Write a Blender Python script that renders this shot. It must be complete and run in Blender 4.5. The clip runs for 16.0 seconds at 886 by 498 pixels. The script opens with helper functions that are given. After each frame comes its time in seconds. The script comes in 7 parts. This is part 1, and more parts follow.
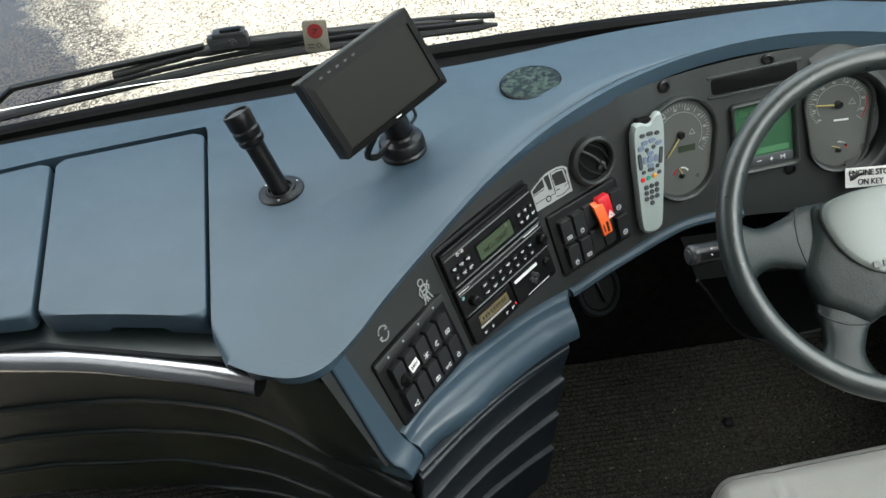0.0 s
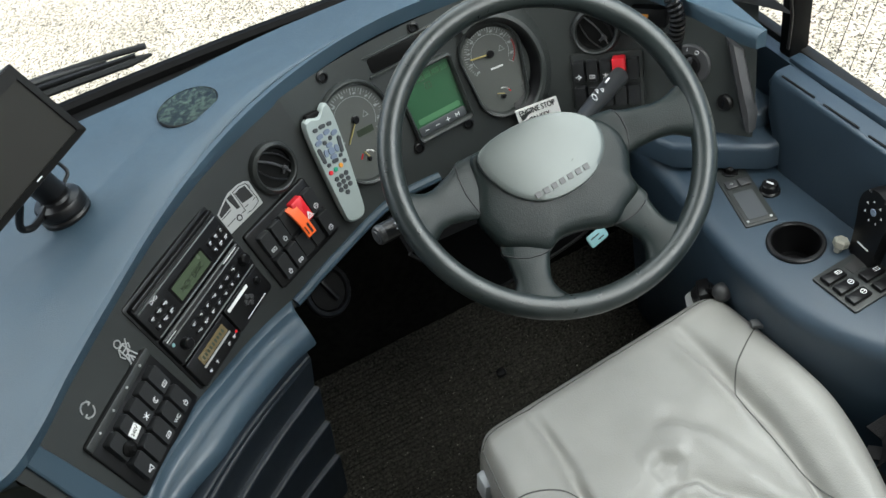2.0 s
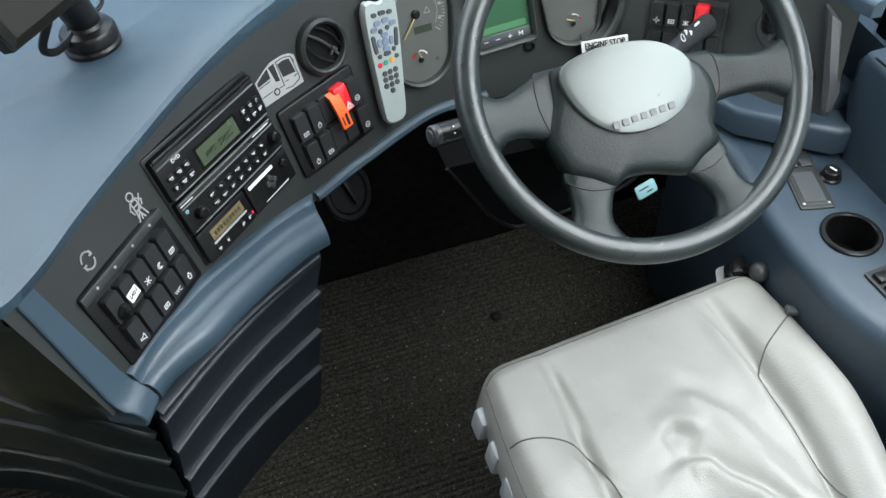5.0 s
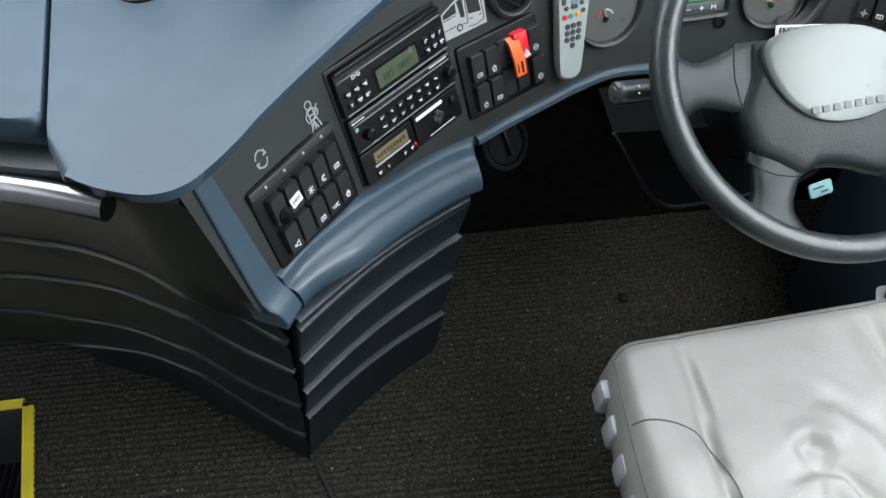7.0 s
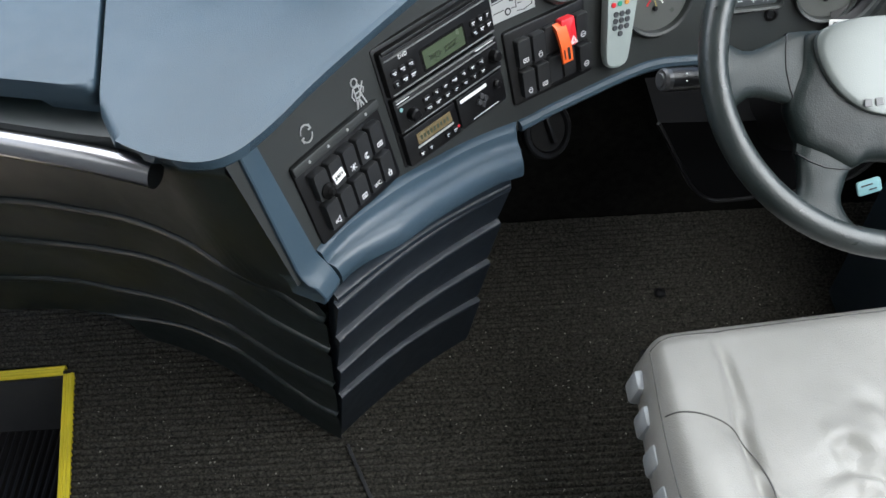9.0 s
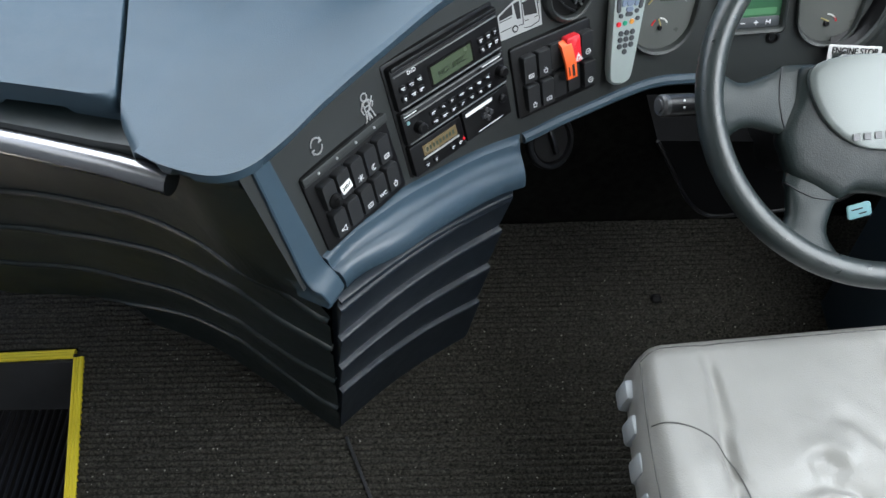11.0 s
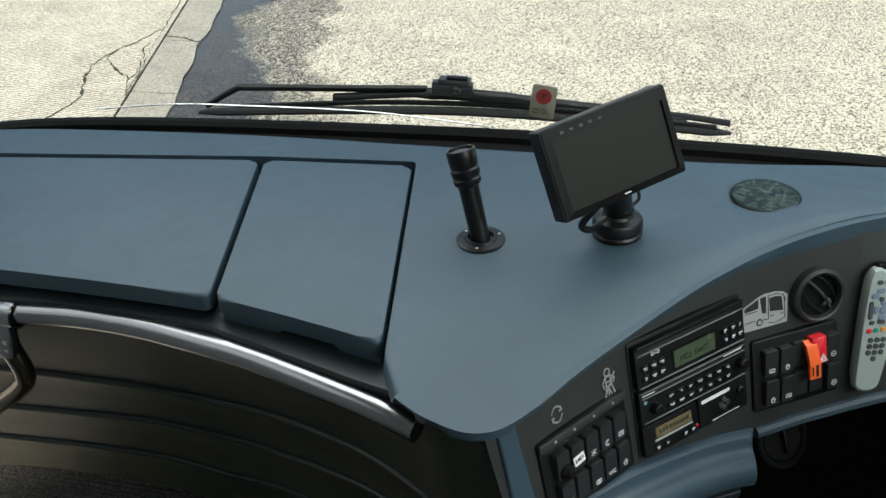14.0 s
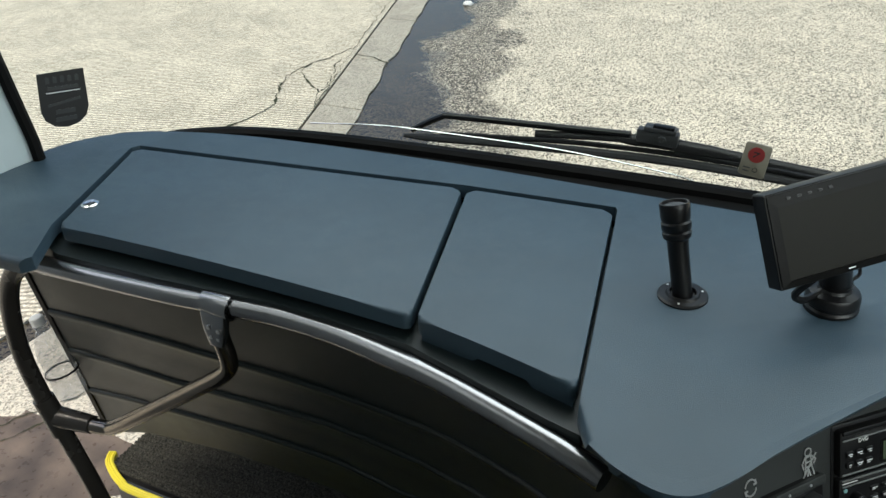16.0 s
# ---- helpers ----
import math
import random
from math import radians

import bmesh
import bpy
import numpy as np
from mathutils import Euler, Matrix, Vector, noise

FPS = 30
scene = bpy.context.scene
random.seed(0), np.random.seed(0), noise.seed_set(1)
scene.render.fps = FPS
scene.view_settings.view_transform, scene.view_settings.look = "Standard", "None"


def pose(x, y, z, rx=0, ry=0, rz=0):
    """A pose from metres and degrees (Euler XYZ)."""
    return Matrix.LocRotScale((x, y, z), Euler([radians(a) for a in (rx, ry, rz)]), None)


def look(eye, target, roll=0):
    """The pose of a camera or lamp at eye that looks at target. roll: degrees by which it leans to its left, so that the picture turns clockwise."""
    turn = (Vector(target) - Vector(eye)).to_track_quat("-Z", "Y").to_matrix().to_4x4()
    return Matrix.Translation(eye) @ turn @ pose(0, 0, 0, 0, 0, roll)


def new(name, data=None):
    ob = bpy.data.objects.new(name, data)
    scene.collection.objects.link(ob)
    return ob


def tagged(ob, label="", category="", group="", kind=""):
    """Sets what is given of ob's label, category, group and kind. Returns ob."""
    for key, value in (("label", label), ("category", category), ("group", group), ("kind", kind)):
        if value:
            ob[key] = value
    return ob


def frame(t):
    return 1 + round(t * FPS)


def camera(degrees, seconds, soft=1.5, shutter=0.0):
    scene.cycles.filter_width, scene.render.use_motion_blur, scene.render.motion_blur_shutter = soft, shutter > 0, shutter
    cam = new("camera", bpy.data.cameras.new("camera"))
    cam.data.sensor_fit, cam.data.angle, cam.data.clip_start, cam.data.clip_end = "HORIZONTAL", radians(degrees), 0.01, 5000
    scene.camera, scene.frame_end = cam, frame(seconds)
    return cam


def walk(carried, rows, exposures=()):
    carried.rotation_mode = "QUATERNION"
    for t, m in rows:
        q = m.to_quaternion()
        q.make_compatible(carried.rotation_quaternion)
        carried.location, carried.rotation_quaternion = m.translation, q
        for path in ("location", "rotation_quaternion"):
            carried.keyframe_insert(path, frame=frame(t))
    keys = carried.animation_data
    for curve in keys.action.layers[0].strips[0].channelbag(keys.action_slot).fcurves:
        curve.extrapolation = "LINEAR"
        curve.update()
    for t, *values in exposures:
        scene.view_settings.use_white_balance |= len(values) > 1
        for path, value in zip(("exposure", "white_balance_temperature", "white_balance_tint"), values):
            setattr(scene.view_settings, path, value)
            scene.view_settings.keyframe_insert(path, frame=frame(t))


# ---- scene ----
# ---- camera and walk ----
cam = camera(56.0, 16.0)
PATH = [
    (0, (-0.516, -0.903, 1.517), (-0.677, 0.585, 0.19), -13.2),
    (0.5, (-0.498, -0.864, 1.522), (-0.473, 0.554, 0.112), -15.6),
    (1, (-0.472, -0.864, 1.506), (-0.317, 0.531, 0.082), -15.2),
    (1.5, (-0.409, -0.903, 1.474), (-0.191, 0.527, 0.093), -16.1),
    (2, (-0.374, -0.917, 1.474), (-0.094, 0.472, 0.063), -18.0),
    (2.5, (-0.36, -0.917, 1.462), (0.016, 0.448, 0.049), -17.0),
    (3, (-0.359, -0.919, 1.46), (0.06, 0.405, 0.021), -17.1),
    (3.5, (-0.372, -0.92, 1.46), (0.08, 0.355, -0.013), -16.3),
    (4, (-0.39, -0.896, 1.454), (0.121, 0.368, -0.009), -13.8),
    (4.5, (-0.386, -0.881, 1.43), (0.023, 0.351, -0.092), -11.9),
    (5, (-0.473, -0.855, 1.397), (-0.151, 0.426, -0.105), -5.0),
    (5.2, (-0.513, -0.807, 1.384), (-0.206, 0.446, -0.145), -1.5),
    (7.3, (-0.537, -0.869, 1.367), (-0.512, 0.426, -0.157), -4.7),
    (7.5, (-0.528, -0.874, 1.371), (-0.522, 0.478, -0.103), -5.1),
    (8, (-0.537, -0.876, 1.364), (-0.546, 0.442, -0.14), -4.7),
    (8.5, (-0.539, -0.881, 1.362), (-0.558, 0.425, -0.152), -4.7),
    (9, (-0.543, -0.873, 1.358), (-0.56, 0.414, -0.173), -3.9),
    (9.2, (-0.543, -0.871, 1.356), (-0.563, 0.409, -0.181), -3.9),
    (11.3, (-0.536, -0.874, 1.418), (-0.567, 0.381, -0.139), -2.3),
    (11.5, (-0.551, -0.886, 1.421), (-0.581, 0.531, 0.011), -2.3),
    (12, (-0.542, -0.891, 1.433), (-0.72, 0.602, 0.115), -5.8),
    (12.5, (-0.569, -0.891, 1.436), (-0.831, 0.664, 0.206), -6.2),
    (13, (-0.575, -0.891, 1.447), (-0.909, 0.679, 0.254), -6.3),
    (13.5, (-0.594, -0.879, 1.447), (-0.977, 0.709, 0.294), -5.5),
    (14, (-0.626, -0.881, 1.447), (-1.067, 0.726, 0.34), -3.8),
    (14.5, (-0.654, -0.885, 1.451), (-1.212, 0.702, 0.368), -3.6),
    (15, (-0.679, -0.898, 1.456), (-1.346, 0.669, 0.408), -2.5),
    (15.5, (-0.687, -0.904, 1.464), (-1.451, 0.638, 0.446), -3.4),
    (16, (-0.691, -0.91, 1.468), (-1.475, 0.615, 0.439), -3.0),
]
EXPOSURES = [(0.0, 1.00, 6620, 8), (0.5, 0.94, 6600, 8), (1.0, 0.90, 6500, 9), (3.8, 0.88, 6500, 9), (4.5, 1.25, 6200, 10), (5.2, 1.38, 6380, 11), (7.3, 1.32, 6330, 14), (9.2, 1.32, 6380, 14),
             (11.3, 1.22, 6200, 12), (11.7, 0.80, 6200, 9), (12.0, 0.48, 6280, 8), (12.5, 0.57, 6600, 5), (13.0, 0.55, 6620, 5), (14.0, 0.44, 6600, 5), (15.0, 0.31, 6560, 5), (16.0, 0.24, 6550, 5)]
walk(cam, [(t, look(eye, target, roll)) for t, eye, target, roll in PATH], EXPOSURES)

# ---- world, sun and exposure ----
SUN_ELEV, SUN_AZ = radians(66), radians(212)
world = bpy.data.worlds.new("sky_world")
scene.world = world
world.use_nodes = True
wn = world.node_tree.nodes
sky = wn.new("ShaderNodeTexSky")
sky.sky_type = "NISHITA"
sky.sun_disc = False
sky.sun_elevation = SUN_ELEV
sky.sun_rotation = SUN_AZ
sky.air_density, sky.dust_density = 1.0, 3.0
world.node_tree.links.new(sky.outputs[0], wn["Background"].inputs[0])
wn["Background"].inputs[1].default_value = 0.15

sun_data = bpy.data.lights.new("sun", "SUN")
sun_data.energy, sun_data.angle, sun_data.color = 2.35, radians(20), (1.0, 0.94, 0.84)
sun = new("sun", sun_data)
sun_dir = Vector((math.sin(SUN_AZ) * math.cos(SUN_ELEV), math.cos(SUN_AZ) * math.cos(SUN_ELEV), math.sin(SUN_ELEV)))
sun.matrix_world = look(sun_dir * 30, (0, 0, 0))


def sky_lamp(name, spot, target, w, h, watts):
    """Area lamp: skylight in openings above the camera's view, and one added fill."""
    d = bpy.data.lights.new(name, "AREA")
    d.shape, d.size, d.size_y, d.energy, d.color = "RECTANGLE", w, h, watts, (0.95, 0.985, 0.965)
    ob = new(name, d)
    ob.matrix_world = look(spot, target)


sky_lamp("skylight_windscreen", (-0.85, 0.33, 1.55), (-0.80, -0.35, 0.6), 2.3, 0.75, 13)
sky_lamp("skylight_side_window", (0.385, -0.55, 1.42), (-0.3, -0.35, 0.5), 1.3, 0.60, 13.5)
sky_lamp("skylight_door", (-2.08, -0.45, 1.45), (-1.0, -0.3, 0.4), 0.95, 0.9, 1.5)
# added fill lamp inside the saloon, with no window or hatch round it
sky_lamp("fill_saloon", (-0.35, -2.4, 1.95), (-0.2, -0.4, 0.2), 1.3, 0.5, 4.5)

# ---- materials ----
def material(name, base, rough=0.5, metal=0.0, grain=0.0, grain_scale=900.0, mottle=0.15, mottle_scale=9.0,
             speck=0.0, spec=0.5, coat=0.0, cells=False, scuff=0.0, crease=0.0):
    """A surface with colour mottling, roughness variation and fine relief, all at real size."""
    m = bpy.data.materials.new(name)
    m.use_nodes = True
    nt = m.node_tree
    b = nt.nodes["Principled BSDF"]
    b.inputs["Metallic"].default_value = metal
    b.inputs["Specular IOR Level"].default_value = spec
    b.inputs["Coat Weight"].default_value = coat
    co = nt.nodes.new("ShaderNodeTexCoord")
    n1 = nt.nodes.new("ShaderNodeTexNoise")
    n1.inputs["Scale"].default_value = mottle_scale
    n1.inputs["Detail"].default_value = 6
    nt.links.new(co.outputs["Object"], n1.inputs["Vector"])
    ramp = nt.nodes.new("ShaderNodeValToRGB")
    lo, hi = (tuple(min(1.0, c * k) for c in base) + (1,) for k in (1 - mottle, 1 + mottle))
    ramp.color_ramp.elements[0].color, ramp.color_ramp.elements[1].color = lo, hi
    ramp.color_ramp.elements[0].position, ramp.color_ramp.elements[1].position = 0.3, 0.7
    nt.links.new(n1.outputs["Fac"], ramp.inputs["Fac"])
    colour = ramp.outputs["Color"]
    if speck > 0:
        n2 = nt.nodes.new("ShaderNodeTexNoise")
        n2.inputs["Scale"].default_value = grain_scale * 0.5
        n2.inputs["Detail"].default_value = 3
        nt.links.new(co.outputs["Object"], n2.inputs["Vector"])
        mix = nt.nodes.new("ShaderNodeMix")
        mix.data_type, mix.blend_type = "RGBA", "OVERLAY"
        mix.inputs[0].default_value = speck
        nt.links.new(colour, mix.inputs[6])
        nt.links.new(n2.outputs["Fac"], mix.inputs[7])
        colour = mix.outputs[2]
    nt.links.new(colour, b.inputs["Base Color"])
    rr = nt.nodes.new("ShaderNodeMapRange")
    rr.inputs["To Min"].default_value = max(0.02, rough - 0.08 - scuff)
    rr.inputs["To Max"].default_value = min(1.0, rough + 0.08 + scuff)
    n3 = nt.nodes.new("ShaderNodeTexNoise")
    n3.inputs["Scale"].default_value = mottle_scale * 4
    n3.inputs["Detail"].default_value = 8
    nt.links.new(co.outputs["Object"], n3.inputs["Vector"])
    nt.links.new(n3.outputs["Fac"], rr.inputs["Value"])
    nt.links.new(rr.outputs["Result"], b.inputs["Roughness"])
    if grain > 0:
        if cells:
            g = nt.nodes.new("ShaderNodeTexVoronoi")
            g.feature = "F1"
            g.inputs["Scale"].default_value = grain_scale
            out = g.outputs["Distance"]
        else:
            g = nt.nodes.new("ShaderNodeTexNoise")
            g.inputs["Scale"].default_value = grain_scale
            g.inputs["Detail"].default_value = 4
            out = g.outputs["Fac"]
        nt.links.new(co.outputs["Object"], g.inputs["Vector"])
        bump = nt.nodes.new("ShaderNodeBump")
        bump.inputs["Strength"].default_value = grain
        bump.inputs["Distance"].default_value = 0.002
        nt.links.new(out, bump.inputs["Height"])
        nt.links.new(bump.outputs["Normal"], b.inputs["Normal"])
        if crease > 0:
            fold = nt.nodes.new("ShaderNodeTexNoise")
            fold.noise_type = "RIDGED_MULTIFRACTAL"
            fold.inputs["Scale"].default_value = 16
            fold.inputs["Detail"].default_value = 3
            fold.inputs["Distortion"].default_value = 1.2
            nt.links.new(co.outputs["Object"], fold.inputs["Vector"])
            wide = nt.nodes.new("ShaderNodeBump")
            wide.invert = True
            wide.inputs["Strength"].default_value = crease
            wide.inputs["Distance"].default_value = 0.003
            nt.links.new(fold.outputs["Fac"], wide.inputs["Height"])
            nt.links.new(wide.outputs["Normal"], bump.inputs["Normal"])
    return m


VINYL = material("dash_vinyl", (0.0322, 0.0572, 0.0785), 0.42, grain=0.26, grain_scale=900, cells=True, mottle=0.10, scuff=0.05)
VINYL_RAIL = material("rail_vinyl", (0.036, 0.060, 0.081), 0.32, grain=0.14, grain_scale=900, cells=True, mottle=0.05, scuff=0.0)
VINYL_SIDE = material("side_vinyl", (0.0240, 0.0405, 0.0585), 0.40, grain=0.18, grain_scale=900, cells=True, mottle=0.12)
PANEL_BLUE = material("knee_slats", (0.0120, 0.0182, 0.0258), 0.40, grain=0.15, grain_scale=800, mottle=0.12, spec=0.45)
PANEL = material("moulded_panel", (0.0108, 0.0170, 0.0178), 0.38, grain=0.15, grain_scale=800, mottle=0.15)
FASCIA = material("fascia_black", (0.0225, 0.0250, 0.0242), 0.46, grain=0.15, grain_scale=900, mottle=0.15, spec=0.40)
CLUSTER = material("cluster_grey", (0.0285, 0.0325, 0.0312), 0.44, grain=0.15, grain_scale=900, mottle=0.15, spec=0.40)
BLACK = material("black_plastic", (0.0055, 0.0055, 0.006), 0.33, grain=0.05, mottle=0.2, spec=0.30)
BLACK_MATT = material("black_matt", (0.010, 0.010, 0.011), 0.75, mottle=0.2)
DARK = material("dark_grey_plastic", (0.035, 0.036, 0.038), 0.42, grain=0.06, mottle=0.15)
RUBBER = material("wheel_rubber", (0.0122, 0.0168, 0.0166), 0.34, grain=0.08, grain_scale=420, cells=True, mottle=0.22, mottle_scale=26, scuff=0.10, spec=0.48)
SPOKE = material("spoke_rubber", (0.0066, 0.0104, 0.0100), 0.37, grain=0.12, grain_scale=620, cells=True, mottle=0.28, mottle_scale=22, scuff=0.12, spec=0.20, crease=0.06)
SILL = material("sill_rubber", (0.012, 0.012, 0.012), 0.5, grain=0.1, mottle=0.2, spec=0.3)
HUB = material("hub_grey", (0.074, 0.085, 0.081), 0.30, metal=0.3, grain=0.10, grain_scale=900, mottle=0.08)
LEATHER = material("grey_leather", (0.250, 0.247, 0.229), 0.40, grain=0.20, grain_scale=520, cells=True, mottle=0.13, mottle_scale=6, scuff=0.06, crease=0.10)
ALU = material("satin_aluminium", (0.33, 0.335, 0.35), 0.24, metal=1.0, mottle=0.06, mottle_scale=3, scuff=0.0)
GUNMETAL = material("dark_coated_tube", (0.06, 0.055, 0.05), 0.26, metal=0.4, mottle=0.15, mottle_scale=4)
BRONZE = material("bronze_tube", (0.26, 0.23, 0.20), 0.22, metal=1.0, mottle=0.12, mottle_scale=4)
CHROME = material("chrome", (0.75, 0.75, 0.75), 0.12, metal=1.0, mottle=0.05)
SEAL = material("black_seal", (0.005, 0.005, 0.005), 0.7, mottle=0.2, spec=0.12)
YELLOW = material("yellow_nosing", (0.75, 0.62, 0.03), 0.5, grain=0.2, grain_scale=500, mottle=0.12)
WHITE = material("white_print", (0.75, 0.75, 0.73), 0.5, mottle=0.05)
LINER = material("grey_liner", (0.30, 0.31, 0.32), 0.8, grain=0.2, mottle=0.1)
PAINT = material("pale_paint", (0.50, 0.58, 0.60), 0.3, mottle=0.05)
RED = material("red_switch", (0.65, 0.02, 0.03), 0.35, mottle=0.08)
ORANGE = material("orange_guard", (0.85, 0.12, 0.02), 0.4, mottle=0.08)


def carpet():
    m = material("ribbed_carpet", (0.037, 0.0352, 0.0290), 0.95, grain=1.0, grain_scale=420, mottle=0.90, mottle_scale=190, speck=1.0, spec=0.2)
    return m


CARPET = carpet()
# carpet colour cut to a fifth: the footwell's shade is put in here
SHADED_CARPET = material("shaded_bulkhead_carpet", (0.0075, 0.0073, 0.0064), 0.95, grain=0.8, grain_scale=420, mottle=0.5, mottle_scale=60, spec=0.08)


def glass(name="window_glass", tint=(0.98, 1.0, 0.99)):
    m = bpy.data.materials.new(name)
    m.use_nodes = True
    nt = m.node_tree
    nt.nodes.remove(nt.nodes["Principled BSDF"])
    out = nt.nodes["Material Output"]
    tr = nt.nodes.new("ShaderNodeBsdfTransparent")
    tr.inputs["Color"].default_value = (*tint, 1)
    gl = nt.nodes.new("ShaderNodeBsdfGlossy")
    gl.inputs["Roughness"].default_value = 0.01
    fr = nt.nodes.new("ShaderNodeLayerWeight")
    pw = nt.nodes.new("ShaderNodeMath")
    pw.operation = "POWER"
    pw.inputs[1].default_value = 5.0
    nt.links.new(fr.outputs["Facing"], pw.inputs[0])
    fit = nt.nodes.new("ShaderNodeMapRange")
    fit.inputs["To Min"].default_value, fit.inputs["To Max"].default_value = 0.02, 0.7
    nt.links.new(pw.outputs[0], fit.inputs["Value"])
    mx = nt.nodes.new("ShaderNodeMixShader")
    nt.links.new(fit.outputs["Result"], mx.inputs[0])
    nt.links.new(tr.outputs[0], mx.inputs[1])
    nt.links.new(gl.outputs[0], mx.inputs[2])
    nt.links.new(mx.outputs[0], out.inputs["Surface"])
    return m


GLASS = glass()


def ground_material(name, stones, base_lo, base_hi, wet=False, grooves=False):
    m = bpy.data.materials.new(name)
    m.use_nodes = True
    nt = m.node_tree
    L = nt.links.new
    b = nt.nodes["Principled BSDF"]
    co = nt.nodes.new("ShaderNodeTexCoord")
    vo = nt.nodes.new("ShaderNodeTexVoronoi")
    vo.inputs["Scale"].default_value = stones
    L(co.outputs["Object"], vo.inputs["Vector"])
    bw = nt.nodes.new("ShaderNodeRGBToBW")
    fine = nt.nodes.new("ShaderNodeTexVoronoi")
    fine.inputs["Scale"].default_value = stones * 2.3
    L(co.outputs["Object"], fine.inputs["Vector"])
    both = nt.nodes.new("ShaderNodeMix")
    both.data_type = "RGBA"
    both.inputs[0].default_value = 0.30
    L(vo.outputs["Color"], both.inputs[6])
    L(fine.outputs["Color"], both.inputs[7])
    L(both.outputs[2], bw.inputs[0])
    no = nt.nodes.new("ShaderNodeTexNoise")
    no.inputs["Scale"].default_value = 2.6
    no.inputs["Detail"].default_value = 9
    L(co.outputs["Object"], no.inputs["Vector"])
    ramp = nt.nodes.new("ShaderNodeValToRGB")
    ramp.color_ramp.elements[0].position, ramp.color_ramp.elements[1].position = 0.30, 0.64
    ramp.color_ramp.elements[0].color, ramp.color_ramp.elements[1].color = (*base_lo, 1), (*base_hi, 1)
    ramp.color_ramp.elements.new(0.42).color = (*(0.44 * a + 0.56 * b for a, b in zip(base_lo, base_hi)), 1)
    L(bw.outputs[0], ramp.inputs["Fac"])
    patch = nt.nodes.new("ShaderNodeMapRange")
    patch.inputs["From Min"].default_value, patch.inputs["From Max"].default_value = 0.3, 0.7
    patch.inputs["To Min"].default_value, patch.inputs["To Max"].default_value = 0.86, 1.12
    L(no.outputs["Fac"], patch.inputs["Value"])
    tone = nt.nodes.new("ShaderNodeMix")
    tone.data_type, tone.blend_type = "RGBA", "MULTIPLY"
    tone.inputs[0].default_value = 1.0
    L(ramp.outputs["Color"], tone.inputs[6])
    L(patch.outputs["Result"], tone.inputs[7])
    colour = tone.outputs[2]
    height = vo.outputs["Distance"]
    if grooves:
        wv = nt.nodes.new("ShaderNodeTexWave")
        wv.inputs["Scale"].default_value = 8.0
        wv.inputs["Distortion"].default_value = 3.5
        wv.inputs["Detail"].default_value = 3
        wv.inputs["Detail Scale"].default_value = 2.0
        mp = nt.nodes.new("ShaderNodeMapping")
        mp.inputs["Rotation"].default_value = (0, 0, radians(62))
        L(co.outputs["Object"], mp.inputs["Vector"])
        L(mp.outputs[0], wv.inputs["Vector"])
        mx = nt.nodes.new("ShaderNodeMix")
        mx.data_type, mx.blend_type = "RGBA", "MULTIPLY"
        mx.inputs[0].default_value = 0.62
        L(colour, mx.inputs[6])
        L(wv.outputs["Color"], mx.inputs[7])
        colour = mx.outputs[2]
    if wet:
        sep = nt.nodes.new("ShaderNodeSeparateXYZ")
        L(co.outputs["Object"], sep.inputs[0])
        n4 = nt.nodes.new("ShaderNodeTexNoise")
        n4.inputs["Scale"].default_value = 1.6
        n4.inputs["Detail"].default_value = 8
        L(co.outputs["Object"], n4.inputs["Vector"])
        w1 = nt.nodes.new("ShaderNodeMath")
        w1.operation = "MULTIPLY_ADD"
        L(n4.outputs["Fac"], w1.inputs[0])
        w1.inputs[1].default_value = 1.5
        lean = nt.nodes.new("ShaderNodeMath")
        lean.operation = "MULTIPLY_ADD"
        L(sep.outputs["Y"], lean.inputs[0])
        lean.inputs[1].default_value = 0.305
        L(sep.outputs["X"], lean.inputs[2])
        L(lean.outputs[0], w1.inputs[2])
        wr = nt.nodes.new("ShaderNodeMapRange")
        wr.inputs["From Min"].default_value, wr.inputs["From Max"].default_value = WET_EDGE + 0.75 + 0.08, WET_EDGE + 0.75 - 0.08
        L(w1.outputs[0], wr.inputs["Value"])
        mx = nt.nodes.new("ShaderNodeMix")
        mx.data_type, mx.blend_type = "RGBA", "MULTIPLY"
        grit = nt.nodes.new("ShaderNodeMapRange")
        grit.inputs["From Min"].default_value, grit.inputs["From Max"].default_value = 0.575, 0.625
        grit.inputs["To Min"].default_value, grit.inputs["To Max"].default_value = 1.0, 0.05
        L(bw.outputs[0], grit.inputs["Value"])
        damp = nt.nodes.new("ShaderNodeMath")
        damp.operation = "MULTIPLY"
        L(wr.outputs["Result"], damp.inputs[0])
        L(grit.outputs["Result"], damp.inputs[1])
        pool = nt.nodes.new("ShaderNodeMapRange")
        pool.inputs["From Min"].default_value, pool.inputs["From Max"].default_value = WET_EDGE + 0.75 - 0.50, WET_EDGE + 0.75 - 0.72
        L(w1.outputs[0], pool.inputs["Value"])
        deep = nt.nodes.new("ShaderNodeMath")
        deep.operation = "MAXIMUM"
        L(damp.outputs[0], deep.inputs[0])
        L(pool.outputs["Result"], deep.inputs[1])
        L(deep.outputs[0], mx.inputs[0])
        L(colour, mx.inputs[6])
        mx.inputs[7].default_value = (0.125, 0.110, 0.088, 1)
        colour = mx.outputs[2]
        rr = nt.nodes.new("ShaderNodeMapRange")
        rr.inputs["To Min"].default_value, rr.inputs["To Max"].default_value = 0.9, 0.50
        L(wr.outputs["Result"], rr.inputs["Value"])
        gloss = nt.nodes.new("ShaderNodeMapRange")
        gloss.inputs["To Min"].default_value, gloss.inputs["To Max"].default_value = 1.0, 0.28
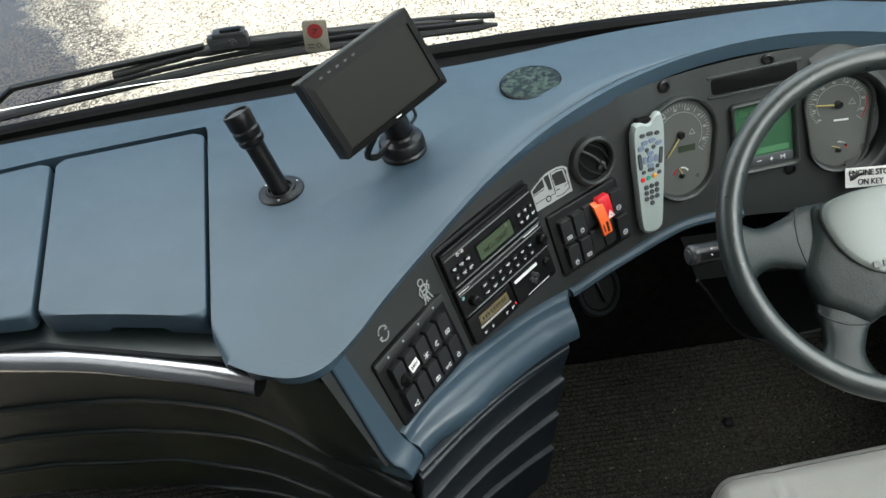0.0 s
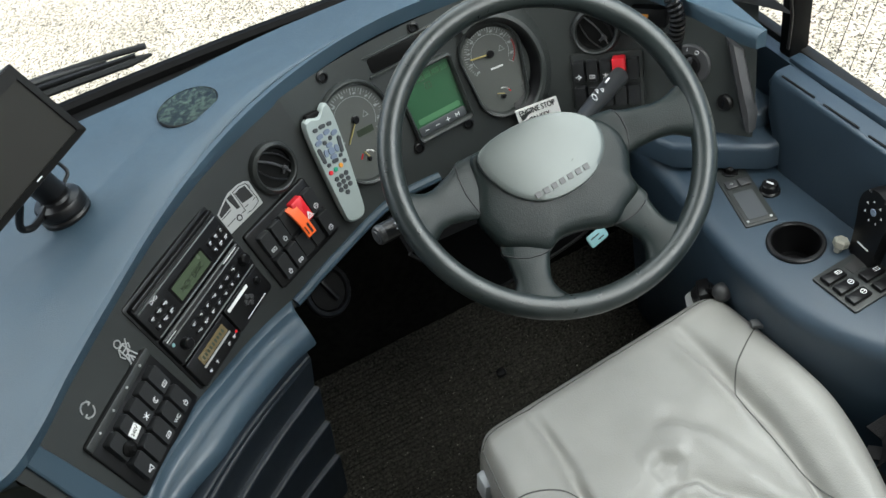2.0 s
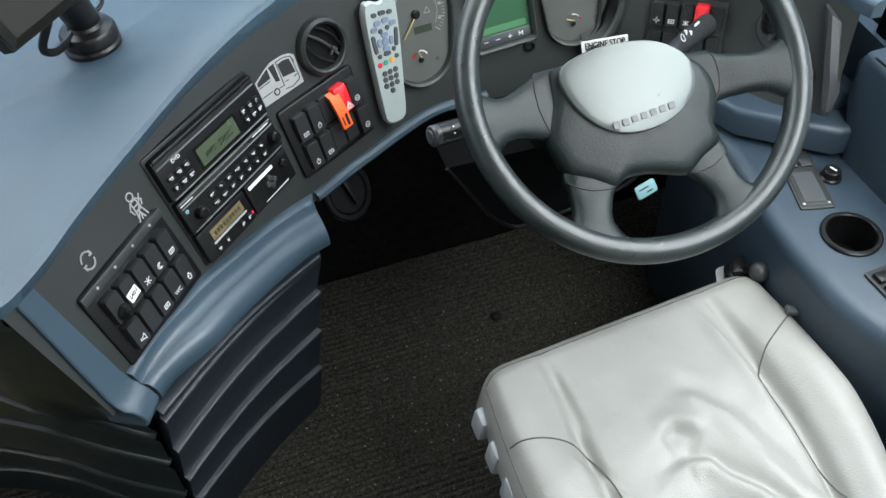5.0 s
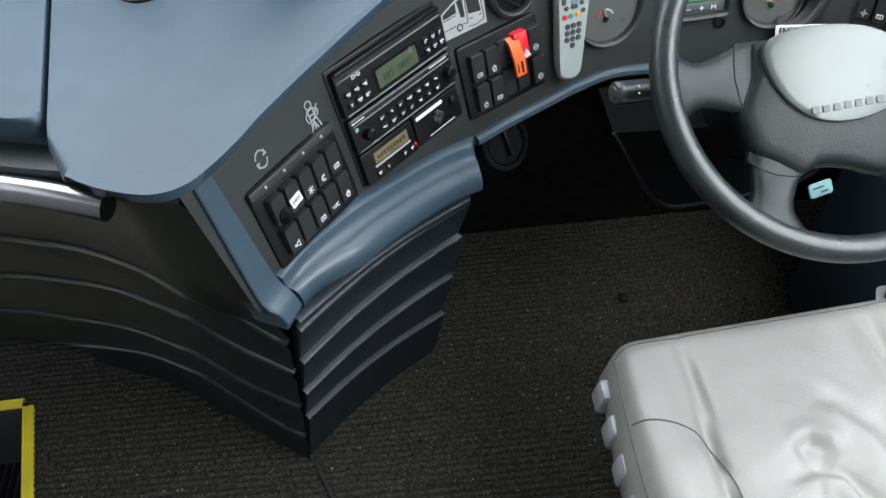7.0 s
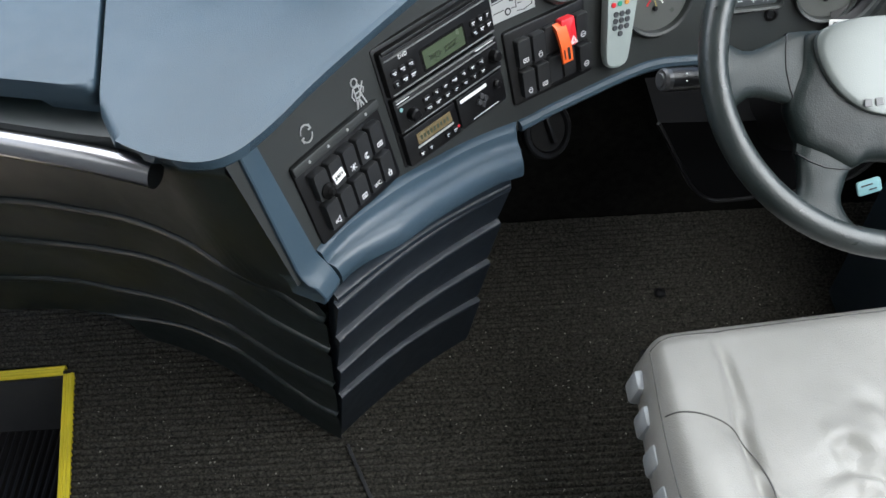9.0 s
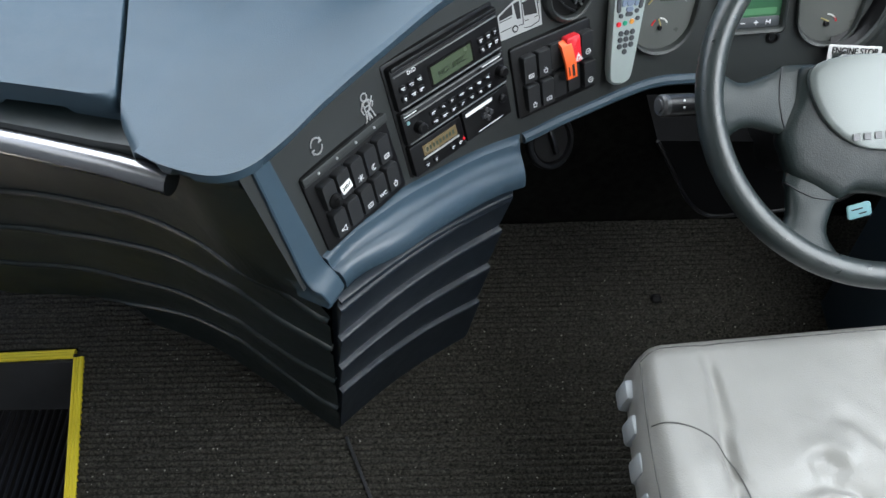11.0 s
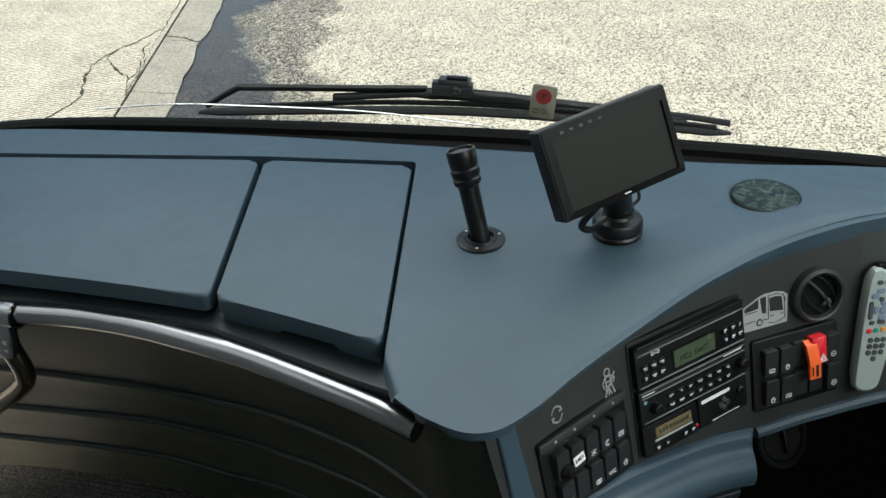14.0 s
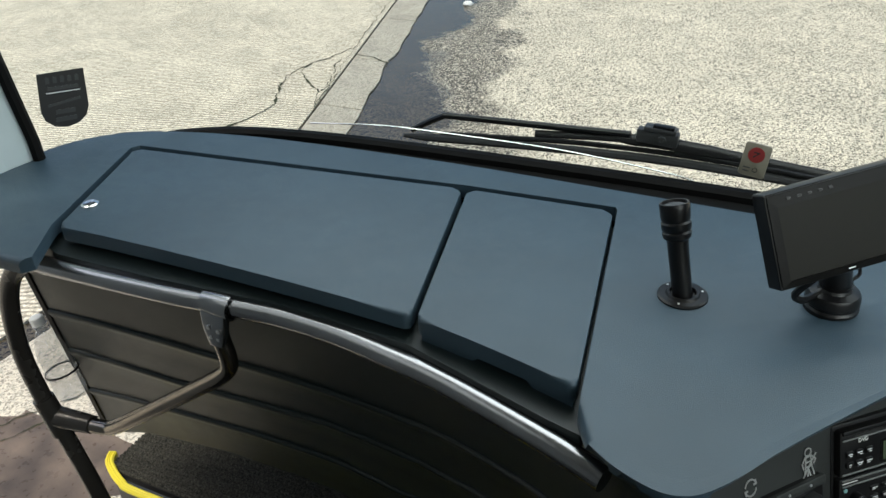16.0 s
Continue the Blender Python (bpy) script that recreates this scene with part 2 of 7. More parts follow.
        L(pool.outputs["Result"], gloss.inputs["Value"])
        slick = nt.nodes.new("ShaderNodeMath")
        slick.operation = "MULTIPLY"
        L(rr.outputs["Result"], slick.inputs[0])
        L(gloss.outputs["Result"], slick.inputs[1])
        L(slick.outputs[0], b.inputs["Roughness"])
    else:
        b.inputs["Roughness"].default_value = 0.9
    L(colour, b.inputs["Base Color"])
    bump = nt.nodes.new("ShaderNodeBump")
    bump.inputs["Strength"].default_value, bump.inputs["Distance"].default_value = 0.6, 0.006
    if wet:
        flat = nt.nodes.new("ShaderNodeMapRange")
        flat.inputs["To Min"].default_value, flat.inputs["To Max"].default_value = 0.6, 0.06
        L(pool.outputs["Result"], flat.inputs["Value"])
        L(flat.outputs["Result"], bump.inputs["Strength"])
    L(height, bump.inputs["Height"])
    L(bump.outputs["Normal"], b.inputs["Normal"])
    return m


WET_EDGE = -1.58
ASPHALT = ground_material("chipped_asphalt", 95, (0.060, 0.054, 0.042), (0.74, 0.675, 0.54), wet=True)
WORN = ground_material("worn_concrete", 110, (0.26, 0.235, 0.19), (0.66, 0.60, 0.49))
CONCRETE = ground_material("brushed_concrete", 90, (0.44, 0.385, 0.29), (0.92, 0.845, 0.68), grooves=True)
SLAB = ground_material("concrete_slab", 85, (0.24, 0.22, 0.18), (0.44, 0.41, 0.34))
MUD = material("damp_mud", (0.12, 0.088, 0.064), 0.32, grain=0.5, grain_scale=60, mottle=0.5, mottle_scale=7, scuff=0.15)
MOSS = material("crack_moss", (0.035, 0.038, 0.018), 0.9, grain=0.4, grain_scale=60, mottle=0.4, mottle_scale=14)

# ---- mesh helpers ----
def part(name, bm, mat, parent=None, label="", smooth=True, sharp=32):
    """Links a bmesh, built in world metres, as one mesh object, under a thing or a part where one is given."""
    base = Vector((0, 0, 0))
    if parent is not None:
        base = Vector(parent["base"])
    bmesh.ops.recalc_face_normals(bm, faces=bm.faces)
    me = bpy.data.meshes.new(name)
    bm.transform(Matrix.Translation(-base))
    bm.to_mesh(me)
    bm.free()
    if smooth:
        me.shade_smooth()
        me.set_sharp_from_angle(angle=radians(sharp))
    me.materials.append(mat)
    ob = new(name, me)
    if parent is not None:
        ob.parent = parent
        ob["base"] = base
    else:
        ob["base"] = (0.0, 0.0, 0.0)
    if label:
        ob["label"] = label
    return ob


def thing(name, base, label, category, group="", kind=""):
    """An Empty at a thing's base, to hold its parts."""
    ob = new(name)
    ob.location = base
    ob.empty_display_size = 0.05
    ob["base"] = Vector(base)
    return tagged(ob, label, category, group, kind)


def setting(name, bm, mat, label, category, **k):
    return tagged(part(name, bm, mat, **k), label, category, kind="structure")


def solo(name, bm, mat, label, category, group="", **k):
    return tagged(part(name, bm, mat, **k), label, category, group)


def box(bm, size, m=Matrix(), bevel=0.0, seg=2):
    """Adds a box of that size about the origin of m, its edges rounded."""
    made = bmesh.ops.create_cube(bm, size=1.0, matrix=m @ Matrix.Diagonal((*size, 1)))
    if bevel > 0:
        edges = {e for v in made["verts"] for e in v.link_edges}
        bmesh.ops.bevel(bm, geom=list(edges), offset=bevel, segments=seg, affect="EDGES", profile=0.5)
    return bm


def boxm(size, m=Matrix(), bevel=0.0, seg=2):
    return box(bmesh.new(), size, m, bevel, seg)


def lathe(bm, profile, m=Matrix(), n=32, close=False):
    """Turns (radius, height) pairs round the z axis of m."""
    rings = []
    for r, z in profile:
        if r < 1e-6:
            rings.append([bm.verts.new(m @ Vector((0, 0, z)))])
        else:
            rings.append([bm.verts.new(m @ Vector((r * math.cos(2 * math.pi * k / n), r * math.sin(2 * math.pi * k / n), z))) for k in range(n)])
    pairs = list(zip(rings, rings[1:]))
    if close:
        pairs.append((rings[-1], rings[0]))
    for a, b in pairs:
        for k in range(n):
            j = (k + 1) % n
            if len(a) == 1 and len(b) == 1:
                continue
            if len(a) == 1:
                bm.faces.new((a[0], b[j], b[k]))
            elif len(b) == 1:
                bm.faces.new((a[k], a[j], b[0]))
            else:
                bm.faces.new((a[k], a[j], b[j], b[k]))
    return bm


def spline(points, n=8, closed=False):
    """A smooth line through some points (Catmull-Rom), n steps a span."""
    pts = [Vector(p) for p in points]
    out = []
    last = len(pts) if closed else len(pts) - 1
    for i in range(last):
        p1, p2 = pts[i], pts[(i + 1) % len(pts)]
        p0 = pts[i - 1] if closed or i > 0 else 2 * p1 - p2
        p3 = pts[(i + 2) % len(pts)] if closed or i + 2 < len(pts) else 2 * p2 - p1
        for k in range(n):
            t = k / n
            out.append(0.5 * (2 * p1 + (p2 - p0) * t + (2 * p0 - 5 * p1 + 4 * p2 - p3) * t * t + (3 * p1 - p0 - 3 * p2 + p3) * t ** 3))
    if not closed:
        out.append(pts[-1].copy())
    return out


def tube(bm, path, radius, n=12, caps=True, flat=1.0, closed=False):
    """Sweeps a round section along a path; radius may be a list."""
    path = [Vector(p) for p in path]
    rings = []
    side = None
    for i, p in enumerate(path):
        a = path[i - 1] if i > 0 or closed else path[i]
        b = path[(i + 1) % len(path)] if i + 1 < len(path) or closed else path[i]
        t = (b - a).normalized()
        if side is None:
            side = t.orthogonal().normalized()
        side = (side - t * side.dot(t)).normalized()
        up = t.cross(side)
        r = radius[i] if isinstance(radius, (list, tuple)) else radius
        rings.append([bm.verts.new(p + side * (r * math.cos(2 * math.pi * k / n)) + up * (flat * r * math.sin(2 * math.pi * k / n))) for k in range(n)])
    for a, b in list(zip(rings, rings[1:])) + ([(rings[-1], rings[0])] if closed else []):
        for k in range(n):
            j = (k + 1) % n
            bm.faces.new((a[k], a[j], b[j], b[k]))
    if caps and not closed:
        bm.faces.new(rings[0][::-1])
        bm.faces.new(rings[-1])
    return bm


def loft(bm, rows, close_u=False, caps=False):
    """Skins rows of points of equal count."""
    vs = [[bm.verts.new(p) for p in row] for row in rows]
    for a, b in zip(vs, vs[1:]):
        for k in range(len(a) if close_u else len(a) - 1):
            j = (k + 1) % len(a)
            bm.faces.new((a[k], a[j], b[j], b[k]))
    if caps:
        bm.faces.new(vs[0][::-1])
        bm.faces.new(vs[-1])
    return bm


def prism(bm, outline, z0, z1, bevel=0.0, seg=3, m=Matrix(), soft=None, flat=False):
    """A flat outline (x, y) given depth from z0 to z1, its upper rim rounded."""
    low = [bm.verts.new(m @ Vector((x, y, z0))) for x, y in outline]
    top = [bm.verts.new(m @ Vector((x, y, z1))) for x, y in outline]
    bm.faces.new(low[::-1])
    cap = bm.faces.new(top)
    for k in range(len(low)):
        j = (k + 1) % len(low)
        bm.faces.new((low[k], low[j], top[j], top[k]))
    if bevel > 0:
        edges = list(cap.edges) if soft is None else [e for e in cap.edges if soft(e)]
        bmesh.ops.bevel(bm, geom=edges, offset=bevel, segments=seg, affect="EDGES", profile=0.5)
        if flat:
            caps = [f for f in bm.faces if f.is_valid and len(f.verts) > 8 and f.calc_center_median().z > z1 - 1e-5]
            bmesh.ops.inset_region(bm, faces=caps, thickness=0.002, depth=0.0)
    return bm


def rounded(w, h, r, n=4):
    """The outline of a rectangle w x h with rounded corners."""
    out = []
    for cx, cy, a in ((w / 2 - r, h / 2 - r, 0), (-w / 2 + r, h / 2 - r, 90), (-w / 2 + r, -h / 2 + r, 180), (w / 2 - r, -h / 2 + r, 270)):
        for k in range(n + 1):
            b = radians(a + 90 * k / n)
            out.append((cx + r * math.cos(b), cy + r * math.sin(b)))
    return out


def text_bm(body, size, m=Matrix(), depth=0.0004, align="CENTER"):
    """Letters in the built-in font as a thin mesh."""
    cu = bpy.data.curves.new("letters", "FONT")
    cu.body, cu.size, cu.extrude = body, size, depth
    cu.align_x, cu.align_y = align, "CENTER"
    ob = new("letters", cu)
    me = ob.to_mesh()
    bm = bmesh.new()
    bm.from_mesh(me)
    ob.to_mesh_clear()
    bpy.data.objects.remove(ob)
    bpy.data.curves.remove(cu)
    bm.transform(m)
    return bm


# ---- the lines of the dashboard, in plan ----
NOSE = [(-0.869, -0.261), (-0.848, -0.275), (-0.826, -0.287), (-0.792, -0.299), (-0.767, -0.301), (-0.744, -0.293), (-0.724, -0.275), (-0.698, -0.240), (-0.668, -0.191), (-0.608, -0.106),
        (-0.532, -0.005), (-0.448, 0.087), (-0.355, 0.161), (-0.263, 0.208), (-0.173, 0.235), (-0.085, 0.243), (0.003, 0.231),
        (0.096, 0.191), (0.169, 0.125), (0.215, 0.040), (0.238, -0.06)]
FACE = [(-0.745, -0.270), (-0.700, -0.190), (-0.620, -0.085), (-0.545, 0.0), (-0.460, 0.070), (-0.360, 0.130), (-0.240, 0.178),
        (-0.110, 0.200), (0.020, 0.195), (0.140, 0.155), (0.235, 0.085), (0.305, -0.01), (0.34, -0.10)]
FACE_LINE = [Vector((p.x, p.y)) for p in spline([(x, y, 0) for x, y in FACE], 12)]
FACE_AT = [0.0]
for a_, b_ in zip(FACE_LINE, FACE_LINE[1:]):
    FACE_AT.append(FACE_AT[-1] + (b_ - a_).length)
FACE_Z, FACE_LEAN = 0.70, 0.30


def face_plan(s):
    """The plan point and tangent of the instrument face, s metres along it from its left end."""
    s = min(max(s, 0.0), FACE_AT[-1] - 1e-6)
    i = max(k for k in range(len(FACE_AT) - 1) if FACE_AT[k] <= s)
    f = (s - FACE_AT[i]) / (FACE_AT[i + 1] - FACE_AT[i])
    a, b = FACE_LINE[max(i - 1, 0)], FACE_LINE[min(i + 2, len(FACE_LINE) - 1)]
    return FACE_LINE[i].lerp(FACE_LINE[i + 1], f), (b - a).normalized()


def face(s, z, out=0.0):
    """A point of the instrument face at height z, out metres proud of it."""
    p, t = face_plan(s)
    n = Vector((t.y, -t.x))
    q = p + n * ((FACE_Z - z) * FACE_LEAN)
    up = Vector((-n.x * FACE_LEAN, -n.y * FACE_LEAN, 1)).normalized()
    nn = Vector((t.x, t.y, 0)).cross(up).normalized()
    return Vector((q.x, q.y, z)) + nn * out


def face_frame(s, z, out=0.0, turn=0.0):
    """The pose of something on the instrument face: x along it, y up it, z out of it."""
    p, t = face_plan(s)
    n = Vector((t.y, -t.x))
    x = Vector((t.x, t.y, 0)).normalized()
    y = Vector((-n.x * FACE_LEAN, -n.y * FACE_LEAN, 1)).normalized()
    zz = x.cross(y).normalized()
    m = Matrix((x, y, zz)).transposed().to_4x4()
    m.translation = face(s, z, out)
    return m @ pose(0, 0, 0, 0, 0, turn)


def turtle(origin, x, y):
    """A pose from an origin, an x direction and a rough y direction."""
    x = Vector(x).normalized()
    z = x.cross(Vector(y)).normalized()
    m = Matrix((x, z.cross(x), z)).transposed().to_4x4()
    m.translation = Vector(origin)
    return m


DASH_Z = 0.82

# ---- ground outside ----
GROUND_Z = -0.95
bm = bmesh.new()
bmesh.ops.create_grid(bm, x_segments=40, y_segments=40, size=400, matrix=pose(0, 0, GROUND_Z))
setting("ground", bm, ASPHALT, "pale chipped asphalt yard with a dark wet patch", "ground", smooth=False)


def yard(u, y, z=0.0):
    """A point of the yard: u is how far right of the kerb line's foot, y ahead."""
    return (u - 0.305 * (y - 4.0), y)


bm = bmesh.new()
prism(bm, [(-70, -60), (-4.2, -60), (-4.2, 1.9), yard(-4.352, 2.0), yard(-4.352, 60), yard(-70, 60)], GROUND_Z - 0.1, GROUND_Z + 0.014)
setting("pavement", bm, CONCRETE, "brushed pale concrete apron with cracks", "pavement", smooth=False)
bm = bmesh.new()
prism(bm, [(-4.25, -4.0), (-2.35, -4.0), (-2.35, 1.5), (-3.2, 1.75), (-4.0, 2.0)], GROUND_Z - 0.1, GROUND_Z + 0.012)
setting("pavement_by_door", bm, WORN, "worn concrete standing beside the entrance", "pavement", smooth=False)
# muddy damp stain on the concrete
bm = bmesh.new()
ring_ = [Vector((-3.32 + (0.42 + 0.16 * noise.noise(Vector((math.cos(a), math.sin(a), 0.4)) * 1.9)) * math.cos(a), 0.57 + (0.27 + 0.12 * noise.noise(Vector((math.cos(a), math.sin(a), 2.4)) * 2.3)) * math.sin(a), GROUND_Z + 0.016)) for a in (2 * math.pi * k / 60 for k in range(60))]
bm.faces.new([bm.verts.new(p) for p in ring_])
tagged(part("damp_stain", bm, MUD), "muddy brown damp stain on the concrete", "stain", kind="structure")
kerb = thing("kerb_strip", (-4.4, 4.0, GROUND_Z), "strip of worn concrete slabs along the apron", "kerb", kind="structure")
y = 2.02
while y < 20:
    L = 0.85 + 0.5 * random.random()
    bm = bmesh.new()
    prism(bm, [yard(-4.335, y)] + [yard(-3.96 + 0.05 * noise.noise(Vector((0.3, (y + L * k / 7) * 3.1, 0.0))) + 0.03 * noise.noise(Vector((0.3, (y + L * k / 7) * 11.0, 4.0))), y + (L - 0.018) * k / 7) for k in range(8)] + [yard(-4.335, y + L - 0.018)], GROUND_Z - 0.1, GROUND_Z + 0.010 + 0.006 * random.random(), bevel=0.006, seg=1)
    part("slab", bm, SLAB, kerb)
    y += L


def crack(points, w, name="crack"):
    """A wandering open crack in the concrete: a thin dark strip of uneven width."""
    pts = []
    base = [Vector((*p, 0)) for p in points]
    for a, b in zip(base, base[1:]):
        for k in range(16):
            p = a.lerp(b, k / 16)
            pts.append(p + Vector((noise.noise(p * 7) * 0.035 + noise.noise(p * 24) * 0.014, noise.noise(p * 7 + Vector((9, 0, 0))) * 0.035 + noise.noise(p * 24 + Vector((4, 0, 0))) * 0.014, 0)))
    pts.append(base[-1])
    bm = bmesh.new()
    rows_ = []
    for i, p in enumerate(pts):
        a, b = pts[max(i - 1, 0)], pts[min(i + 1, len(pts) - 1)]
        t = (b - a).normalized()
        n = Vector((t.y, -t.x, 0)) * w * (0.15 + 1.1 * abs(noise.noise(p * 9)))
        rows_.append([Vector((q.x, q.y, GROUND_Z + 0.0185)) for q in (p + n, p - n)])
    loft(bm, rows_)
    return tagged(part(name, bm, MOSS), "dark crack in the concrete with moss", "crack", kind="structure")


for pts, w in (([(-5.42, 7.342), (-5.134, 6.39), (-4.866, 5.547), (-4.627, 4.845), (-4.423, 4.247)], 0.010),
               ([(-4.936, 5.663), (-4.997, 5.34), (-5.078, 5.10), (-5.085, 4.822), (-5.02, 4.621)], 0.016),
               ([(-5.078, 5.10), (-5.013, 4.915), (-4.775, 4.701), (-4.577, 4.538), (-4.423, 4.247)], 0.013),
               ([(-4.881, 5.376), (-4.759, 5.098), (-4.598, 4.713), (-4.577, 4.538)], 0.012),
               ([(-5.02, 4.621), (-4.893, 4.388), (-4.783, 4.208), (-4.778, 4.028), (-4.81, 3.835), (-4.9, 3.3)], 0.022),
               ([(-5.085, 4.822), (-5.029, 4.910)], 0.012), ([(-4.85, 5.552), (-4.689, 5.513), (-4.602, 5.497), (-4.391, 5.392)], 0.020),
               ([(-3.95, 0.40), (-3.672, 0.639), (-3.55, 0.83), (-3.3, 1.1)], 0.008), ([(-3.9, 0.2), (-3.569, 0.554), (-3.45, 0.80), (-3.1, 0.9)], 0.008)):
    crack(pts, w)

bm = bmesh.new()
bmesh.ops.create_icosphere(bm, subdivisions=3, radius=0.06, matrix=pose(-4.507, 7.435, GROUND_Z + 0.022) @ Matrix.Diagonal((1.0, 0.8, 0.42, 1)))
for v in bm.verts:
    v.co += v.normal * 0.022 * noise.noise(v.co * 30)
tagged(part("scrap_paper", bm, WHITE, sharp=20), "crumpled white scrap of paper lying on the yard", "litter")

# ---- bus shell ----
bm = bmesh.new()
NX = 170
X0, X1, Y0, Y1 = -1.30, 0.40, -1.25, 0.34
RIB = 0.0125


def floor_left(y):
    """Where the cab floor ends at the step well."""
    return X0 if y > 0 else X0 - 0.21 * y


rowsv = []
k_n = int((Y1 - Y0) / RIB)
prof = ((0.0, 0.0), (0.25, 0.0052), (0.5, 0.0068), (0.75, 0.0052))
for i in range(k_n):
    for f, h in prof:
        y = Y0 + (i + f) * RIB
        xl = floor_left(y)
        rowsv.append([Vector((xl + (X1 - xl) * k / NX, y, -0.0068 + h + (random.random() - 0.5) * 0.0036)) for k in range(NX + 1)])
loft(bm, rowsv)
setting("floor", bm, CARPET, "dark brown-black ribbed carpet cab floor", "floor", sharp=60)
bm = prism(bmesh.new(), [(X0, 0), (floor_left(Y0), Y0), (X1, Y0), (X1, Y1), (X0, Y1)], -0.05, -0.0125)
setting("floor_base", bm, BLACK_MATT, "black floor board under the carpet", "floor")
SX0, SX1 = -2.13, X0
bm = bmesh.new()
rowsv = []
for i in range(int(0.30 / RIB)):
    for f, h in prof:
        y = 0.035 + (i + f) * RIB
        rowsv.append([Vector((SX0 + (SX1 - SX0) * k / 60, y, -0.0068 + h + (random.random() - 0.5) * 0.0030)) for k in range(61)])
loft(bm, rowsv)
setting("floor_front", bm, CARPET, "dark ribbed carpet landing in front of the steps", "floor", sharp=60)
bm = boxm((SX1 - SX0, 0.31, 0.04), pose((SX0 + SX1) / 2, 0.19, -0.0305))
setting("floor_front_base", bm, BLACK_MATT, "black board under the landing carpet", "floor")
bm = boxm((2.50, 1.95, 0.04), pose(-0.85, -2.225, -0.0205))
setting("floor_rear", bm, CARPET, "dark carpeted gangway floor", "floor")


def step(x0, x1, z):
    """One entrance step: tread with ribbed rubber and a riser on its inner side."""
    st = thing("entrance_step", ((x0 + x1) / 2, -0.45, z), "black ribbed rubber entrance step", "step", kind="structure")
    bm = bmesh.new()
    rows_ = []
    n = int((x1 - x0) / 0.016)
    for k in range(n):
        for f, h in ((0, 0), (0.3, 0.003), (0.6, 0.003), (0.9, 0)):
            x = x0 + (k + f) * 0.016
            rows_.append([Vector((x, -0.90, z + h)), Vector((x, -0.45, z + h)), Vector((x, 0.0, z + h))])
    loft(bm, rows_)
    part("tread", bm, BLACK, st)
    part("riser", boxm((0.02, 0.90, 0.24), pose(x0 - 0.012, -0.45, z - 0.125)), DARK, st)
    part("cheek", boxm((x1 - x0 + 0.02, 0.02, -z - 0.008), pose((x0 + x1) / 2, 0.012, z / 2 - 0.004)), DARK, st)
    return st


step(-1.66, -1.02, -0.20)
step(-2.06, -1.68, -0.46)


def nosing(name, path, label):
    """A yellow ribbed step edge: an L-shaped strip swept along the edge."""
    bm = bmesh.new()
    pts = [Vector(p) for p in path]
    rows_ = []
    for i, p in enumerate(pts):
        a, b = pts[max(i - 1, 0)], pts[min(i + 1, len(pts) - 1)]
        t = (b - a).normalized()
        n = Vector((t.y, -t.x, 0))
        sec = [(0.0, -0.002), (0.0, 0.004), (0.002, 0.006), (0.006, 0.006), (0.007, 0.0045), (0.010, 0.006), (0.012, 0.0045), (0.016, 0.006), (0.020, 0.003), (0.020, -0.030)]
        rows_.append([p - n * u + Vector((0, 0, v)) for u, v in sec])
    loft(bm, rows_)
    return solo(name, bm, YELLOW, label, "step edge", group="step edges")


nosing("step_edge", [(-1.302, 0.004, 0.0), (-1.249, -0.245, 0.0), (-1.144, -0.75, 0.0), (-1.06, -1.15, 0.0)], "bright yellow ribbed edging along the cab floor")
nosing("step_edge", spline([(-2.160, 0.070, 0.001), (-2.150, 0.050, 0.001), (-2.128, 0.029, 0.001), (-2.065, -0.001, 0.001), (-1.99, -0.012, 0.001), (-1.6, -0.004, 0.001), (-1.302, 0.006, 0.001)], 6), "bright yellow ribbed edging curving round the landing")

# walls, pillars and roof
def wall(name, lo, hi, mat, label, bevel=0.0):
    size = [b - a for a, b in zip(lo, hi)]
    mid = [(a + b) / 2 for a, b in zip(lo, hi)]
    return setting(name, boxm(size, pose(*mid), bevel), mat, label, "wall")


wall("wall_right_lower", (0.40, -3.2, -0.9), (0.46, 0.34, 0.625), VINYL_SIDE, "blue-grey lower side wall below the window")
wall("wall_right_upper", (0.40, -3.2, 1.75), (0.46, 0.34, 2.06), LINER, "grey lined wall above the side window")
wall("wall_right_rear", (0.40, -3.2, 0.70), (0.46, -1.35, 1.75), LINER, "grey lined wall behind the side window")
# its unseen front end covers part of the doorway to block daylight
wall("wall_left_rear", (-2.16, -3.2, -0.9), (-2.10, -0.42, 2.06), LINER, "grey lined left wall, brought forward unseen over the entrance to cut daylight")
wall("wall_left_upper", (-2.16, -0.42, 1.95), (-2.10, 0.30, 2.06), LINER, "grey lined wall above the entrance")
wall("wall_rear", (-2.16, -3.26, -0.9), (0.46, -3.2, 2.06), LINER, "grey rear bulkhead")
wall("wall_front", (-2.08, 0.345, -0.9), (0.40, 0.385, 0.74), SHADED_CARPET, "carpeted front bulkhead below the windscreen, coloured dark for footwell shade")
setting("ceiling", boxm((2.62, 3.66, 0.05), pose(-0.85, -1.43, 2.085)), LINER, "pale grey padded roof lining", "ceiling")

# windscreen: a curved sheet of glass with its black border
SCREEN = [(-2.105, -0.02), (-2.085, 0.12), (-2.02, 0.26), (-1.90, 0.365), (-1.70, 0.42), (-1.35, 0.448), (-0.85, 0.462), (-0.40, 0.448), (-0.08, 0.41), (0.12, 0.35), (0.27, 0.25), (0.36, 0.12), (0.40, 0.02)]
SCREEN_LINE = spline([(x, y, 0) for x, y in SCREEN], 6)


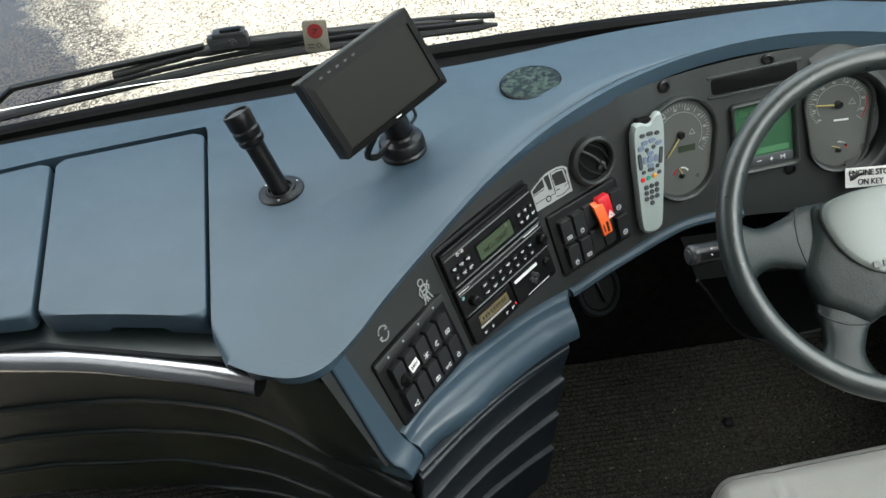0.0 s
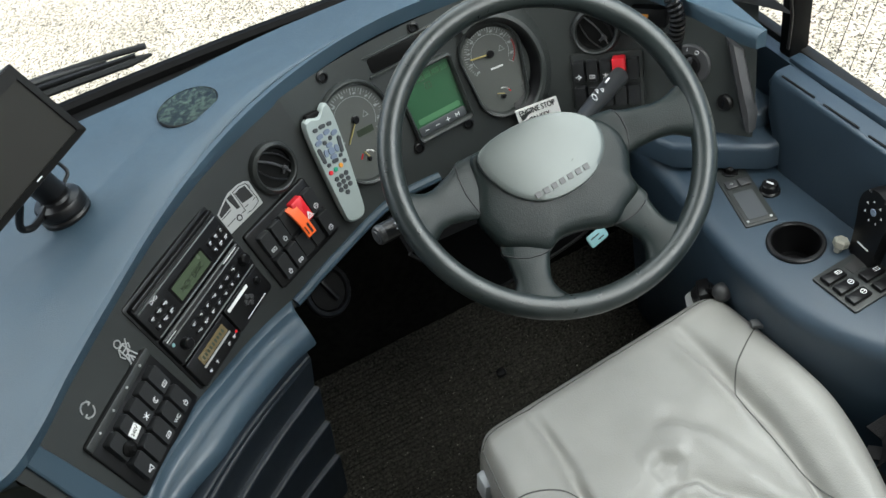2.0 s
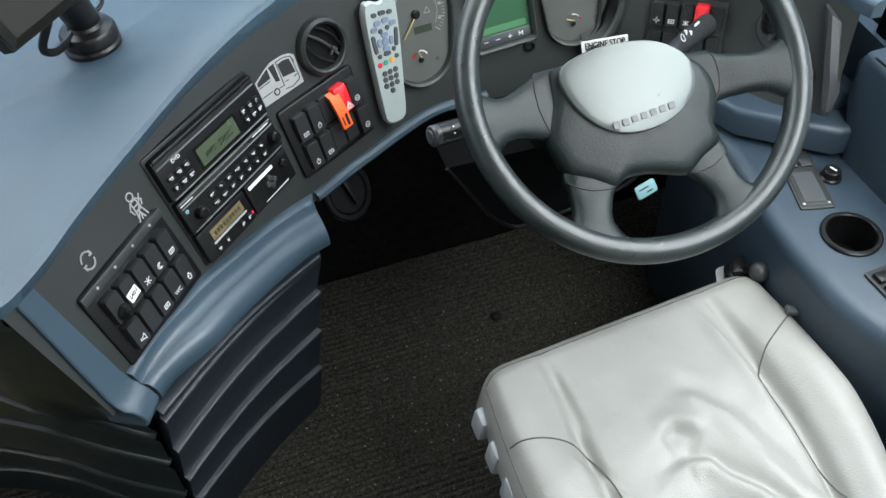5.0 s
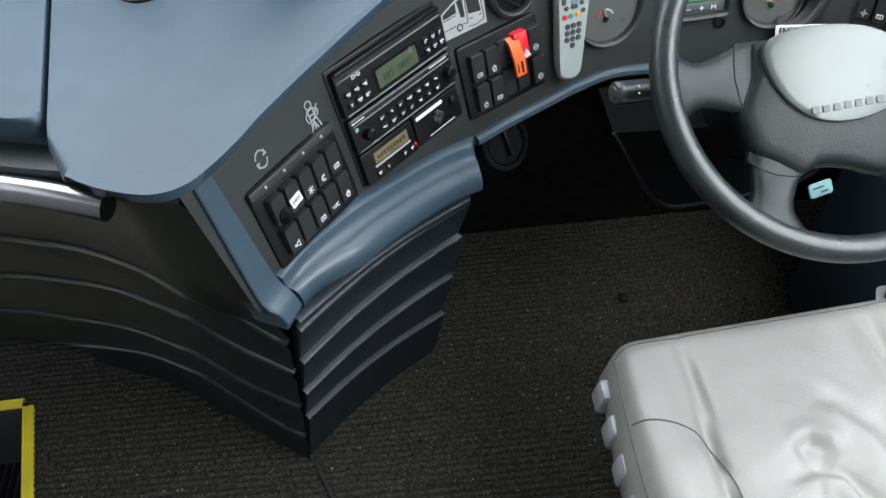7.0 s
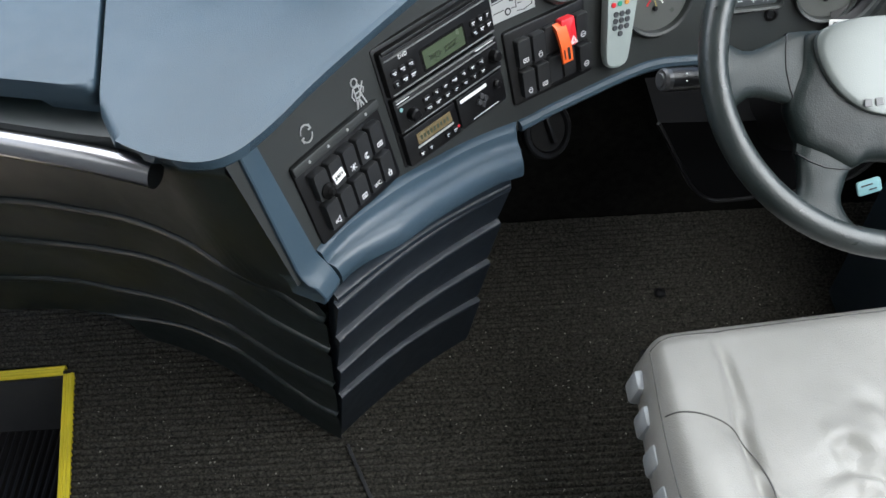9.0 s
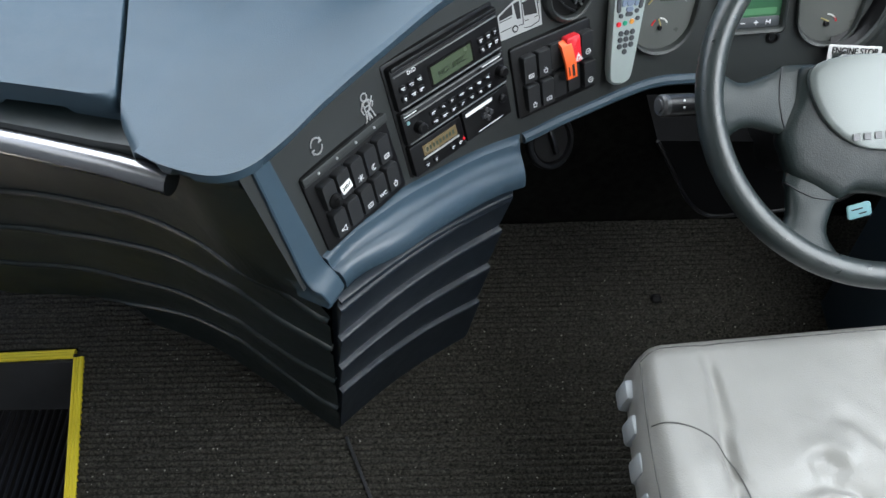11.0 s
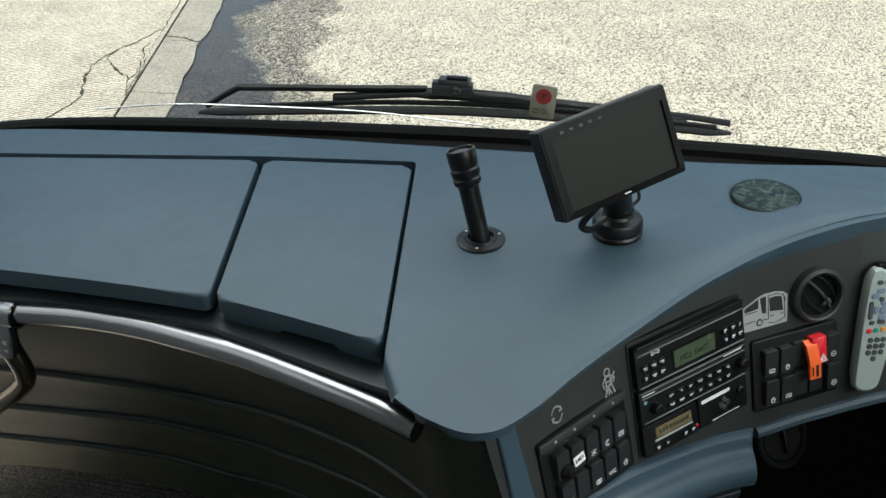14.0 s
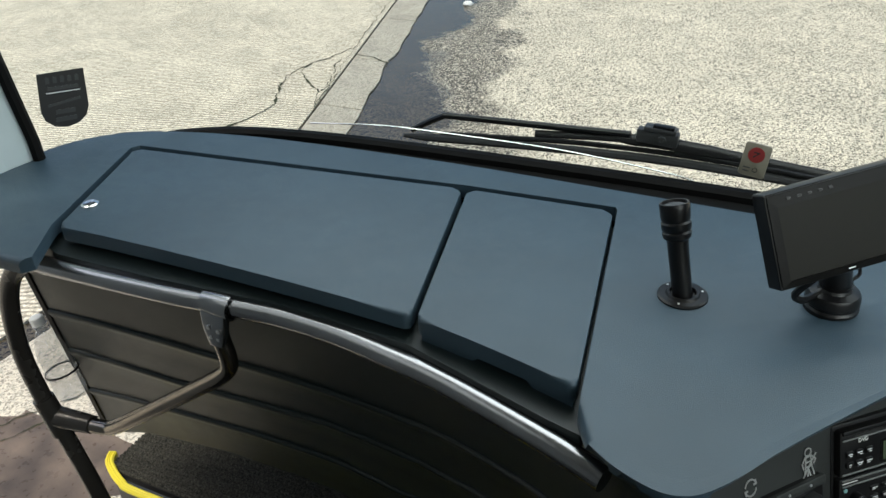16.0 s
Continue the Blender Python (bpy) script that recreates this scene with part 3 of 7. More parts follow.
def screen_at(i, z, out=0.0):
    p = SCREEN_LINE[i]
    a, b = SCREEN_LINE[max(i - 1, 0)], SCREEN_LINE[min(i + 1, len(SCREEN_LINE) - 1)]
    t = (b - a).normalized()
    n = Vector((t.y, -t.x, 0))
    q = p + n * (0.10 * (z - 0.78) - out)
    return Vector((q.x, q.y, z))


screen = thing("windscreen", (-0.85, 0.46, 0.74), "large curved clear windscreen with a black border", "windscreen", kind="structure")
bm = bmesh.new()
nS = len(SCREEN_LINE)
rows_ = [[screen_at(i, z, o) for i in range(nS)] for z, o in ((0.74, 0.0), (1.3, 0.0), (1.97, 0.0), (1.97, 0.006), (1.3, 0.006), (0.74, 0.006), (0.74, 0.0))]
loft(bm, rows_)
pane = part("pane", bm, GLASS, screen)
pane.visible_shadow = False
bm = bmesh.new()
loft(bm, [[screen_at(i, z, o) for i in range(nS)] for z, o in ((0.70, -0.012), (0.782, -0.012), (0.789, -0.004), (0.789, 0.010), (0.70, 0.010))])
part("lower_border", bm, SEAL, screen)
bm = bmesh.new()
loft(bm, [[screen_at(i, z, o) for i in range(nS)] for z, o in ((1.90, -0.012), (2.06, -0.012), (2.06, 0.010), (1.90, 0.010), (1.90, -0.012))])
part("upper_border", bm, SEAL, screen)
# black shelf between dashboard and glass
bm = bmesh.new()
loft(bm, [[screen_at(i, 0.770, -0.01) for i in range(2, nS - 1)], [Vector((screen_at(i, 0.770).x * 0.97 - 0.025, min(screen_at(i, 0.77).y - 0.16, 0.30), 0.775)) for i in range(2, nS - 1)]])
setting("trim_screen", bm, SEAL, "black trim strip between dashboard and windscreen", "trim")

# front left pillar, pale paint, with a black seal
bm = bmesh.new()
tube(bm, [(-2.135, 0.02, 0.74), (-2.135, 0.0, 0.86), (-2.13, -0.06, 1.98)], 0.055, n=16)
setting("pillar_left", bm, PAINT, "pale blue-white painted front door pillar", "pillar")
bm = bmesh.new()
tube(bm, [(-2.064, 0.072, 0.70), (-2.064, 0.068, 0.86), (-2.064, 0.044, 1.05), (-2.064, -0.02, 1.98)], 0.012, n=8)
setting("trim_pillar", bm, SEAL, "black rubber seal beside the windscreen", "trim")
bm = bmesh.new()
loft(bm, [[Vector((x, y - 0.075 * (z - 0.86), z)) for x, y in ((-2.070, 0.060), (-2.078, 0.020), (-2.088, -0.050), (-2.098, -0.130), (-2.150, -0.130), (-2.150, 0.060))] for z in (0.74, 1.0, 1.4, 1.97)], close_u=True, caps=True)
setting("trim_pillar_cover", bm, PAINT, "pale painted cover of the door pillar", "trim")
# side window: dark frame with two panes and a slim upright
win = thing("window_1", (0.40, -0.5, 0.70), "driver's side window in a dark frame", "window", kind="structure")
part("window_sill", boxm((0.020, 1.69, 0.030), pose(0.415, -0.505, 0.634, 4.0), 0.005), SILL, win)
part("window_frame", boxm((0.05, 1.69, 0.03), pose(0.40, -0.505, 1.74), 0.006), SEAL, win)
bm = bmesh.new()
box(bm, (0.035, 0.026, 1.12), pose(0.405, -0.075, 1.205), 0.005)
part("mullion", bm, SEAL, win)
for y0, y1 in ((-1.34, -0.090), (-0.060, 0.30)):
    pn = part("pane", boxm((0.006, y1 - y0, 1.15), pose(0.432, (y0 + y1) / 2, 1.165)), GLASS, win)
    pn.visible_shadow = False
# fine heater wires in the driver's pane
bm = bmesh.new()
for k in range(34):
    y = -1.10 + k * 0.030
    tube(bm, [(0.422, y, 0.68), (0.422, y - 0.24, 1.72)], 0.0006, n=4)
part("heater_wires", bm, BLACK_MATT, win)

# ---- dashboard ----
dash = thing("dashboard", (-0.9, 0.1, 0.0), "blue-grey grained vinyl coach dashboard curving round the driver", "dashboard")
nose_line = spline([(x, y, 0) for x, y in NOSE], 5)
nose_in = []      # from the driver's edge into the dashboard, fading out towards the cluster
for k in range(len(nose_line)):
    d = (nose_line[min(k + 1, len(nose_line) - 1)] - nose_line[max(k - 1, 0)]).normalized()
    nose_in.append(Vector((-d.y, d.x, 0)))
nose_in = [n * min(1.0, max(0.0, (-0.36 - p.x) / 0.18)) for p, n in zip(nose_line, nose_in)]
nose_line = [p + n * 0.005 for p, n in zip(nose_line, nose_in)]
front_line = spline([(0.266, -0.176, 0), (0.277, -0.09, 0), (0.283, 0.0, 0), (0.274, 0.09, 0), (0.232, 0.19, 0), (0.155, 0.265, 0), (0.05, 0.318, 0), (-0.26, 0.343, 0), (-0.52, 0.325, 0), (-0.95, 0.328, 0), (-1.29, 0.331, 0), (-1.62, 0.316, 0), (-1.79, 0.296, 0), (-1.93, 0.262, 0), (-2.01, 0.222, 0), (-2.07, 0.15, 0), (-2.095, 0.07, 0)], 4)
outline = [(-2.08, -0.235), (-1.785, -0.222), (-1.772, -0.205), (-1.826, -0.118), (-1.930, 0.174), (-1.920, 0.190), (-1.235, 0.258), (-0.981, 0.271), (-0.975, 0.262), (-0.889, -0.212)]
outline += [(p.x, p.y) for p in nose_line]
outline += [(0.246, -0.155), (0.252, -0.174)]
outline += [(p.x, p.y) for p in front_line]
bm = bmesh.new()
def by_lids(e):
    """Whether an edge of the outline is rounded: not those beside the lids and the side window."""
    c = (e.verts[0].co + e.verts[1].co) / 2
    return not (-1.94 < c.x < -0.875 and -0.215 < c.y < 0.275) and c.x < 0.257


prism(bm, outline, DASH_Z - 0.024, DASH_Z, bevel=0.0115, seg=6, soft=by_lids, flat=True)
# the driver's edge is undercut
for v in bm.verts:
    if v.co.z < DASH_Z - 0.0239:
        for p, n in zip(nose_line, nose_in):
            if abs(v.co.x - p.x) < 1e-5 and abs(v.co.y - p.y) < 1e-5:
                v.co += n * 0.013
                break
part("dash_top", bm, VINYL, dash, sharp=50)

# band along the driver's edge, tilted a little from the flat top
CREST = spline([(-0.872, -0.184, 0), (-0.815, -0.140, 0), (-0.745, -0.094, 0), (-0.655, -0.036, 0), (-0.552, 0.050, 0), (-0.450, 0.130, 0), (-0.352, 0.190, 0), (-0.262, 0.222, 0), (-0.173, 0.242, 0)], 6)
nose_low = spline([(-0.860, -0.258, 0), (-0.790, -0.290, 0), (-0.742, -0.280, 0), (-0.672, -0.178, 0), (-0.614, -0.096, 0), (-0.540, 0.005, 0), (-0.458, 0.094, 0), (-0.360, 0.172, 0), (-0.262, 0.222, 0)], 6)
bm = bmesh.new()
rows_ = []
for i, (a, b) in enumerate(zip(nose_low, CREST)):
    rise = 0.0075 * min(1.0, (len(CREST) - 1 - i) / 14) * min(1.0, i / 16)
    a = a + (b - a).normalized() * 0.010 if (b - a).length > 0.02 else a
    row = [a.lerp(b, f) + Vector((0, 0, DASH_Z - 0.0004 + rise * h)) for f, h in ((0.0, 0.0), (0.06, 0.10), (0.3, 0.36), (0.6, 0.70), (0.85, 0.94), (0.95, 0.99), (1.0, 1.0))]
    room = min(1.0, (0.312 - b.y) / 0.13)
    row += [b + Vector((0.02 * d, d * room, DASH_Z - 0.0004 + rise * h)) for d, h in ((0.008, 0.985), (0.03, 0.86), (0.06, 0.60), (0.09, 0.32), (0.115, 0.10), (0.13, 0.0))]
    rows_.append(row)
loft(bm, rows_)
part("cowl_band", bm, VINYL, dash, sharp=80)

# instrument face
def low_edge(s):
    """The height of the face's lower edge."""
    pts = ((0.0, 0.615), (0.047, 0.611), (0.119, 0.611), (0.197, 0.600), (0.286, 0.579), (0.379, 0.562), (0.453, 0.549), (0.572, 0.551), (0.706, 0.563), (0.9, 0.545), (1.25, 0.548), (1.34, 0.572), (1.5, 0.605))
    total = 0.0
    for d in (-0.024, -0.012, 0.0, 0.012, 0.024):
        for (a, za), (b, zb) in zip(pts, pts[1:]):
            if s + d <= b:
                total += za + (zb - za) * (s + d - a) / (b - a)
                break
        else:
            total += 0.605
    return total / 5


bm = bmesh.new()
ns = 120
for k0, k1, name, mat in ((0, 54, "instrument_face", FASCIA), (54, ns, "cluster_face", CLUSTER)):
    rows_ = []
    for v in (0.0, 0.25, 0.5, 0.75, 1.0):
        rows_.append([face((1.376 + 0.044 * v) * k / ns, (0.80) * (1 - v) + (low_edge(1.42 * k / ns) - 0.010) * v) for k in range(k0, k1 + 1)])
    part(name, loft(bmesh.new(), rows_), mat, dash)
# rounded blue rail below the face, as wide as the knee panel
bm = bmesh.new()
rows_ = []
prof_k = ((-0.015, 0.008), (0.0, 0.0045), (0.007, 0.0040), (0.0118, 0.0018), (0.0145, -0.0040), (0.0172, -0.0105), (0.0225, -0.0142), (0.030, -0.0150), (0.039, -0.0162), (0.0472, -0.0215), (0.0525, -0.032), (0.0515, -0.047), (0.036, -0.060), (-0.02, -0.064))
for k in range(90 + 1):
    s = 0.048 + 0.396 * k / 90
    g = min(1.0, (s - 0.048) / 0.12)
    q = 0.55 + 0.45 * g * g * (3 - 2 * g)
    if s > 0.433:
        q *= 0.30 + 0.70 * math.sqrt(max(0.0, 1 - ((s - 0.433) / 0.011) ** 2))
    p0 = face(s, low_edge(s))
    m = face_frame(s, low_edge(s))
    nrm = Vector((m.col[2].x, m.col[2].y, 0)).normalized()
    along = Vector((m.col[0].x, m.col[0].y, 0)).normalized() * min(1.0, max(0.0, (s - 0.36) / 0.07))
    rows_.append([p0 + nrm * a * (q if a > 0 else 1) - along * 0.42 * max(a, 0) + Vector((0, 0, b * (0.8 + 0.2 * q))) for a, b in prof_k])
loft(bm, rows_, caps=True)
part("lower_rail", bm, VINYL_RAIL, dash, sharp=38)
# slim edge below the face beside the column
bm = bmesh.new()
rows_ = []
for k in range(61):
    s = 0.447 + 0.36 * k / 60
    p0 = face(s, low_edge(s))
    m = face_frame(s, low_edge(s))
    nrm = Vector((m.col[2].x, m.col[2].y, 0)).normalized()
    rows_.append([p0 + nrm * a + Vector((0, 0, b)) for a, b in ((-0.006, 0.005), (0.003, 0.004), (0.008, 0.0), (0.010, -0.006), (0.006, -0.012), (-0.012, -0.013))])
loft(bm, rows_, caps=True)
part("edge_trim", bm, VINYL, dash)
# upright trim at the console's corner: a flat strip with a swollen foot
bm = bmesh.new()
rows_ = []
for z, s0, s1, o in ((0.800, 0.019, 0.047, 0.006), (0.74, 0.015, 0.0465, 0.006), (0.68, 0.010, 0.046, 0.006), (0.625, 0.006, 0.046, 0.006), (0.612, 0.006, 0.0465, 0.0075), (0.604, 0.006, 0.047, 0.012), (0.598, 0.009, 0.047, 0.016), (0.590, 0.010, 0.047, 0.019), (0.580, 0.011, 0.047, 0.020), (0.572, 0.009, 0.046, 0.016), (0.567, 0.012, 0.044, 0.009), (0.565, 0.015, 0.041, 0.0)):
    a, b = face(max(s0, 0.0005), z), face(s1, z)
    d = (b - a).normalized()
    n = Vector((d.y, -d.x, 0)).normalized()
    w = (b - a).length
    rows_.append([a - n * 0.03, a + n * (o - 0.002), a + d * 0.002 + n * (o - 0.0004), a + d * w * 0.3 + n * o, a + d * w * 0.7 + n * o, b - d * 0.003 + n * (o - 0.001), b + n * (o - 0.006), b - n * 0.03])
loft(bm, rows_, caps=True)
part("corner_trim", bm, VINYL_RAIL, dash)

# slatted knee panel below the rail
knee = thing("knee_panel", (-0.6, -0.1, 0.0), "dark blue slatted knee panel reaching the carpet", "panel")
TL, TR, BL, BR = Vector((-0.690, -0.240, 0.53)), Vector((-0.446, -0.036, 0.545)), Vector((-0.757, -0.160, 0.0)), Vector((-0.520, 0.033, 0.0))


def knee_at(u, z, out=0.0):
    """u from 0 at the corner to 1 at the driver's side."""
    a = BL.lerp(TL, z / 0.53)
    b = BR.lerp(TR, z / 0.545)
    n = (BR - BL).cross(TL - BL).normalized()
    p = a.lerp(b, u) - n * 0.012 * math.sin(math.pi * u)
    p.z = z
    return p + n * out


knee_edges = [(0.525, 0.496), (0.500, 0.490), (0.403, 0.402), (0.297, 0.288), (0.198, 0.164), (0.0, 0.0)]
for k in range(5):
    (a0, a1), (b0, b1) = knee_edges[k], knee_edges[k + 1]
    bm = bmesh.new()
    rows_ = []
    for j in range(13):
        u = j / 12
        zt, zb = a0 + (a1 - a0) * u, b0 + (b1 - b0) * u
        rows_.append([knee_at(u, zt, -0.016), knee_at(u, zt, 0.002), knee_at(u, zt - 0.0015, 0.0050), knee_at(u, zt - 0.005, 0.0065), knee_at(u, zt - 0.010, 0.0055), knee_at(u, zb + 0.02, -0.001), knee_at(u, zb + 0.0005, -0.004), knee_at(u, zb + 0.0005, -0.018)])
    loft(bm, rows_, caps=True)
    part("slat", bm, PANEL_BLUE, knee)
bm = bmesh.new()
loft(bm, [[knee_at(1.0, z, -0.02) for z in (0.0, 0.3, 0.500)], [knee_at(1.0, z, -0.02) + Vector((-0.10, 0.14, 0)) for z in (0.0, 0.3, 0.500)]])
part("side_panel", bm, BLACK, knee)

# ridged panel below the lids: bands, each with a rounded rib along its top
front_panel = thing("ridged_panel", (-1.4, 0.0, 0.0), "dark moulded front panel with horizontal ridges", "panel")
TOP = spline([(-1.945, -0.117, 0), (-1.85, -0.106, 0), (-1.71, -0.095, 0), (-1.39, -0.068, 0), (-1.19, -0.075, 0), (-1.0, -0.128, 0), (-0.88, -0.190, 0), (-0.78, -0.245, 0), (-0.682, -0.270, 0)], 8)
BOT = spline([(-2.065, 0.050, 0), (-1.90, 0.070, 0), (-1.66, 0.090, 0), (-1.40, 0.105, 0), (-1.22, 0.098, 0), (-1.05, 0.038, 0), (-0.93, -0.040, 0), (-0.83, -0.115, 0), (-0.757, -0.166, 0)], 8)


def graded(pts, x):
    """A height read off a line of (x, height) points."""
    if x <= pts[0][0]:
        return pts[0][1]
    for (a, za), (b, zb) in zip(pts, pts[1:]):
        if x <= b:
            return za + (zb - za) * (x - a) / (b - a)
    return pts[-1][1]


RIDGES = (((-2.1, 0.80), (-0.6, 0.80)),
          ((-2.0, 0.585), (-1.71, 0.563), (-1.46, 0.535), (-1.26, 0.512), (-1.05, 0.528), (-0.88, 0.560), (-0.825, 0.556), (-0.776, 0.514), (-0.726, 0.465)),
          ((-2.0, 0.468), (-1.75, 0.438), (-1.42, 0.423), (-1.28, 0.398), (-1.18, 0.390), (-1.05, 0.412), (-0.945, 0.440), (-0.856, 0.446), (-0.783, 0.407), (-0.717, 0.370)),
          ((-2.0, 0.332), (-1.61, 0.319), (-1.43, 0.296), (-1.31, 0.256), (-1.116, 0.247), (-1.0, 0.270), (-0.9, 0.298), (-0.81, 0.273), (-0.734, 0.250)),
          ((-2.0, 0.105), (-1.165, 0.107), (-1.05, 0.147), (-0.926, 0.190), (-0.834, 0.157), (-0.772, 0.125), (-0.74, 0.13)),
          ((-2.1, 0.0), (-0.6, 0.0)))
FOOT = ((-2.05, 0.155), (-1.92, 0.196), (-1.72, 0.205), (-1.56, 0.187), (-1.46, 0.165), (-1.38, 0.122), (-1.21, 0.103), (-1.172, 0.103), (-1.150, 0.0))
nP = len(TOP)


def panel_at(i, z, o):
    """A point of the front panel in column i at height z, o proud of it."""
    p = BOT[i].lerp(TOP[i], z / 0.775)
    a, b = BOT[max(i - 1, 0)], BOT[min(i + 1, nP - 1)]
    t = (b - a).normalized()
    # towards the corner the upper part draws back behind the upright trim
    w = max(0.0, (i / (nP - 1) - 0.70) / 0.30)
    h = min(1.0, max(0.0, (z - 0.50) / 0.08))
    end = BOT[-1].lerp(TOP[-1], z / 0.775)
    edge = face(0.004, max(z, 0.55), -0.004)
    p = p + (edge - end) * (w * w * (3 - 2 * w)) * (h * h * (3 - 2 * h))
    return Vector((p.x, p.y, z)) + Vector((t.y, -t.x, 0.15)) * o


for k in range(5):
    cols = []
    for i in range(nP):
        f = i / (nP - 1)
        x = BOT[i].lerp(TOP[i], (0.6, 0.6, 0.5, 0.35, 0.15)[k]).x
        zt, zb, low = graded(RIDGES[k], x), graded(RIDGES[k + 1], x), graded(FOOT, x)
        zt = min(zt, 0.775) if k == 0 else zt
        sec = ((zt, -0.005), (zt - 0.0005, -0.001), (zt - 0.003, 0.0030), (zt - 0.007, 0.0052), (zt - 0.012, 0.0052), (zt - 0.018, 0.0028), (zt - 0.027, 0.0), (0.5 * (zt + zb), 0.0), (zb + 0.008, 0.0), (zb - 0.001, -0.001))
        cols.append([panel_at(i, max(z, low), o if z > low else -0.001) for z, o in sec])
    bm = bmesh.new()
    loft(bm, cols)
    part("moulded_band", bm, PANEL, front_panel, sharp=60)
bm = bmesh.new()
tube(bm, [panel_at(0, z, -0.004) + Vector((-0.008, 0.0, 0)) for z in (0.74, 0.6, 0.45, 0.3, 0.17)], 0.010, n=8)
part("edge_seal", bm, BLACK, front_panel)

# ---- lids ----
def lid(name, corners, label, notch, deep):
    """A flat lid with softened corners, rounded rim, a turned-down lip and a finger notch."""
    c = [Vector((*p, 0)) for p in corners]     # back left, back right, front right, front left
    th = thing(name, (sum(p.x for p in c) / 4, sum(p.y for p in c) / 4, DASH_Z - 0.03), label, "lid", group="dashboard lids")
    out = []
    bl, br, fr, fl = c
    mid_f = (fr + fl) / 2 + Vector((0, 0.012 * (fr - fl).length / 0.3, 0))
    pts = [fl, bl, br, fr]
    def corner(a, p, b, r):
        u, v = (a - p).normalized() * r, (b - p).normalized() * r
        return [p + u * (1 - t) ** 2 + v * t ** 2 for t in (0, 0.25, 0.5, 0.75, 1)]
    out += corner(fr, fl, bl, 0.010) + corner(fl, bl, br, 0.014) + corner(bl, br, fr, 0.015) + corner(br, fr, fl, 0.016)
    for t in (0.15, 0.3, 0.5, 0.7, 0.85):
        q = fr.lerp(fl, t) + Vector((0, 0.012 * (fr - fl).length * 4 * t * (1 - t), 0))
        out.append(q)
    bm = bmesh.new()
    prism(bm, [(p.x, p.y) for p in out], DASH_Z - 0.024, DASH_Z + 0.0015, bevel=0.006, seg=4, flat=True)
    part("panel", bm, VINYL, th, sharp=50)
    # lip below the front edge
    bm = bmesh.new()
    top, low = [], []
    ks = 28
    for k in range(ks + 1):
        t = k / ks
        q = fr.lerp(fl, 0.02 + 0.96 * t) + Vector((0, 0.012 * (fr - fl).length * 4 * t * (1 - t), 0))
        dip = deep
        if notch[0] < t < notch[1]:
            f = (t - notch[0]) / (notch[1] - notch[0])
            dip = deep - 0.42 * deep * min(1, 5 * min(f, 1 - f))
        top.append((q, dip))
    rows2 = []
    for q, dip in top:
        rows2.append([Vector((q.x, q.y + 0.004, DASH_Z - 0.016)), Vector((q.x, q.y + 0.004, DASH_Z - dip)), Vector((q.x, q.y + 0.022, DASH_Z - dip)), Vector((q.x, q.y + 0.022, DASH_Z - 0.016))])
    loft(bm, rows2, close_u=True, caps=True)
    part("lip", bm, VINYL, th)
    return th


lid_long = lid("storage_lid", [(-1.914, 0.172), (-1.240, 0.241), (-1.150, -0.124), (-1.808, -0.118)], "long blue-grey grained vinyl storage lid, closed", (0.35, 0.55), 0.027)
lid_short = lid("storage_lid", [(-1.229, 0.242), (-0.980, 0.254), (-0.902, -0.177), (-1.139, -0.126)], "short blue-grey grained vinyl storage lid, closed", (0.25, 0.65), 0.036)
# dark well below the lids
bm = bmesh.new()
prism(bm, [(-1.96, 0.19), (-1.90, -0.11), (-1.80, -0.143), (-1.60, -0.140), (-1.37, -0.126), (-1.15, -0.138), (-0.93, -0.203), (-0.885, -0.214), (-0.95, 0.27)], DASH_Z - 0.08, DASH_Z - 0.036)
setting("trim_lids", bm, PANEL, "dark gloss trim below the storage lids", "trim")

# ---- steering wheel ----
WHEEL_C, WHEEL_TILT = Vector((-0.055, -0.173, 0.797)), 40.0
WM = Matrix.Translation(WHEEL_C) @ pose(0, 0, 0, WHEEL_TILT, 0, 0)
wheel = thing("steering_wheel", WHEEL_C, "dark grey four-spoke coach steering wheel with a pale hub pad", "steering wheel")
bm = bmesh.new()
R_RIM, R_SEC = 0.2000, 0.0152
rows_ = []
for k in range(96):
    a = 2 * math.pi * k / 96
    c = Vector((math.cos(a), math.sin(a), 0))
    rows_.append([WM @ (c * (R_RIM + R_SEC * math.cos(b)) + Vector((0, 0, 1.12 * R_SEC * math.sin(b)))) for b in (2 * math.pi * j / 16 for j in range(16))])
rows_.append(rows_[0])
loft(bm, rows_, close_u=True)
bmesh.ops.remove_doubles(bm, verts=bm.verts, dist=1e-6)
part("rim", bm, RUBBER, wheel)


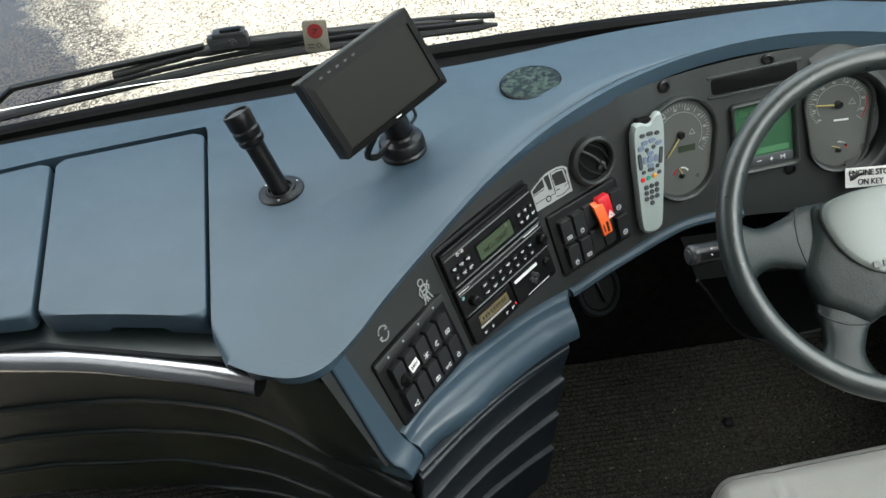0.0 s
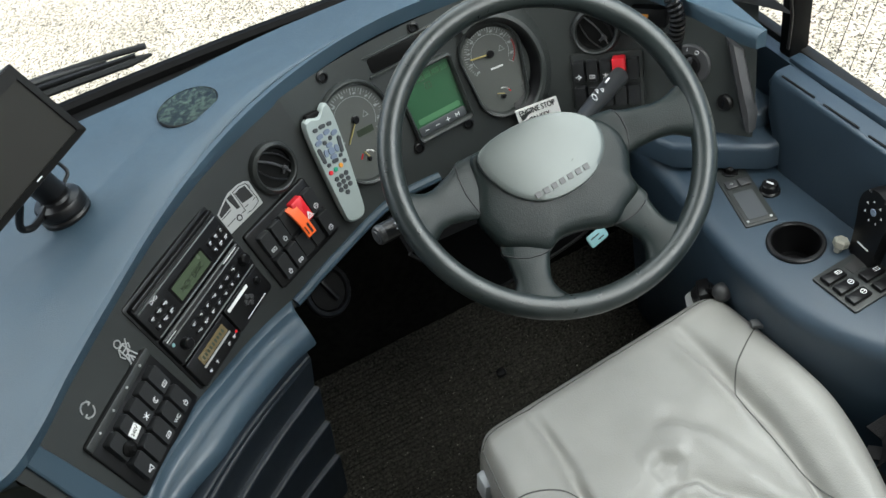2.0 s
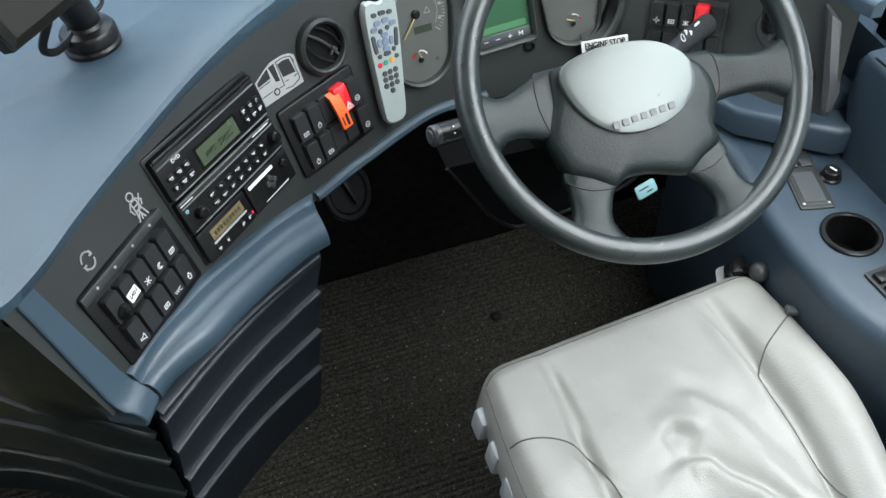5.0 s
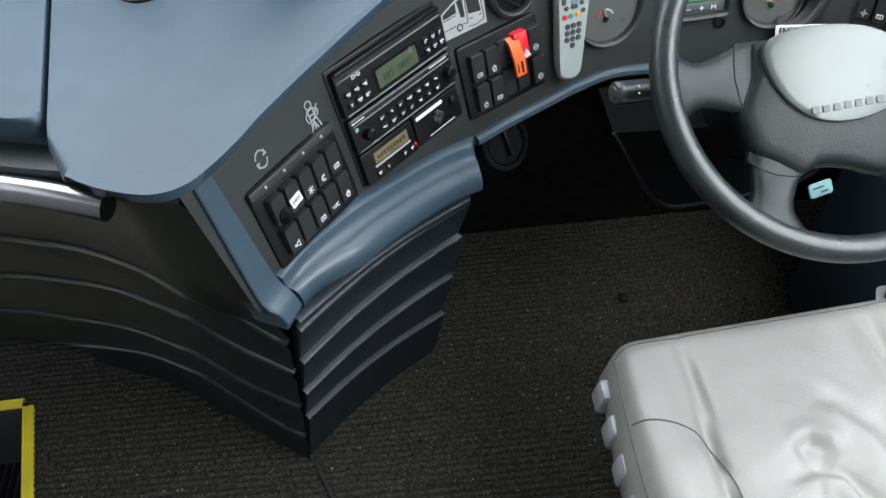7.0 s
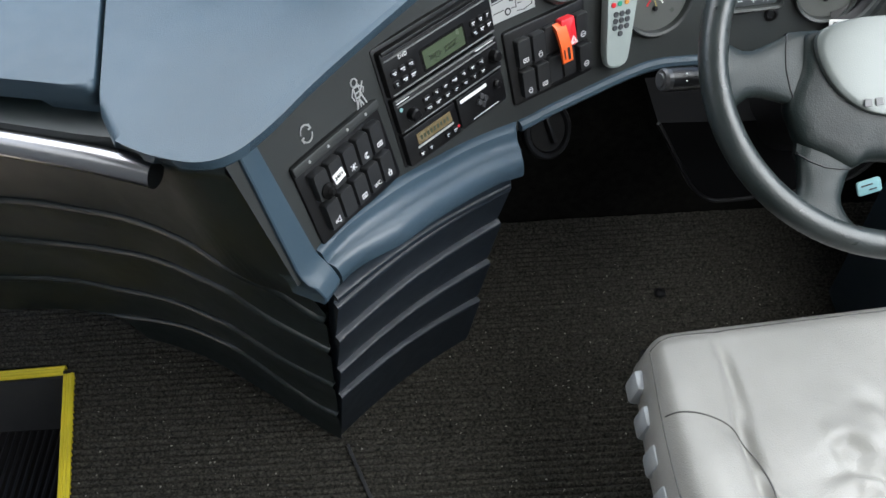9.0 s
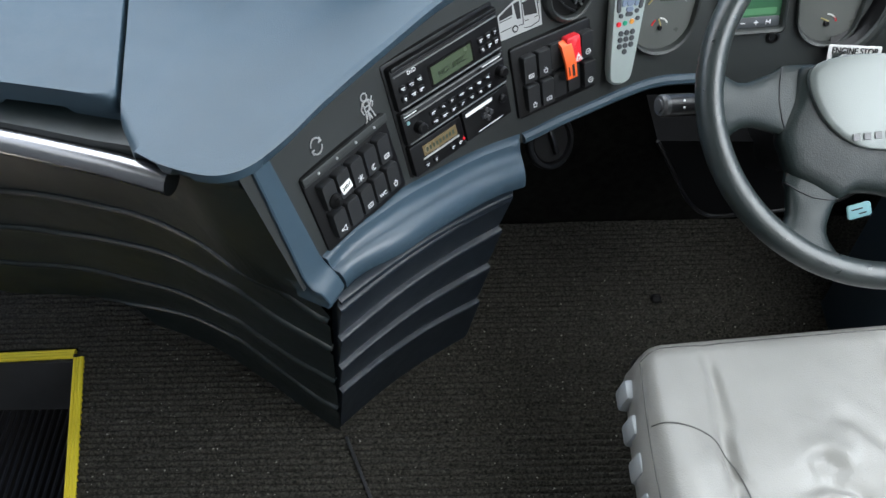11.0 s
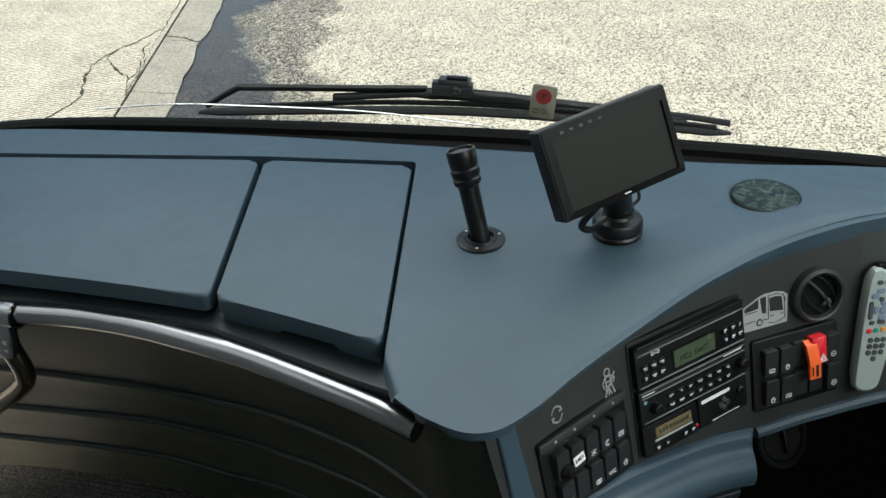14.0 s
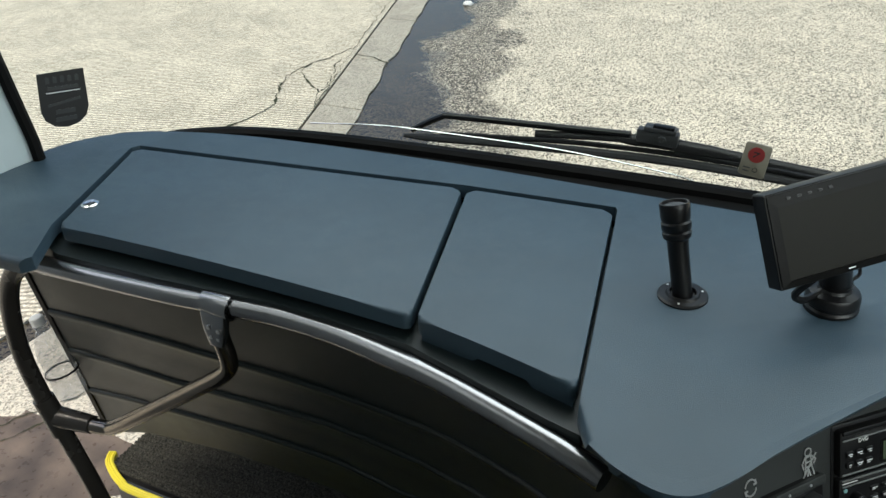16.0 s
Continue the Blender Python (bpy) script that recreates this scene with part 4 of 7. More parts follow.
def spoke(p0, p1, width0, width1):
    """A padded spoke from the boss out to the rim, flaring where it meets the rim."""
    a, b_ = Vector((*p0, 0)), Vector((*p1, 0))
    d = (b_ - a).normalized()
    side_ = Vector((-d.y, d.x, 0))

    def section(t, grow=0.0):
        w = (width0 + (width1 - width0) * min(1.0, max(0.0, t) * 1.6)) / 2 + 0.020 * max(0, (t - 0.55) / 0.45) ** 2 + 0.004 * max(0, (0.25 - max(t, 0)) / 0.25) ** 2 + grow
        drop = -0.0225 + 0.020 * max(0.0, t) ** 1.2 + min(0.0, t) * 0.02
        out = []
        for j in range(20):
            b = 2 * math.pi * j / 20
            y = w * math.copysign(abs(math.cos(b)) ** 0.6, math.cos(b))
            bow = 0.010 * (1 - (y / (w + 0.001)) ** 2) * max(0.0, 1 - 3 * abs(t))
            out.append(WM @ (a + d * ((b_ - a).length * t + bow) + side_ * y + Vector((0, 0, drop + (0.012 + grow) * math.copysign(abs(math.sin(b)) ** 0.75, math.sin(b))))))
        return out

    bm = bmesh.new()
    loft(bm, [section(t) for t in (-0.45, -0.2, 0.0, 0.06, 0.15, 0.25, 0.4, 0.55, 0.7, 0.8, 0.9, 1.0)], close_u=True, caps=True)
    sp_ = part("spoke", bm, SPOKE, wheel)
    loop = section(0.035, 0.0004)
    part("joint", tube(bmesh.new(), loop + loop[:1], 0.0008, n=5), BLACK_MATT, sp_)
    return sp_


for p0, p1, w0, w1 in (((-0.108, -0.005), (-0.190, -0.010), 0.076, 0.046), ((0.092, -0.018), (0.188, -0.033), 0.058, 0.044), ((0.062, -0.110), (0.080, -0.172), 0.055, 0.040), ((-0.081, -0.101), (-0.101, -0.164), 0.057, 0.044)):
    spoke(p0, p1, w0, w1)
# boss and hub pad
bm = bmesh.new()
def blob(bm, outline, heights, m):
    rows_ = []
    for f, h in heights:
        rows_.append([m @ Vector((x * f, y * f, h)) for x, y in outline])
    loft(bm, rows_, close_u=True, caps=True)
    return bm
boss = [(-0.096, 0.031), (-0.104, -0.005), (-0.120, -0.040), (-0.116, -0.062), (-0.107, -0.086), (-0.082, -0.101), (-0.058, -0.116), (-0.037, -0.108), (-0.005, -0.111), (0.036, -0.123), (0.060, -0.110), (0.085, -0.096), (0.085, -0.074), (0.097, -0.046), (0.096, -0.018), (0.080, 0.006), (0.050, 0.020), (0.02, 0.030), (-0.03, 0.036), (-0.075, 0.034)]
boss = [(p.x, p.y) for p in spline([(x, y, 0) for x, y in boss], 4, closed=True)]
blob(bm, boss, ((0.80, -0.052), (0.94, -0.042), (0.985, -0.033), (1.0, -0.024), (0.990, -0.0165), (0.965, -0.0118), (0.92, -0.0090), (0.84, -0.0074), (0.6, -0.0068), (0.3, -0.0068)), WM)
part("boss", bm, SPOKE, wheel)
bm = bmesh.new()
pad = [(-0.012, 0.044), (0.030, 0.037), (0.060, 0.018), (0.071, -0.008), (0.060, -0.036), (0.030, -0.056), (-0.010, -0.062), (-0.044, -0.054), (-0.072, -0.030), (-0.088, 0.004), (-0.086, 0.030), (-0.055, 0.042)]
pad = [(p.x, p.y) for p in spline([(x, y, 0) for x, y in pad], 4, closed=True)]
blob(bm, pad, ((1.0, -0.020), (1.0, -0.0035), (0.994, -0.0016), (0.978, -0.0006), (0.90, 0.0004), (0.7, 0.0018), (0.45, 0.0028), (0.2, 0.0032)), WM)
hubpad = part("hub_pad", bm, HUB, wheel, "satin light grey hub pad")
# near-black with hardly any gloss: footwell shade put into the cover's colour
SHADED_BLACK = material("shaded_footwell_black", (0.004, 0.004, 0.0042), 0.8, mottle=0.2, spec=0.03)
# column below, and the cover round its foot
bm = bmesh.new()
tube(bm, [WM @ Vector((0, 0, -0.045)), WM @ Vector((0, 0.0, -0.15)), (-0.045, 0.02, 0.56), (-0.04, 0.12, 0.46)], [0.052, 0.056, 0.060, 0.055], n=24)
column = solo("steering_column", bm, BLACK, "black plastic steering column shroud under the wheel", "steering column")
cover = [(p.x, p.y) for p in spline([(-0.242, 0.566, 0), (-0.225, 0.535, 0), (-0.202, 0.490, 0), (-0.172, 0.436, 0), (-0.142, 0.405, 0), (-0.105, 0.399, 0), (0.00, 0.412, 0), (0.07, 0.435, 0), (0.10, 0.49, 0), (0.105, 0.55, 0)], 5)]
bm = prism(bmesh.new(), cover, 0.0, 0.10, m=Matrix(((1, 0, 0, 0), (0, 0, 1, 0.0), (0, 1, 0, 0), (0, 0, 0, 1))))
part("knee_cover", bm, SHADED_BLACK, column)
part("cover_rim", tube(bmesh.new(), [(x, -0.001, z) for x, z in cover], 0.0032, n=8), BLACK, column)

# ---- seat ----
seat = thing("driver_seat", (-0.05, -0.45, 0.0), "creased pale grey leather driver's seat with side bolsters", "seat")
bm = bmesh.new()
NXs, NYs = 150, 150
SW0, SW1 = 0.462, 0.44


# creases of the leather: line in plan, width, height; and the side they fall off to
CREASES = (([(-0.118, -0.482), (-0.085, -0.470), (-0.060, -0.478), (-0.050, -0.500), (-0.022, -0.534), (-0.002, -0.572), (0.025, -0.600)], 0.010, 0.0085),
           ([(-0.060, -0.375), (-0.035, -0.388), (-0.004, -0.424), (0.020, -0.488), (0.035, -0.53)], 0.017, 0.0065),
           ([(0.050, -0.255), (0.056, -0.300), (0.063, -0.381), (0.060, -0.44)], 0.008, 0.0045),
           ([(-0.200, -0.272), (-0.195, -0.330), (-0.190, -0.395)], 0.008, 0.0045),
           ([(-0.225, -0.405), (-0.19, -0.455), (-0.172, -0.50)], 0.008, 0.004),
           ([(-0.100, -0.43), (-0.075, -0.425), (-0.050, -0.445)], 0.014, -0.006),
           ([(-0.02, -0.46), (0.03, -0.55), (0.06, -0.62)], 0.016, 0.004),
           ([(-0.150, -0.52), (-0.09, -0.545), (-0.03, -0.62)], 0.013, 0.0055),
           ([(-0.160, -0.58), (-0.10, -0.61), (-0.06, -0.66)], 0.012, 0.005))


def crease_height(x, y):
    """How far the creases lift the leather at a point in plan."""
    total = 0.0
    for pts, w, h in CREASES:
        w *= 0.82
        best = None
        n = len(pts) - 1
        for k in range(n):
            (ax, ay), (bx, by) = pts[k], pts[k + 1]
            dx, dy = bx - ax, by - ay
            t = min(1.0, max(0.0, ((x - ax) * dx + (y - ay) * dy) / (dx * dx + dy * dy)))
            qx, qy = x - ax - dx * t, y - ay - dy * t
            d = math.hypot(qx, qy)
            if best is None or d < best[0]:
                best = (d, math.copysign(1, dx * qy - dy * qx), (k + t) / n)
        d, side_, along = best
        if d > 5 * w:
            continue
        fade = min(1.0, 4 * along + 0.1, 4 * (1 - along) + 0.1)
        d *= side_
        total += 1.25 * h * fade * (math.exp(-(d / (w if d > 0 else 2.2 * w)) ** 2) - 0.6 * math.exp(-((d - 1.8 * w) / (1.2 * w)) ** 2))
    return total


def seat_top(u, v):
    """The cushion's upper surface; u across from -1 to 1, v from the front edge 0 to the back 1."""
    half = 0.5 * SW0 + 0.012 * math.sin(math.pi * min(1, v / 0.9)) - (0.055 * max(0.0, (v - 0.5) / 0.5) ** 1.4)
    x = -0.055 + u * half
    y = -0.214 - v * 0.46 + 0.018 * u - 0.018 * max(0.0, (abs(u) - 0.8) / 0.2) ** 2 * (1 - v)
    edge = max(0.0, abs(u) - 0.70) / 0.30
    z = 0.402 + 0.022 * v
    z += 0.022 * math.exp(-((abs(u) - 0.80) / 0.16) ** 2) * min(1, v * 2.2)
    z -= 0.018 * math.exp(-((abs(u) - 0.57) / 0.045) ** 2) * min(1, v * 3)
    z -= 0.030 * max(0.0, (abs(u) - 0.88) / 0.12) ** 2
    z -= 0.022 * max(0.0, (0.08 - v) / 0.08) ** 2
    crease = noise.noise(Vector((x * 9 + 3, y * 7, 1.7))) * 0.008 + noise.noise(Vector((x * 40, y * 40, 0.3))) * 0.0012
    z += crease_height(x, y)
    z += crease * (1 - edge) * min(1, v * 3)
    return Vector((x, y, z))


rows_ = []
for j in range(NYs + 1):
    v = j / NYs
    row = [seat_top(-1 + 2 * i / NXs, v) for i in range(NXs + 1)]
    rows_.append(row)
# skirt round the cushion
loft(bm, rows_)
edge_loop = [rows_[0][i] for i in range(NXs + 1)] + [rows_[j][NXs] for j in range(1, NYs + 1)] + [rows_[NYs][i] for i in range(NXs - 1, -1, -1)] + [rows_[j][0] for j in range(NYs - 1, 0, -1)]
cen = Vector((-0.055, -0.45, 0))
skirt = [edge_loop, [p + (Vector((p.x, p.y, 0)) - cen).normalized() * 0.006 - Vector((0, 0, 0.03)) for p in edge_loop], [p + (Vector((p.x, p.y, 0)) - cen).normalized() * 0.0 - Vector((0, 0, 0.075)) for p in edge_loop]]
loft(bm, [[p.copy() for p in r] for r in skirt], close_u=True)
bmesh.ops.remove_doubles(bm, verts=bm.verts, dist=1e-5)
part("cushion", bm, LEATHER, seat, sharp=70)
bm = boxm((0.40, 0.42, 0.10), pose(-0.055, -0.47, 0.27), 0.03)
part("seat_pan", bm, BLACK, seat)
bm = boxm((0.30, 0.36, 0.24), pose(-0.055, -0.47, 0.115), 0.02)
part("pedestal", bm, BLACK_MATT, seat)
# added black box: the shade beside the seat together with its black frame
part("side_gap_filler", boxm((0.030, 0.50, 0.34), pose(0.165, -0.48, 0.185), 0.010), SEAL, seat)
# backrest
bm = bmesh.new()
rows_ = []
for j in range(25):
    v = j / 24
    rnd = math.sqrt(max(0.0, 1 - max(0.0, (abs(v - 0.5) - 0.40) / 0.10) ** 2)) * 0.5 + 0.5
    ctr = Vector((-0.030, -0.705 - 0.40 * v, 0.40 + 0.54 * v))
    fwd = Vector((0, 0.52, 0.42)).normalized()
    ringp = []
    for i in range(48):
        a = 2 * math.pi * i / 48
        cx, cy = math.cos(a), math.sin(a)
        px = 0.265 * rnd * math.copysign(abs(cx) ** 0.55, cx) * (1 - 0.08 * v)
        py = 0.062 * rnd * math.copysign(abs(cy) ** 0.7, cy)
        wing = 0.085 * max(0.0, (abs(px) - 0.13) / 0.12) ** 1.3
        ringp.append(ctr + Vector((px, 0, 0)) + fwd * (py + wing))
    rows_.append(ringp)
loft(bm, rows_, close_u=True, caps=True)
part("backrest", bm, LEATHER, seat, sharp=60)

# ---- driver's side console ----
side = thing("side_console", (0.28, -0.4, 0.0), "blue-grey moulded side console below the driver's window", "console")
inner = spline([(0.205, 0.10, 0), (0.196, -0.03, 0), (0.182, -0.155, 0), (0.172, -0.28, 0), (0.182, -0.388, 0), (0.236, -0.492, 0), (0.312, -0.575, 0), (0.345, -0.80, 0), (0.35, -1.3, 0)], 6)
outl = [Vector((p.x, p.y)) for p in inner] + [Vector((0.40, -1.3)), Vector((0.40, 0.10))]


def shrink(pts, d):
    """An outline moved inwards by d."""
    out = []
    for i, p in enumerate(pts):
        a, b = pts[i - 1], pts[(i + 1) % len(pts)]
        u, v = (p - a).normalized(), (b - p).normalized()
        n = (Vector((-u.y, u.x)) + Vector((-v.y, v.x)))
        n = n / max(n.length_squared, 0.5) * 2
        out.append(p + n * d)
    return out


turn_sign = 1.0 if sum(a.x * b.y - b.x * a.y for a, b in zip(outl, outl[1:] + outl[:1])) > 0 else -1.0
bm = bmesh.new()
rings = []
for d, z in ((0.0, 0.0), (0.0, 0.474), (0.002, 0.484), (0.008, 0.493), (0.016, 0.498), (0.026, 0.500)):
    rings.append([bm.verts.new((p.x, p.y, z)) for p in shrink(outl, d * turn_sign)])
for a, b in zip(rings, rings[1:]):
    for k in range(len(a)):
        bm.faces.new((a[k], a[(k + 1) % len(a)], b[(k + 1) % len(a)], b[k]))
hole = [bm.verts.new((0.264 + 0.0405 * math.cos(2 * math.pi * k / 32), -0.268 + 0.0405 * math.sin(2 * math.pi * k / 32), 0.500)) for k in range(32)]
edges = [bm.edges.get((a, b)) or bm.edges.new((a, b)) for ring_ in (rings[-1], hole) for a, b in zip(ring_, ring_[1:] + ring_[:1])]
bmesh.ops.triangle_fill(bm, use_beauty=True, edges=edges)
part("body", bm, VINYL_SIDE, side, sharp=40)
# raised side panel with a ledge and slots
bm = bmesh.new()
prism(bm, [(-1.3, 0.485), (-0.125, 0.485), (-0.112, 0.60), (-0.088, 0.650), (-0.10, 0.672), (-0.45, 0.662), (-1.3, 0.636)], 0.024, 0.058, bevel=0.012, seg=4, m=Matrix(((0, 0, -1, 0.402), (1, 0, 0, 0), (0, 1, 0, 0), (0, 0, 0, 1))))
part("door_panel", bm, VINYL_SIDE, side, sharp=50)
# blue trim between the side panel and the window sill
bm = bmesh.new()
prism(bm, [(-1.3, 0.50), (0.24, 0.50), (0.24, 0.694), (-0.09, 0.671), (-0.47, 0.643), (-1.3, 0.586)], 0.0, 0.020, bevel=0.005, seg=3, m=Matrix(((0, 0, -1, 0.4005), (1, 0, 0, 0), (0, 1, 0, 0), (0, 0, 0, 1))))
part("window_ledge", bm, VINYL_SIDE, side, sharp=50)

# ---- more materials for small things ----
LCD_GREEN = material("lcd_green", (0.055, 0.074, 0.045), 0.25, mottle=0.05)
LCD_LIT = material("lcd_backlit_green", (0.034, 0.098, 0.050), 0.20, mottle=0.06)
LCD_BAND = material("lcd_pale_green", (0.075, 0.190, 0.095), 0.22, mottle=0.06)
LCD_BROWN = material("lcd_amber", (0.14, 0.108, 0.058), 0.25, mottle=0.06)
LCD_INK = material("lcd_ink", (0.02, 0.03, 0.015), 0.4, mottle=0.05)
PRINT = material("pale_print", (0.72, 0.73, 0.73), 0.5, mottle=0.05)
SILVER = material("silver_foil", (0.52, 0.53, 0.52), 0.35, metal=0.5, mottle=0.06)
REMOTE = material("remote_grey", (0.30, 0.345, 0.33), 0.38, grain=0.08, mottle=0.05)
KEY_DARK = material("key_dark", (0.05, 0.055, 0.06), 0.4, mottle=0.1)
KEY_BLUE = material("key_blue", (0.16, 0.20, 0.27), 0.4, mottle=0.1)
GREEN = material("green_key", (0.02, 0.28, 0.16), 0.4, mottle=0.05)
AMBER = material("amber_key", (0.70, 0.28, 0.04), 0.4, mottle=0.05)
DIAL = material("dial_grey", (0.085, 0.090, 0.084), 0.30, mottle=0.06)
NEEDLE = material("needle_yellow", (0.36, 0.29, 0.10), 0.4, mottle=0.05)
SCREEN_BLACK = material("screen_black", (0.008, 0.008, 0.008), 0.25, mottle=0.05, spec=0.05)
DISC_RED = material("permit_red", (0.20, 0.02, 0.018), 0.5, mottle=0.1)
DIM_PRINT = material("dial_print", (0.25, 0.265, 0.265), 0.5, mottle=0.1)
KEY_PRINT = material("key_print", (0.66, 0.67, 0.67), 0.5, mottle=0.1)
ROCKER = material("rocker_black", (0.019, 0.020, 0.021), 0.38, grain=0.05, mottle=0.15, spec=0.45)
CREAM = material("cream_plastic", (0.24, 0.235, 0.20), 0.45, mottle=0.06)
TAG_BLUE = material("pale_blue_tag", (0.17, 0.33, 0.34), 0.45, mottle=0.08)
INK = material("black_ink", (0.012, 0.012, 0.012), 0.5, mottle=0.05)
WEBBING = material("black_webbing", (0.008, 0.008, 0.0085), 0.8, grain=0.5, grain_scale=500, mottle=0.2, spec=0.12)
GREY_KEY = material("grey_lever", (0.28, 0.30, 0.31), 0.35, mottle=0.08)
STITCH = material("dark_thread", (0.08, 0.08, 0.075), 0.8, mottle=0.1)


def granite(name):
    m = material(name, (0.020, 0.029, 0.021), 0.16, mottle=0.95, mottle_scale=130, speck=1.0, grain=0.5, grain_scale=130, spec=0.35)
    return m


DISC_GREEN = granite("speckled_green")


def slab(outline, m, h, bevel=0.0, seg=2, z0=0.0):
    return prism(bmesh.new(), outline, z0, h, bevel, seg, m)


def plate(w, h, m, t=0.0006, r=0.001):
    """A thin print or label w x h on the plane of m."""
    return slab(rounded(w, h, min(r, w / 2.01, h / 2.01), 3), m, t)


def cyl(r, h, m, bevel=0.001, n=28, z0=0.0):
    b = min(bevel, h / 2, r / 2)
    return lathe(bmesh.new(), [(0, z0), (r, z0), (r, h - b), (r - b, h), (0, h)], m, n)


def ring(r0, r1, h, m, n=36):
    return lathe(bmesh.new(), [(r0, 0), (r1, 0), (r1, h * 0.7), (r1 - (r1 - r0) * 0.25, h), (r0 + (r1 - r0) * 0.2, h), (r0, h * 0.7)], m, n, close=True)


def join(*bms):
    out = bms[0]
    for b in bms[1:]:
        me = bpy.data.meshes.new("joined")
        b.to_mesh(me)
        b.free()
        out.from_mesh(me)
        bpy.data.meshes.remove(me)
    return out


def strokes(lines, m, w=0.0012, t=0.0005):
    """Line marks on the plane of m, as thin raised bars."""
    bm = bmesh.new()
    for line in lines:
        for (x0, y0), (x1, y1) in zip(line, line[1:]):
            d = math.hypot(x1 - x0, y1 - y0)
            box(bm, (d + w * 0.8, w, t), m @ pose((x0 + x1) / 2, (y0 + y1) / 2, t / 2) @ Matrix.Rotation(math.atan2(y1 - y0, x1 - x0), 4, "Z"))
    return bm


def arc(cx, cy, r, a0, a1, n=10):
    return [(cx + r * math.cos(radians(a0 + (a1 - a0) * k / n)), cy + r * math.sin(radians(a0 + (a1 - a0) * k / n))) for k in range(n + 1)]


def T(x=0, y=0, z=0, rz=0):
    return pose(x, y, z, 0, 0, rz)


# ---- dashboard fixtures ----
ICONS = {
    "sun": [arc(0, 0, 0.0022, 0, 360, 8), [(0.0035, 0), (0.005, 0)], [(-0.0035, 0), (-0.005, 0)], [(0, 0.0035), (0, 0.005)], [(0, -0.0035), (0, -0.005)]],
    "box": [[(-0.004, -0.0025), (0.004, -0.0025), (0.004, 0.0025), (-0.004, 0.0025), (-0.004, -0.0025)], [(-0.0015, 0), (0.0015, 0)]],
    "fan": [[(-0.004, -0.003), (0.004, 0.003)], [(-0.004, 0.003), (0.004, -0.003)], [(0.0, -0.004), (0.0, 0.004)]],
    "ring": [arc(0, 0, 0.004, 0, 360, 10), [(-0.0022, 0), (0.0022, 0)]],
    "moon": [arc(0, 0, 0.0038, 60, 300, 8), arc(0.0015, 0, 0.0030, 80, 280, 6)],
    "horn": [[(-0.004, 0.001), (-0.001, 0.001), (0.004, 0.004), (0.004, -0.004), (-0.001, -0.001), (-0.004, -0.001), (-0.004, 0.001)]],
    "lamp": [[(-0.002, -0.004), (0.002, -0.004), (0.003, 0.001), (-0.003, 0.001), (-0.002, -0.004)], [(-0.0012, 0.0035), (0.0012, 0.0035)]],
    "none": [],
}


def rocker(parent, m, icon="none", w=0.021, h=0.038, mat=None):
    """A rocker switch with a dished face and a printed sign."""
    bm = bmesh.new()
    rows_ = []
    for f, z in ((1.0, 0.0), (1.0, 0.006), (0.94, 0.0085)):
        rows_.append([m @ Vector((x * f, y * f, z + (0.0035 * (y / h + 0.5) if z > 0.005 else 0))) for x, y in rounded(w, h, 0.003, 3)])
    loft(bm, rows_, close_u=True, caps=True)
    sw = part("rocker_switch", bm, mat or ROCKER, parent)
    if ICONS[icon]:
        part("sign", strokes(ICONS[icon], m @ pose(0, -h * 0.24, 0.0098, 4), 0.0010), PRINT, sw, "white printed sign")
    return sw


# switch panel by the console's corner
pan = thing("switch_panel", face(0.14, 0.61), "black switch panel with ten rocker switches", "switch panel", group="switch panels")
M1 = face_frame(0.141, 0.661, 0.0, -2)
part("frame", slab(rounded(0.150, 0.112, 0.005), M1, 0.007, 0.002), BLACK, pan)
part("flange", slab(rounded(0.150, 0.012, 0.002), M1 @ T(0, 0.050, 0.006), 0.005, 0.0015), FASCIA, pan)
signs = (("none", "none", "fan", "moon", "box"), ("horn", "none", "box", "none", "lamp"))
for r in range(2):
    for c in range(5):
        mk = M1 @ T(-0.049 + 0.0248 * c, 0.018 - 0.042 * r, 0.007)
        sw = rocker(pan, mk, signs[r][c], 0.0215, 0.038)
        if (r, c) == (0, 1):
            lb = part("label", plate(0.018, 0.013, mk @ T(0, -0.004, 0.0100, 8)), WHITE, sw, "white 240V label")
            part("lettering", text_bm("240V", 0.0070, mk @ T(0, -0.004, 0.0108, 8)), LCD_INK, sw)
        if (r, c) == (1, 3):
            part("lettering", text_bm("WC", 0.0075, mk @ T(0, -0.010, 0.0100)), PRINT, sw)
part("knob", join(cyl(0.010, 0.016, M1 @ T(-0.046, 0.008, 0.007), 0.004), cyl(0.006, 0.020, M1 @ T(-0.046, 0.008, 0.007), 0.003)), SCREEN_BLACK, pan, "shiny black knob")
for x in (-0.05, -0.018, 0.016, 0.05):
    part("screw", lathe(bmesh.new(), [(0, 0.0), (0.002, 0.0), (0.0015, 0.0012), (0, 0.0014)], M1 @ T(x, 0.050, 0.011), 10), SILVER, pan)

# second switch panel with the hazard switch
pan2 = thing("switch_panel", face(0.516, 0.58), "black switch panel with a red hazard switch under an orange guard", "switch panel", group="switch panels")
M2 = face_frame(0.516, 0.632, 0.0, 1)
part("frame", slab(rounded(0.138, 0.110, 0.005), M2, 0.009, 0.003), BLACK, pan2)
for r, row in enumerate((("box", "lamp", "none", None, "ring"), ("lamp", "box", "none", "none", "ring"))):
    for c, ic in enumerate(row):
        if ic:
            rocker(pan2, M2 @ T(-0.0455 + 0.0247 * c, 0.020 - 0.045 * r, 0.009 if ic != "none" else 0.003), ic, 0.0215, 0.041)
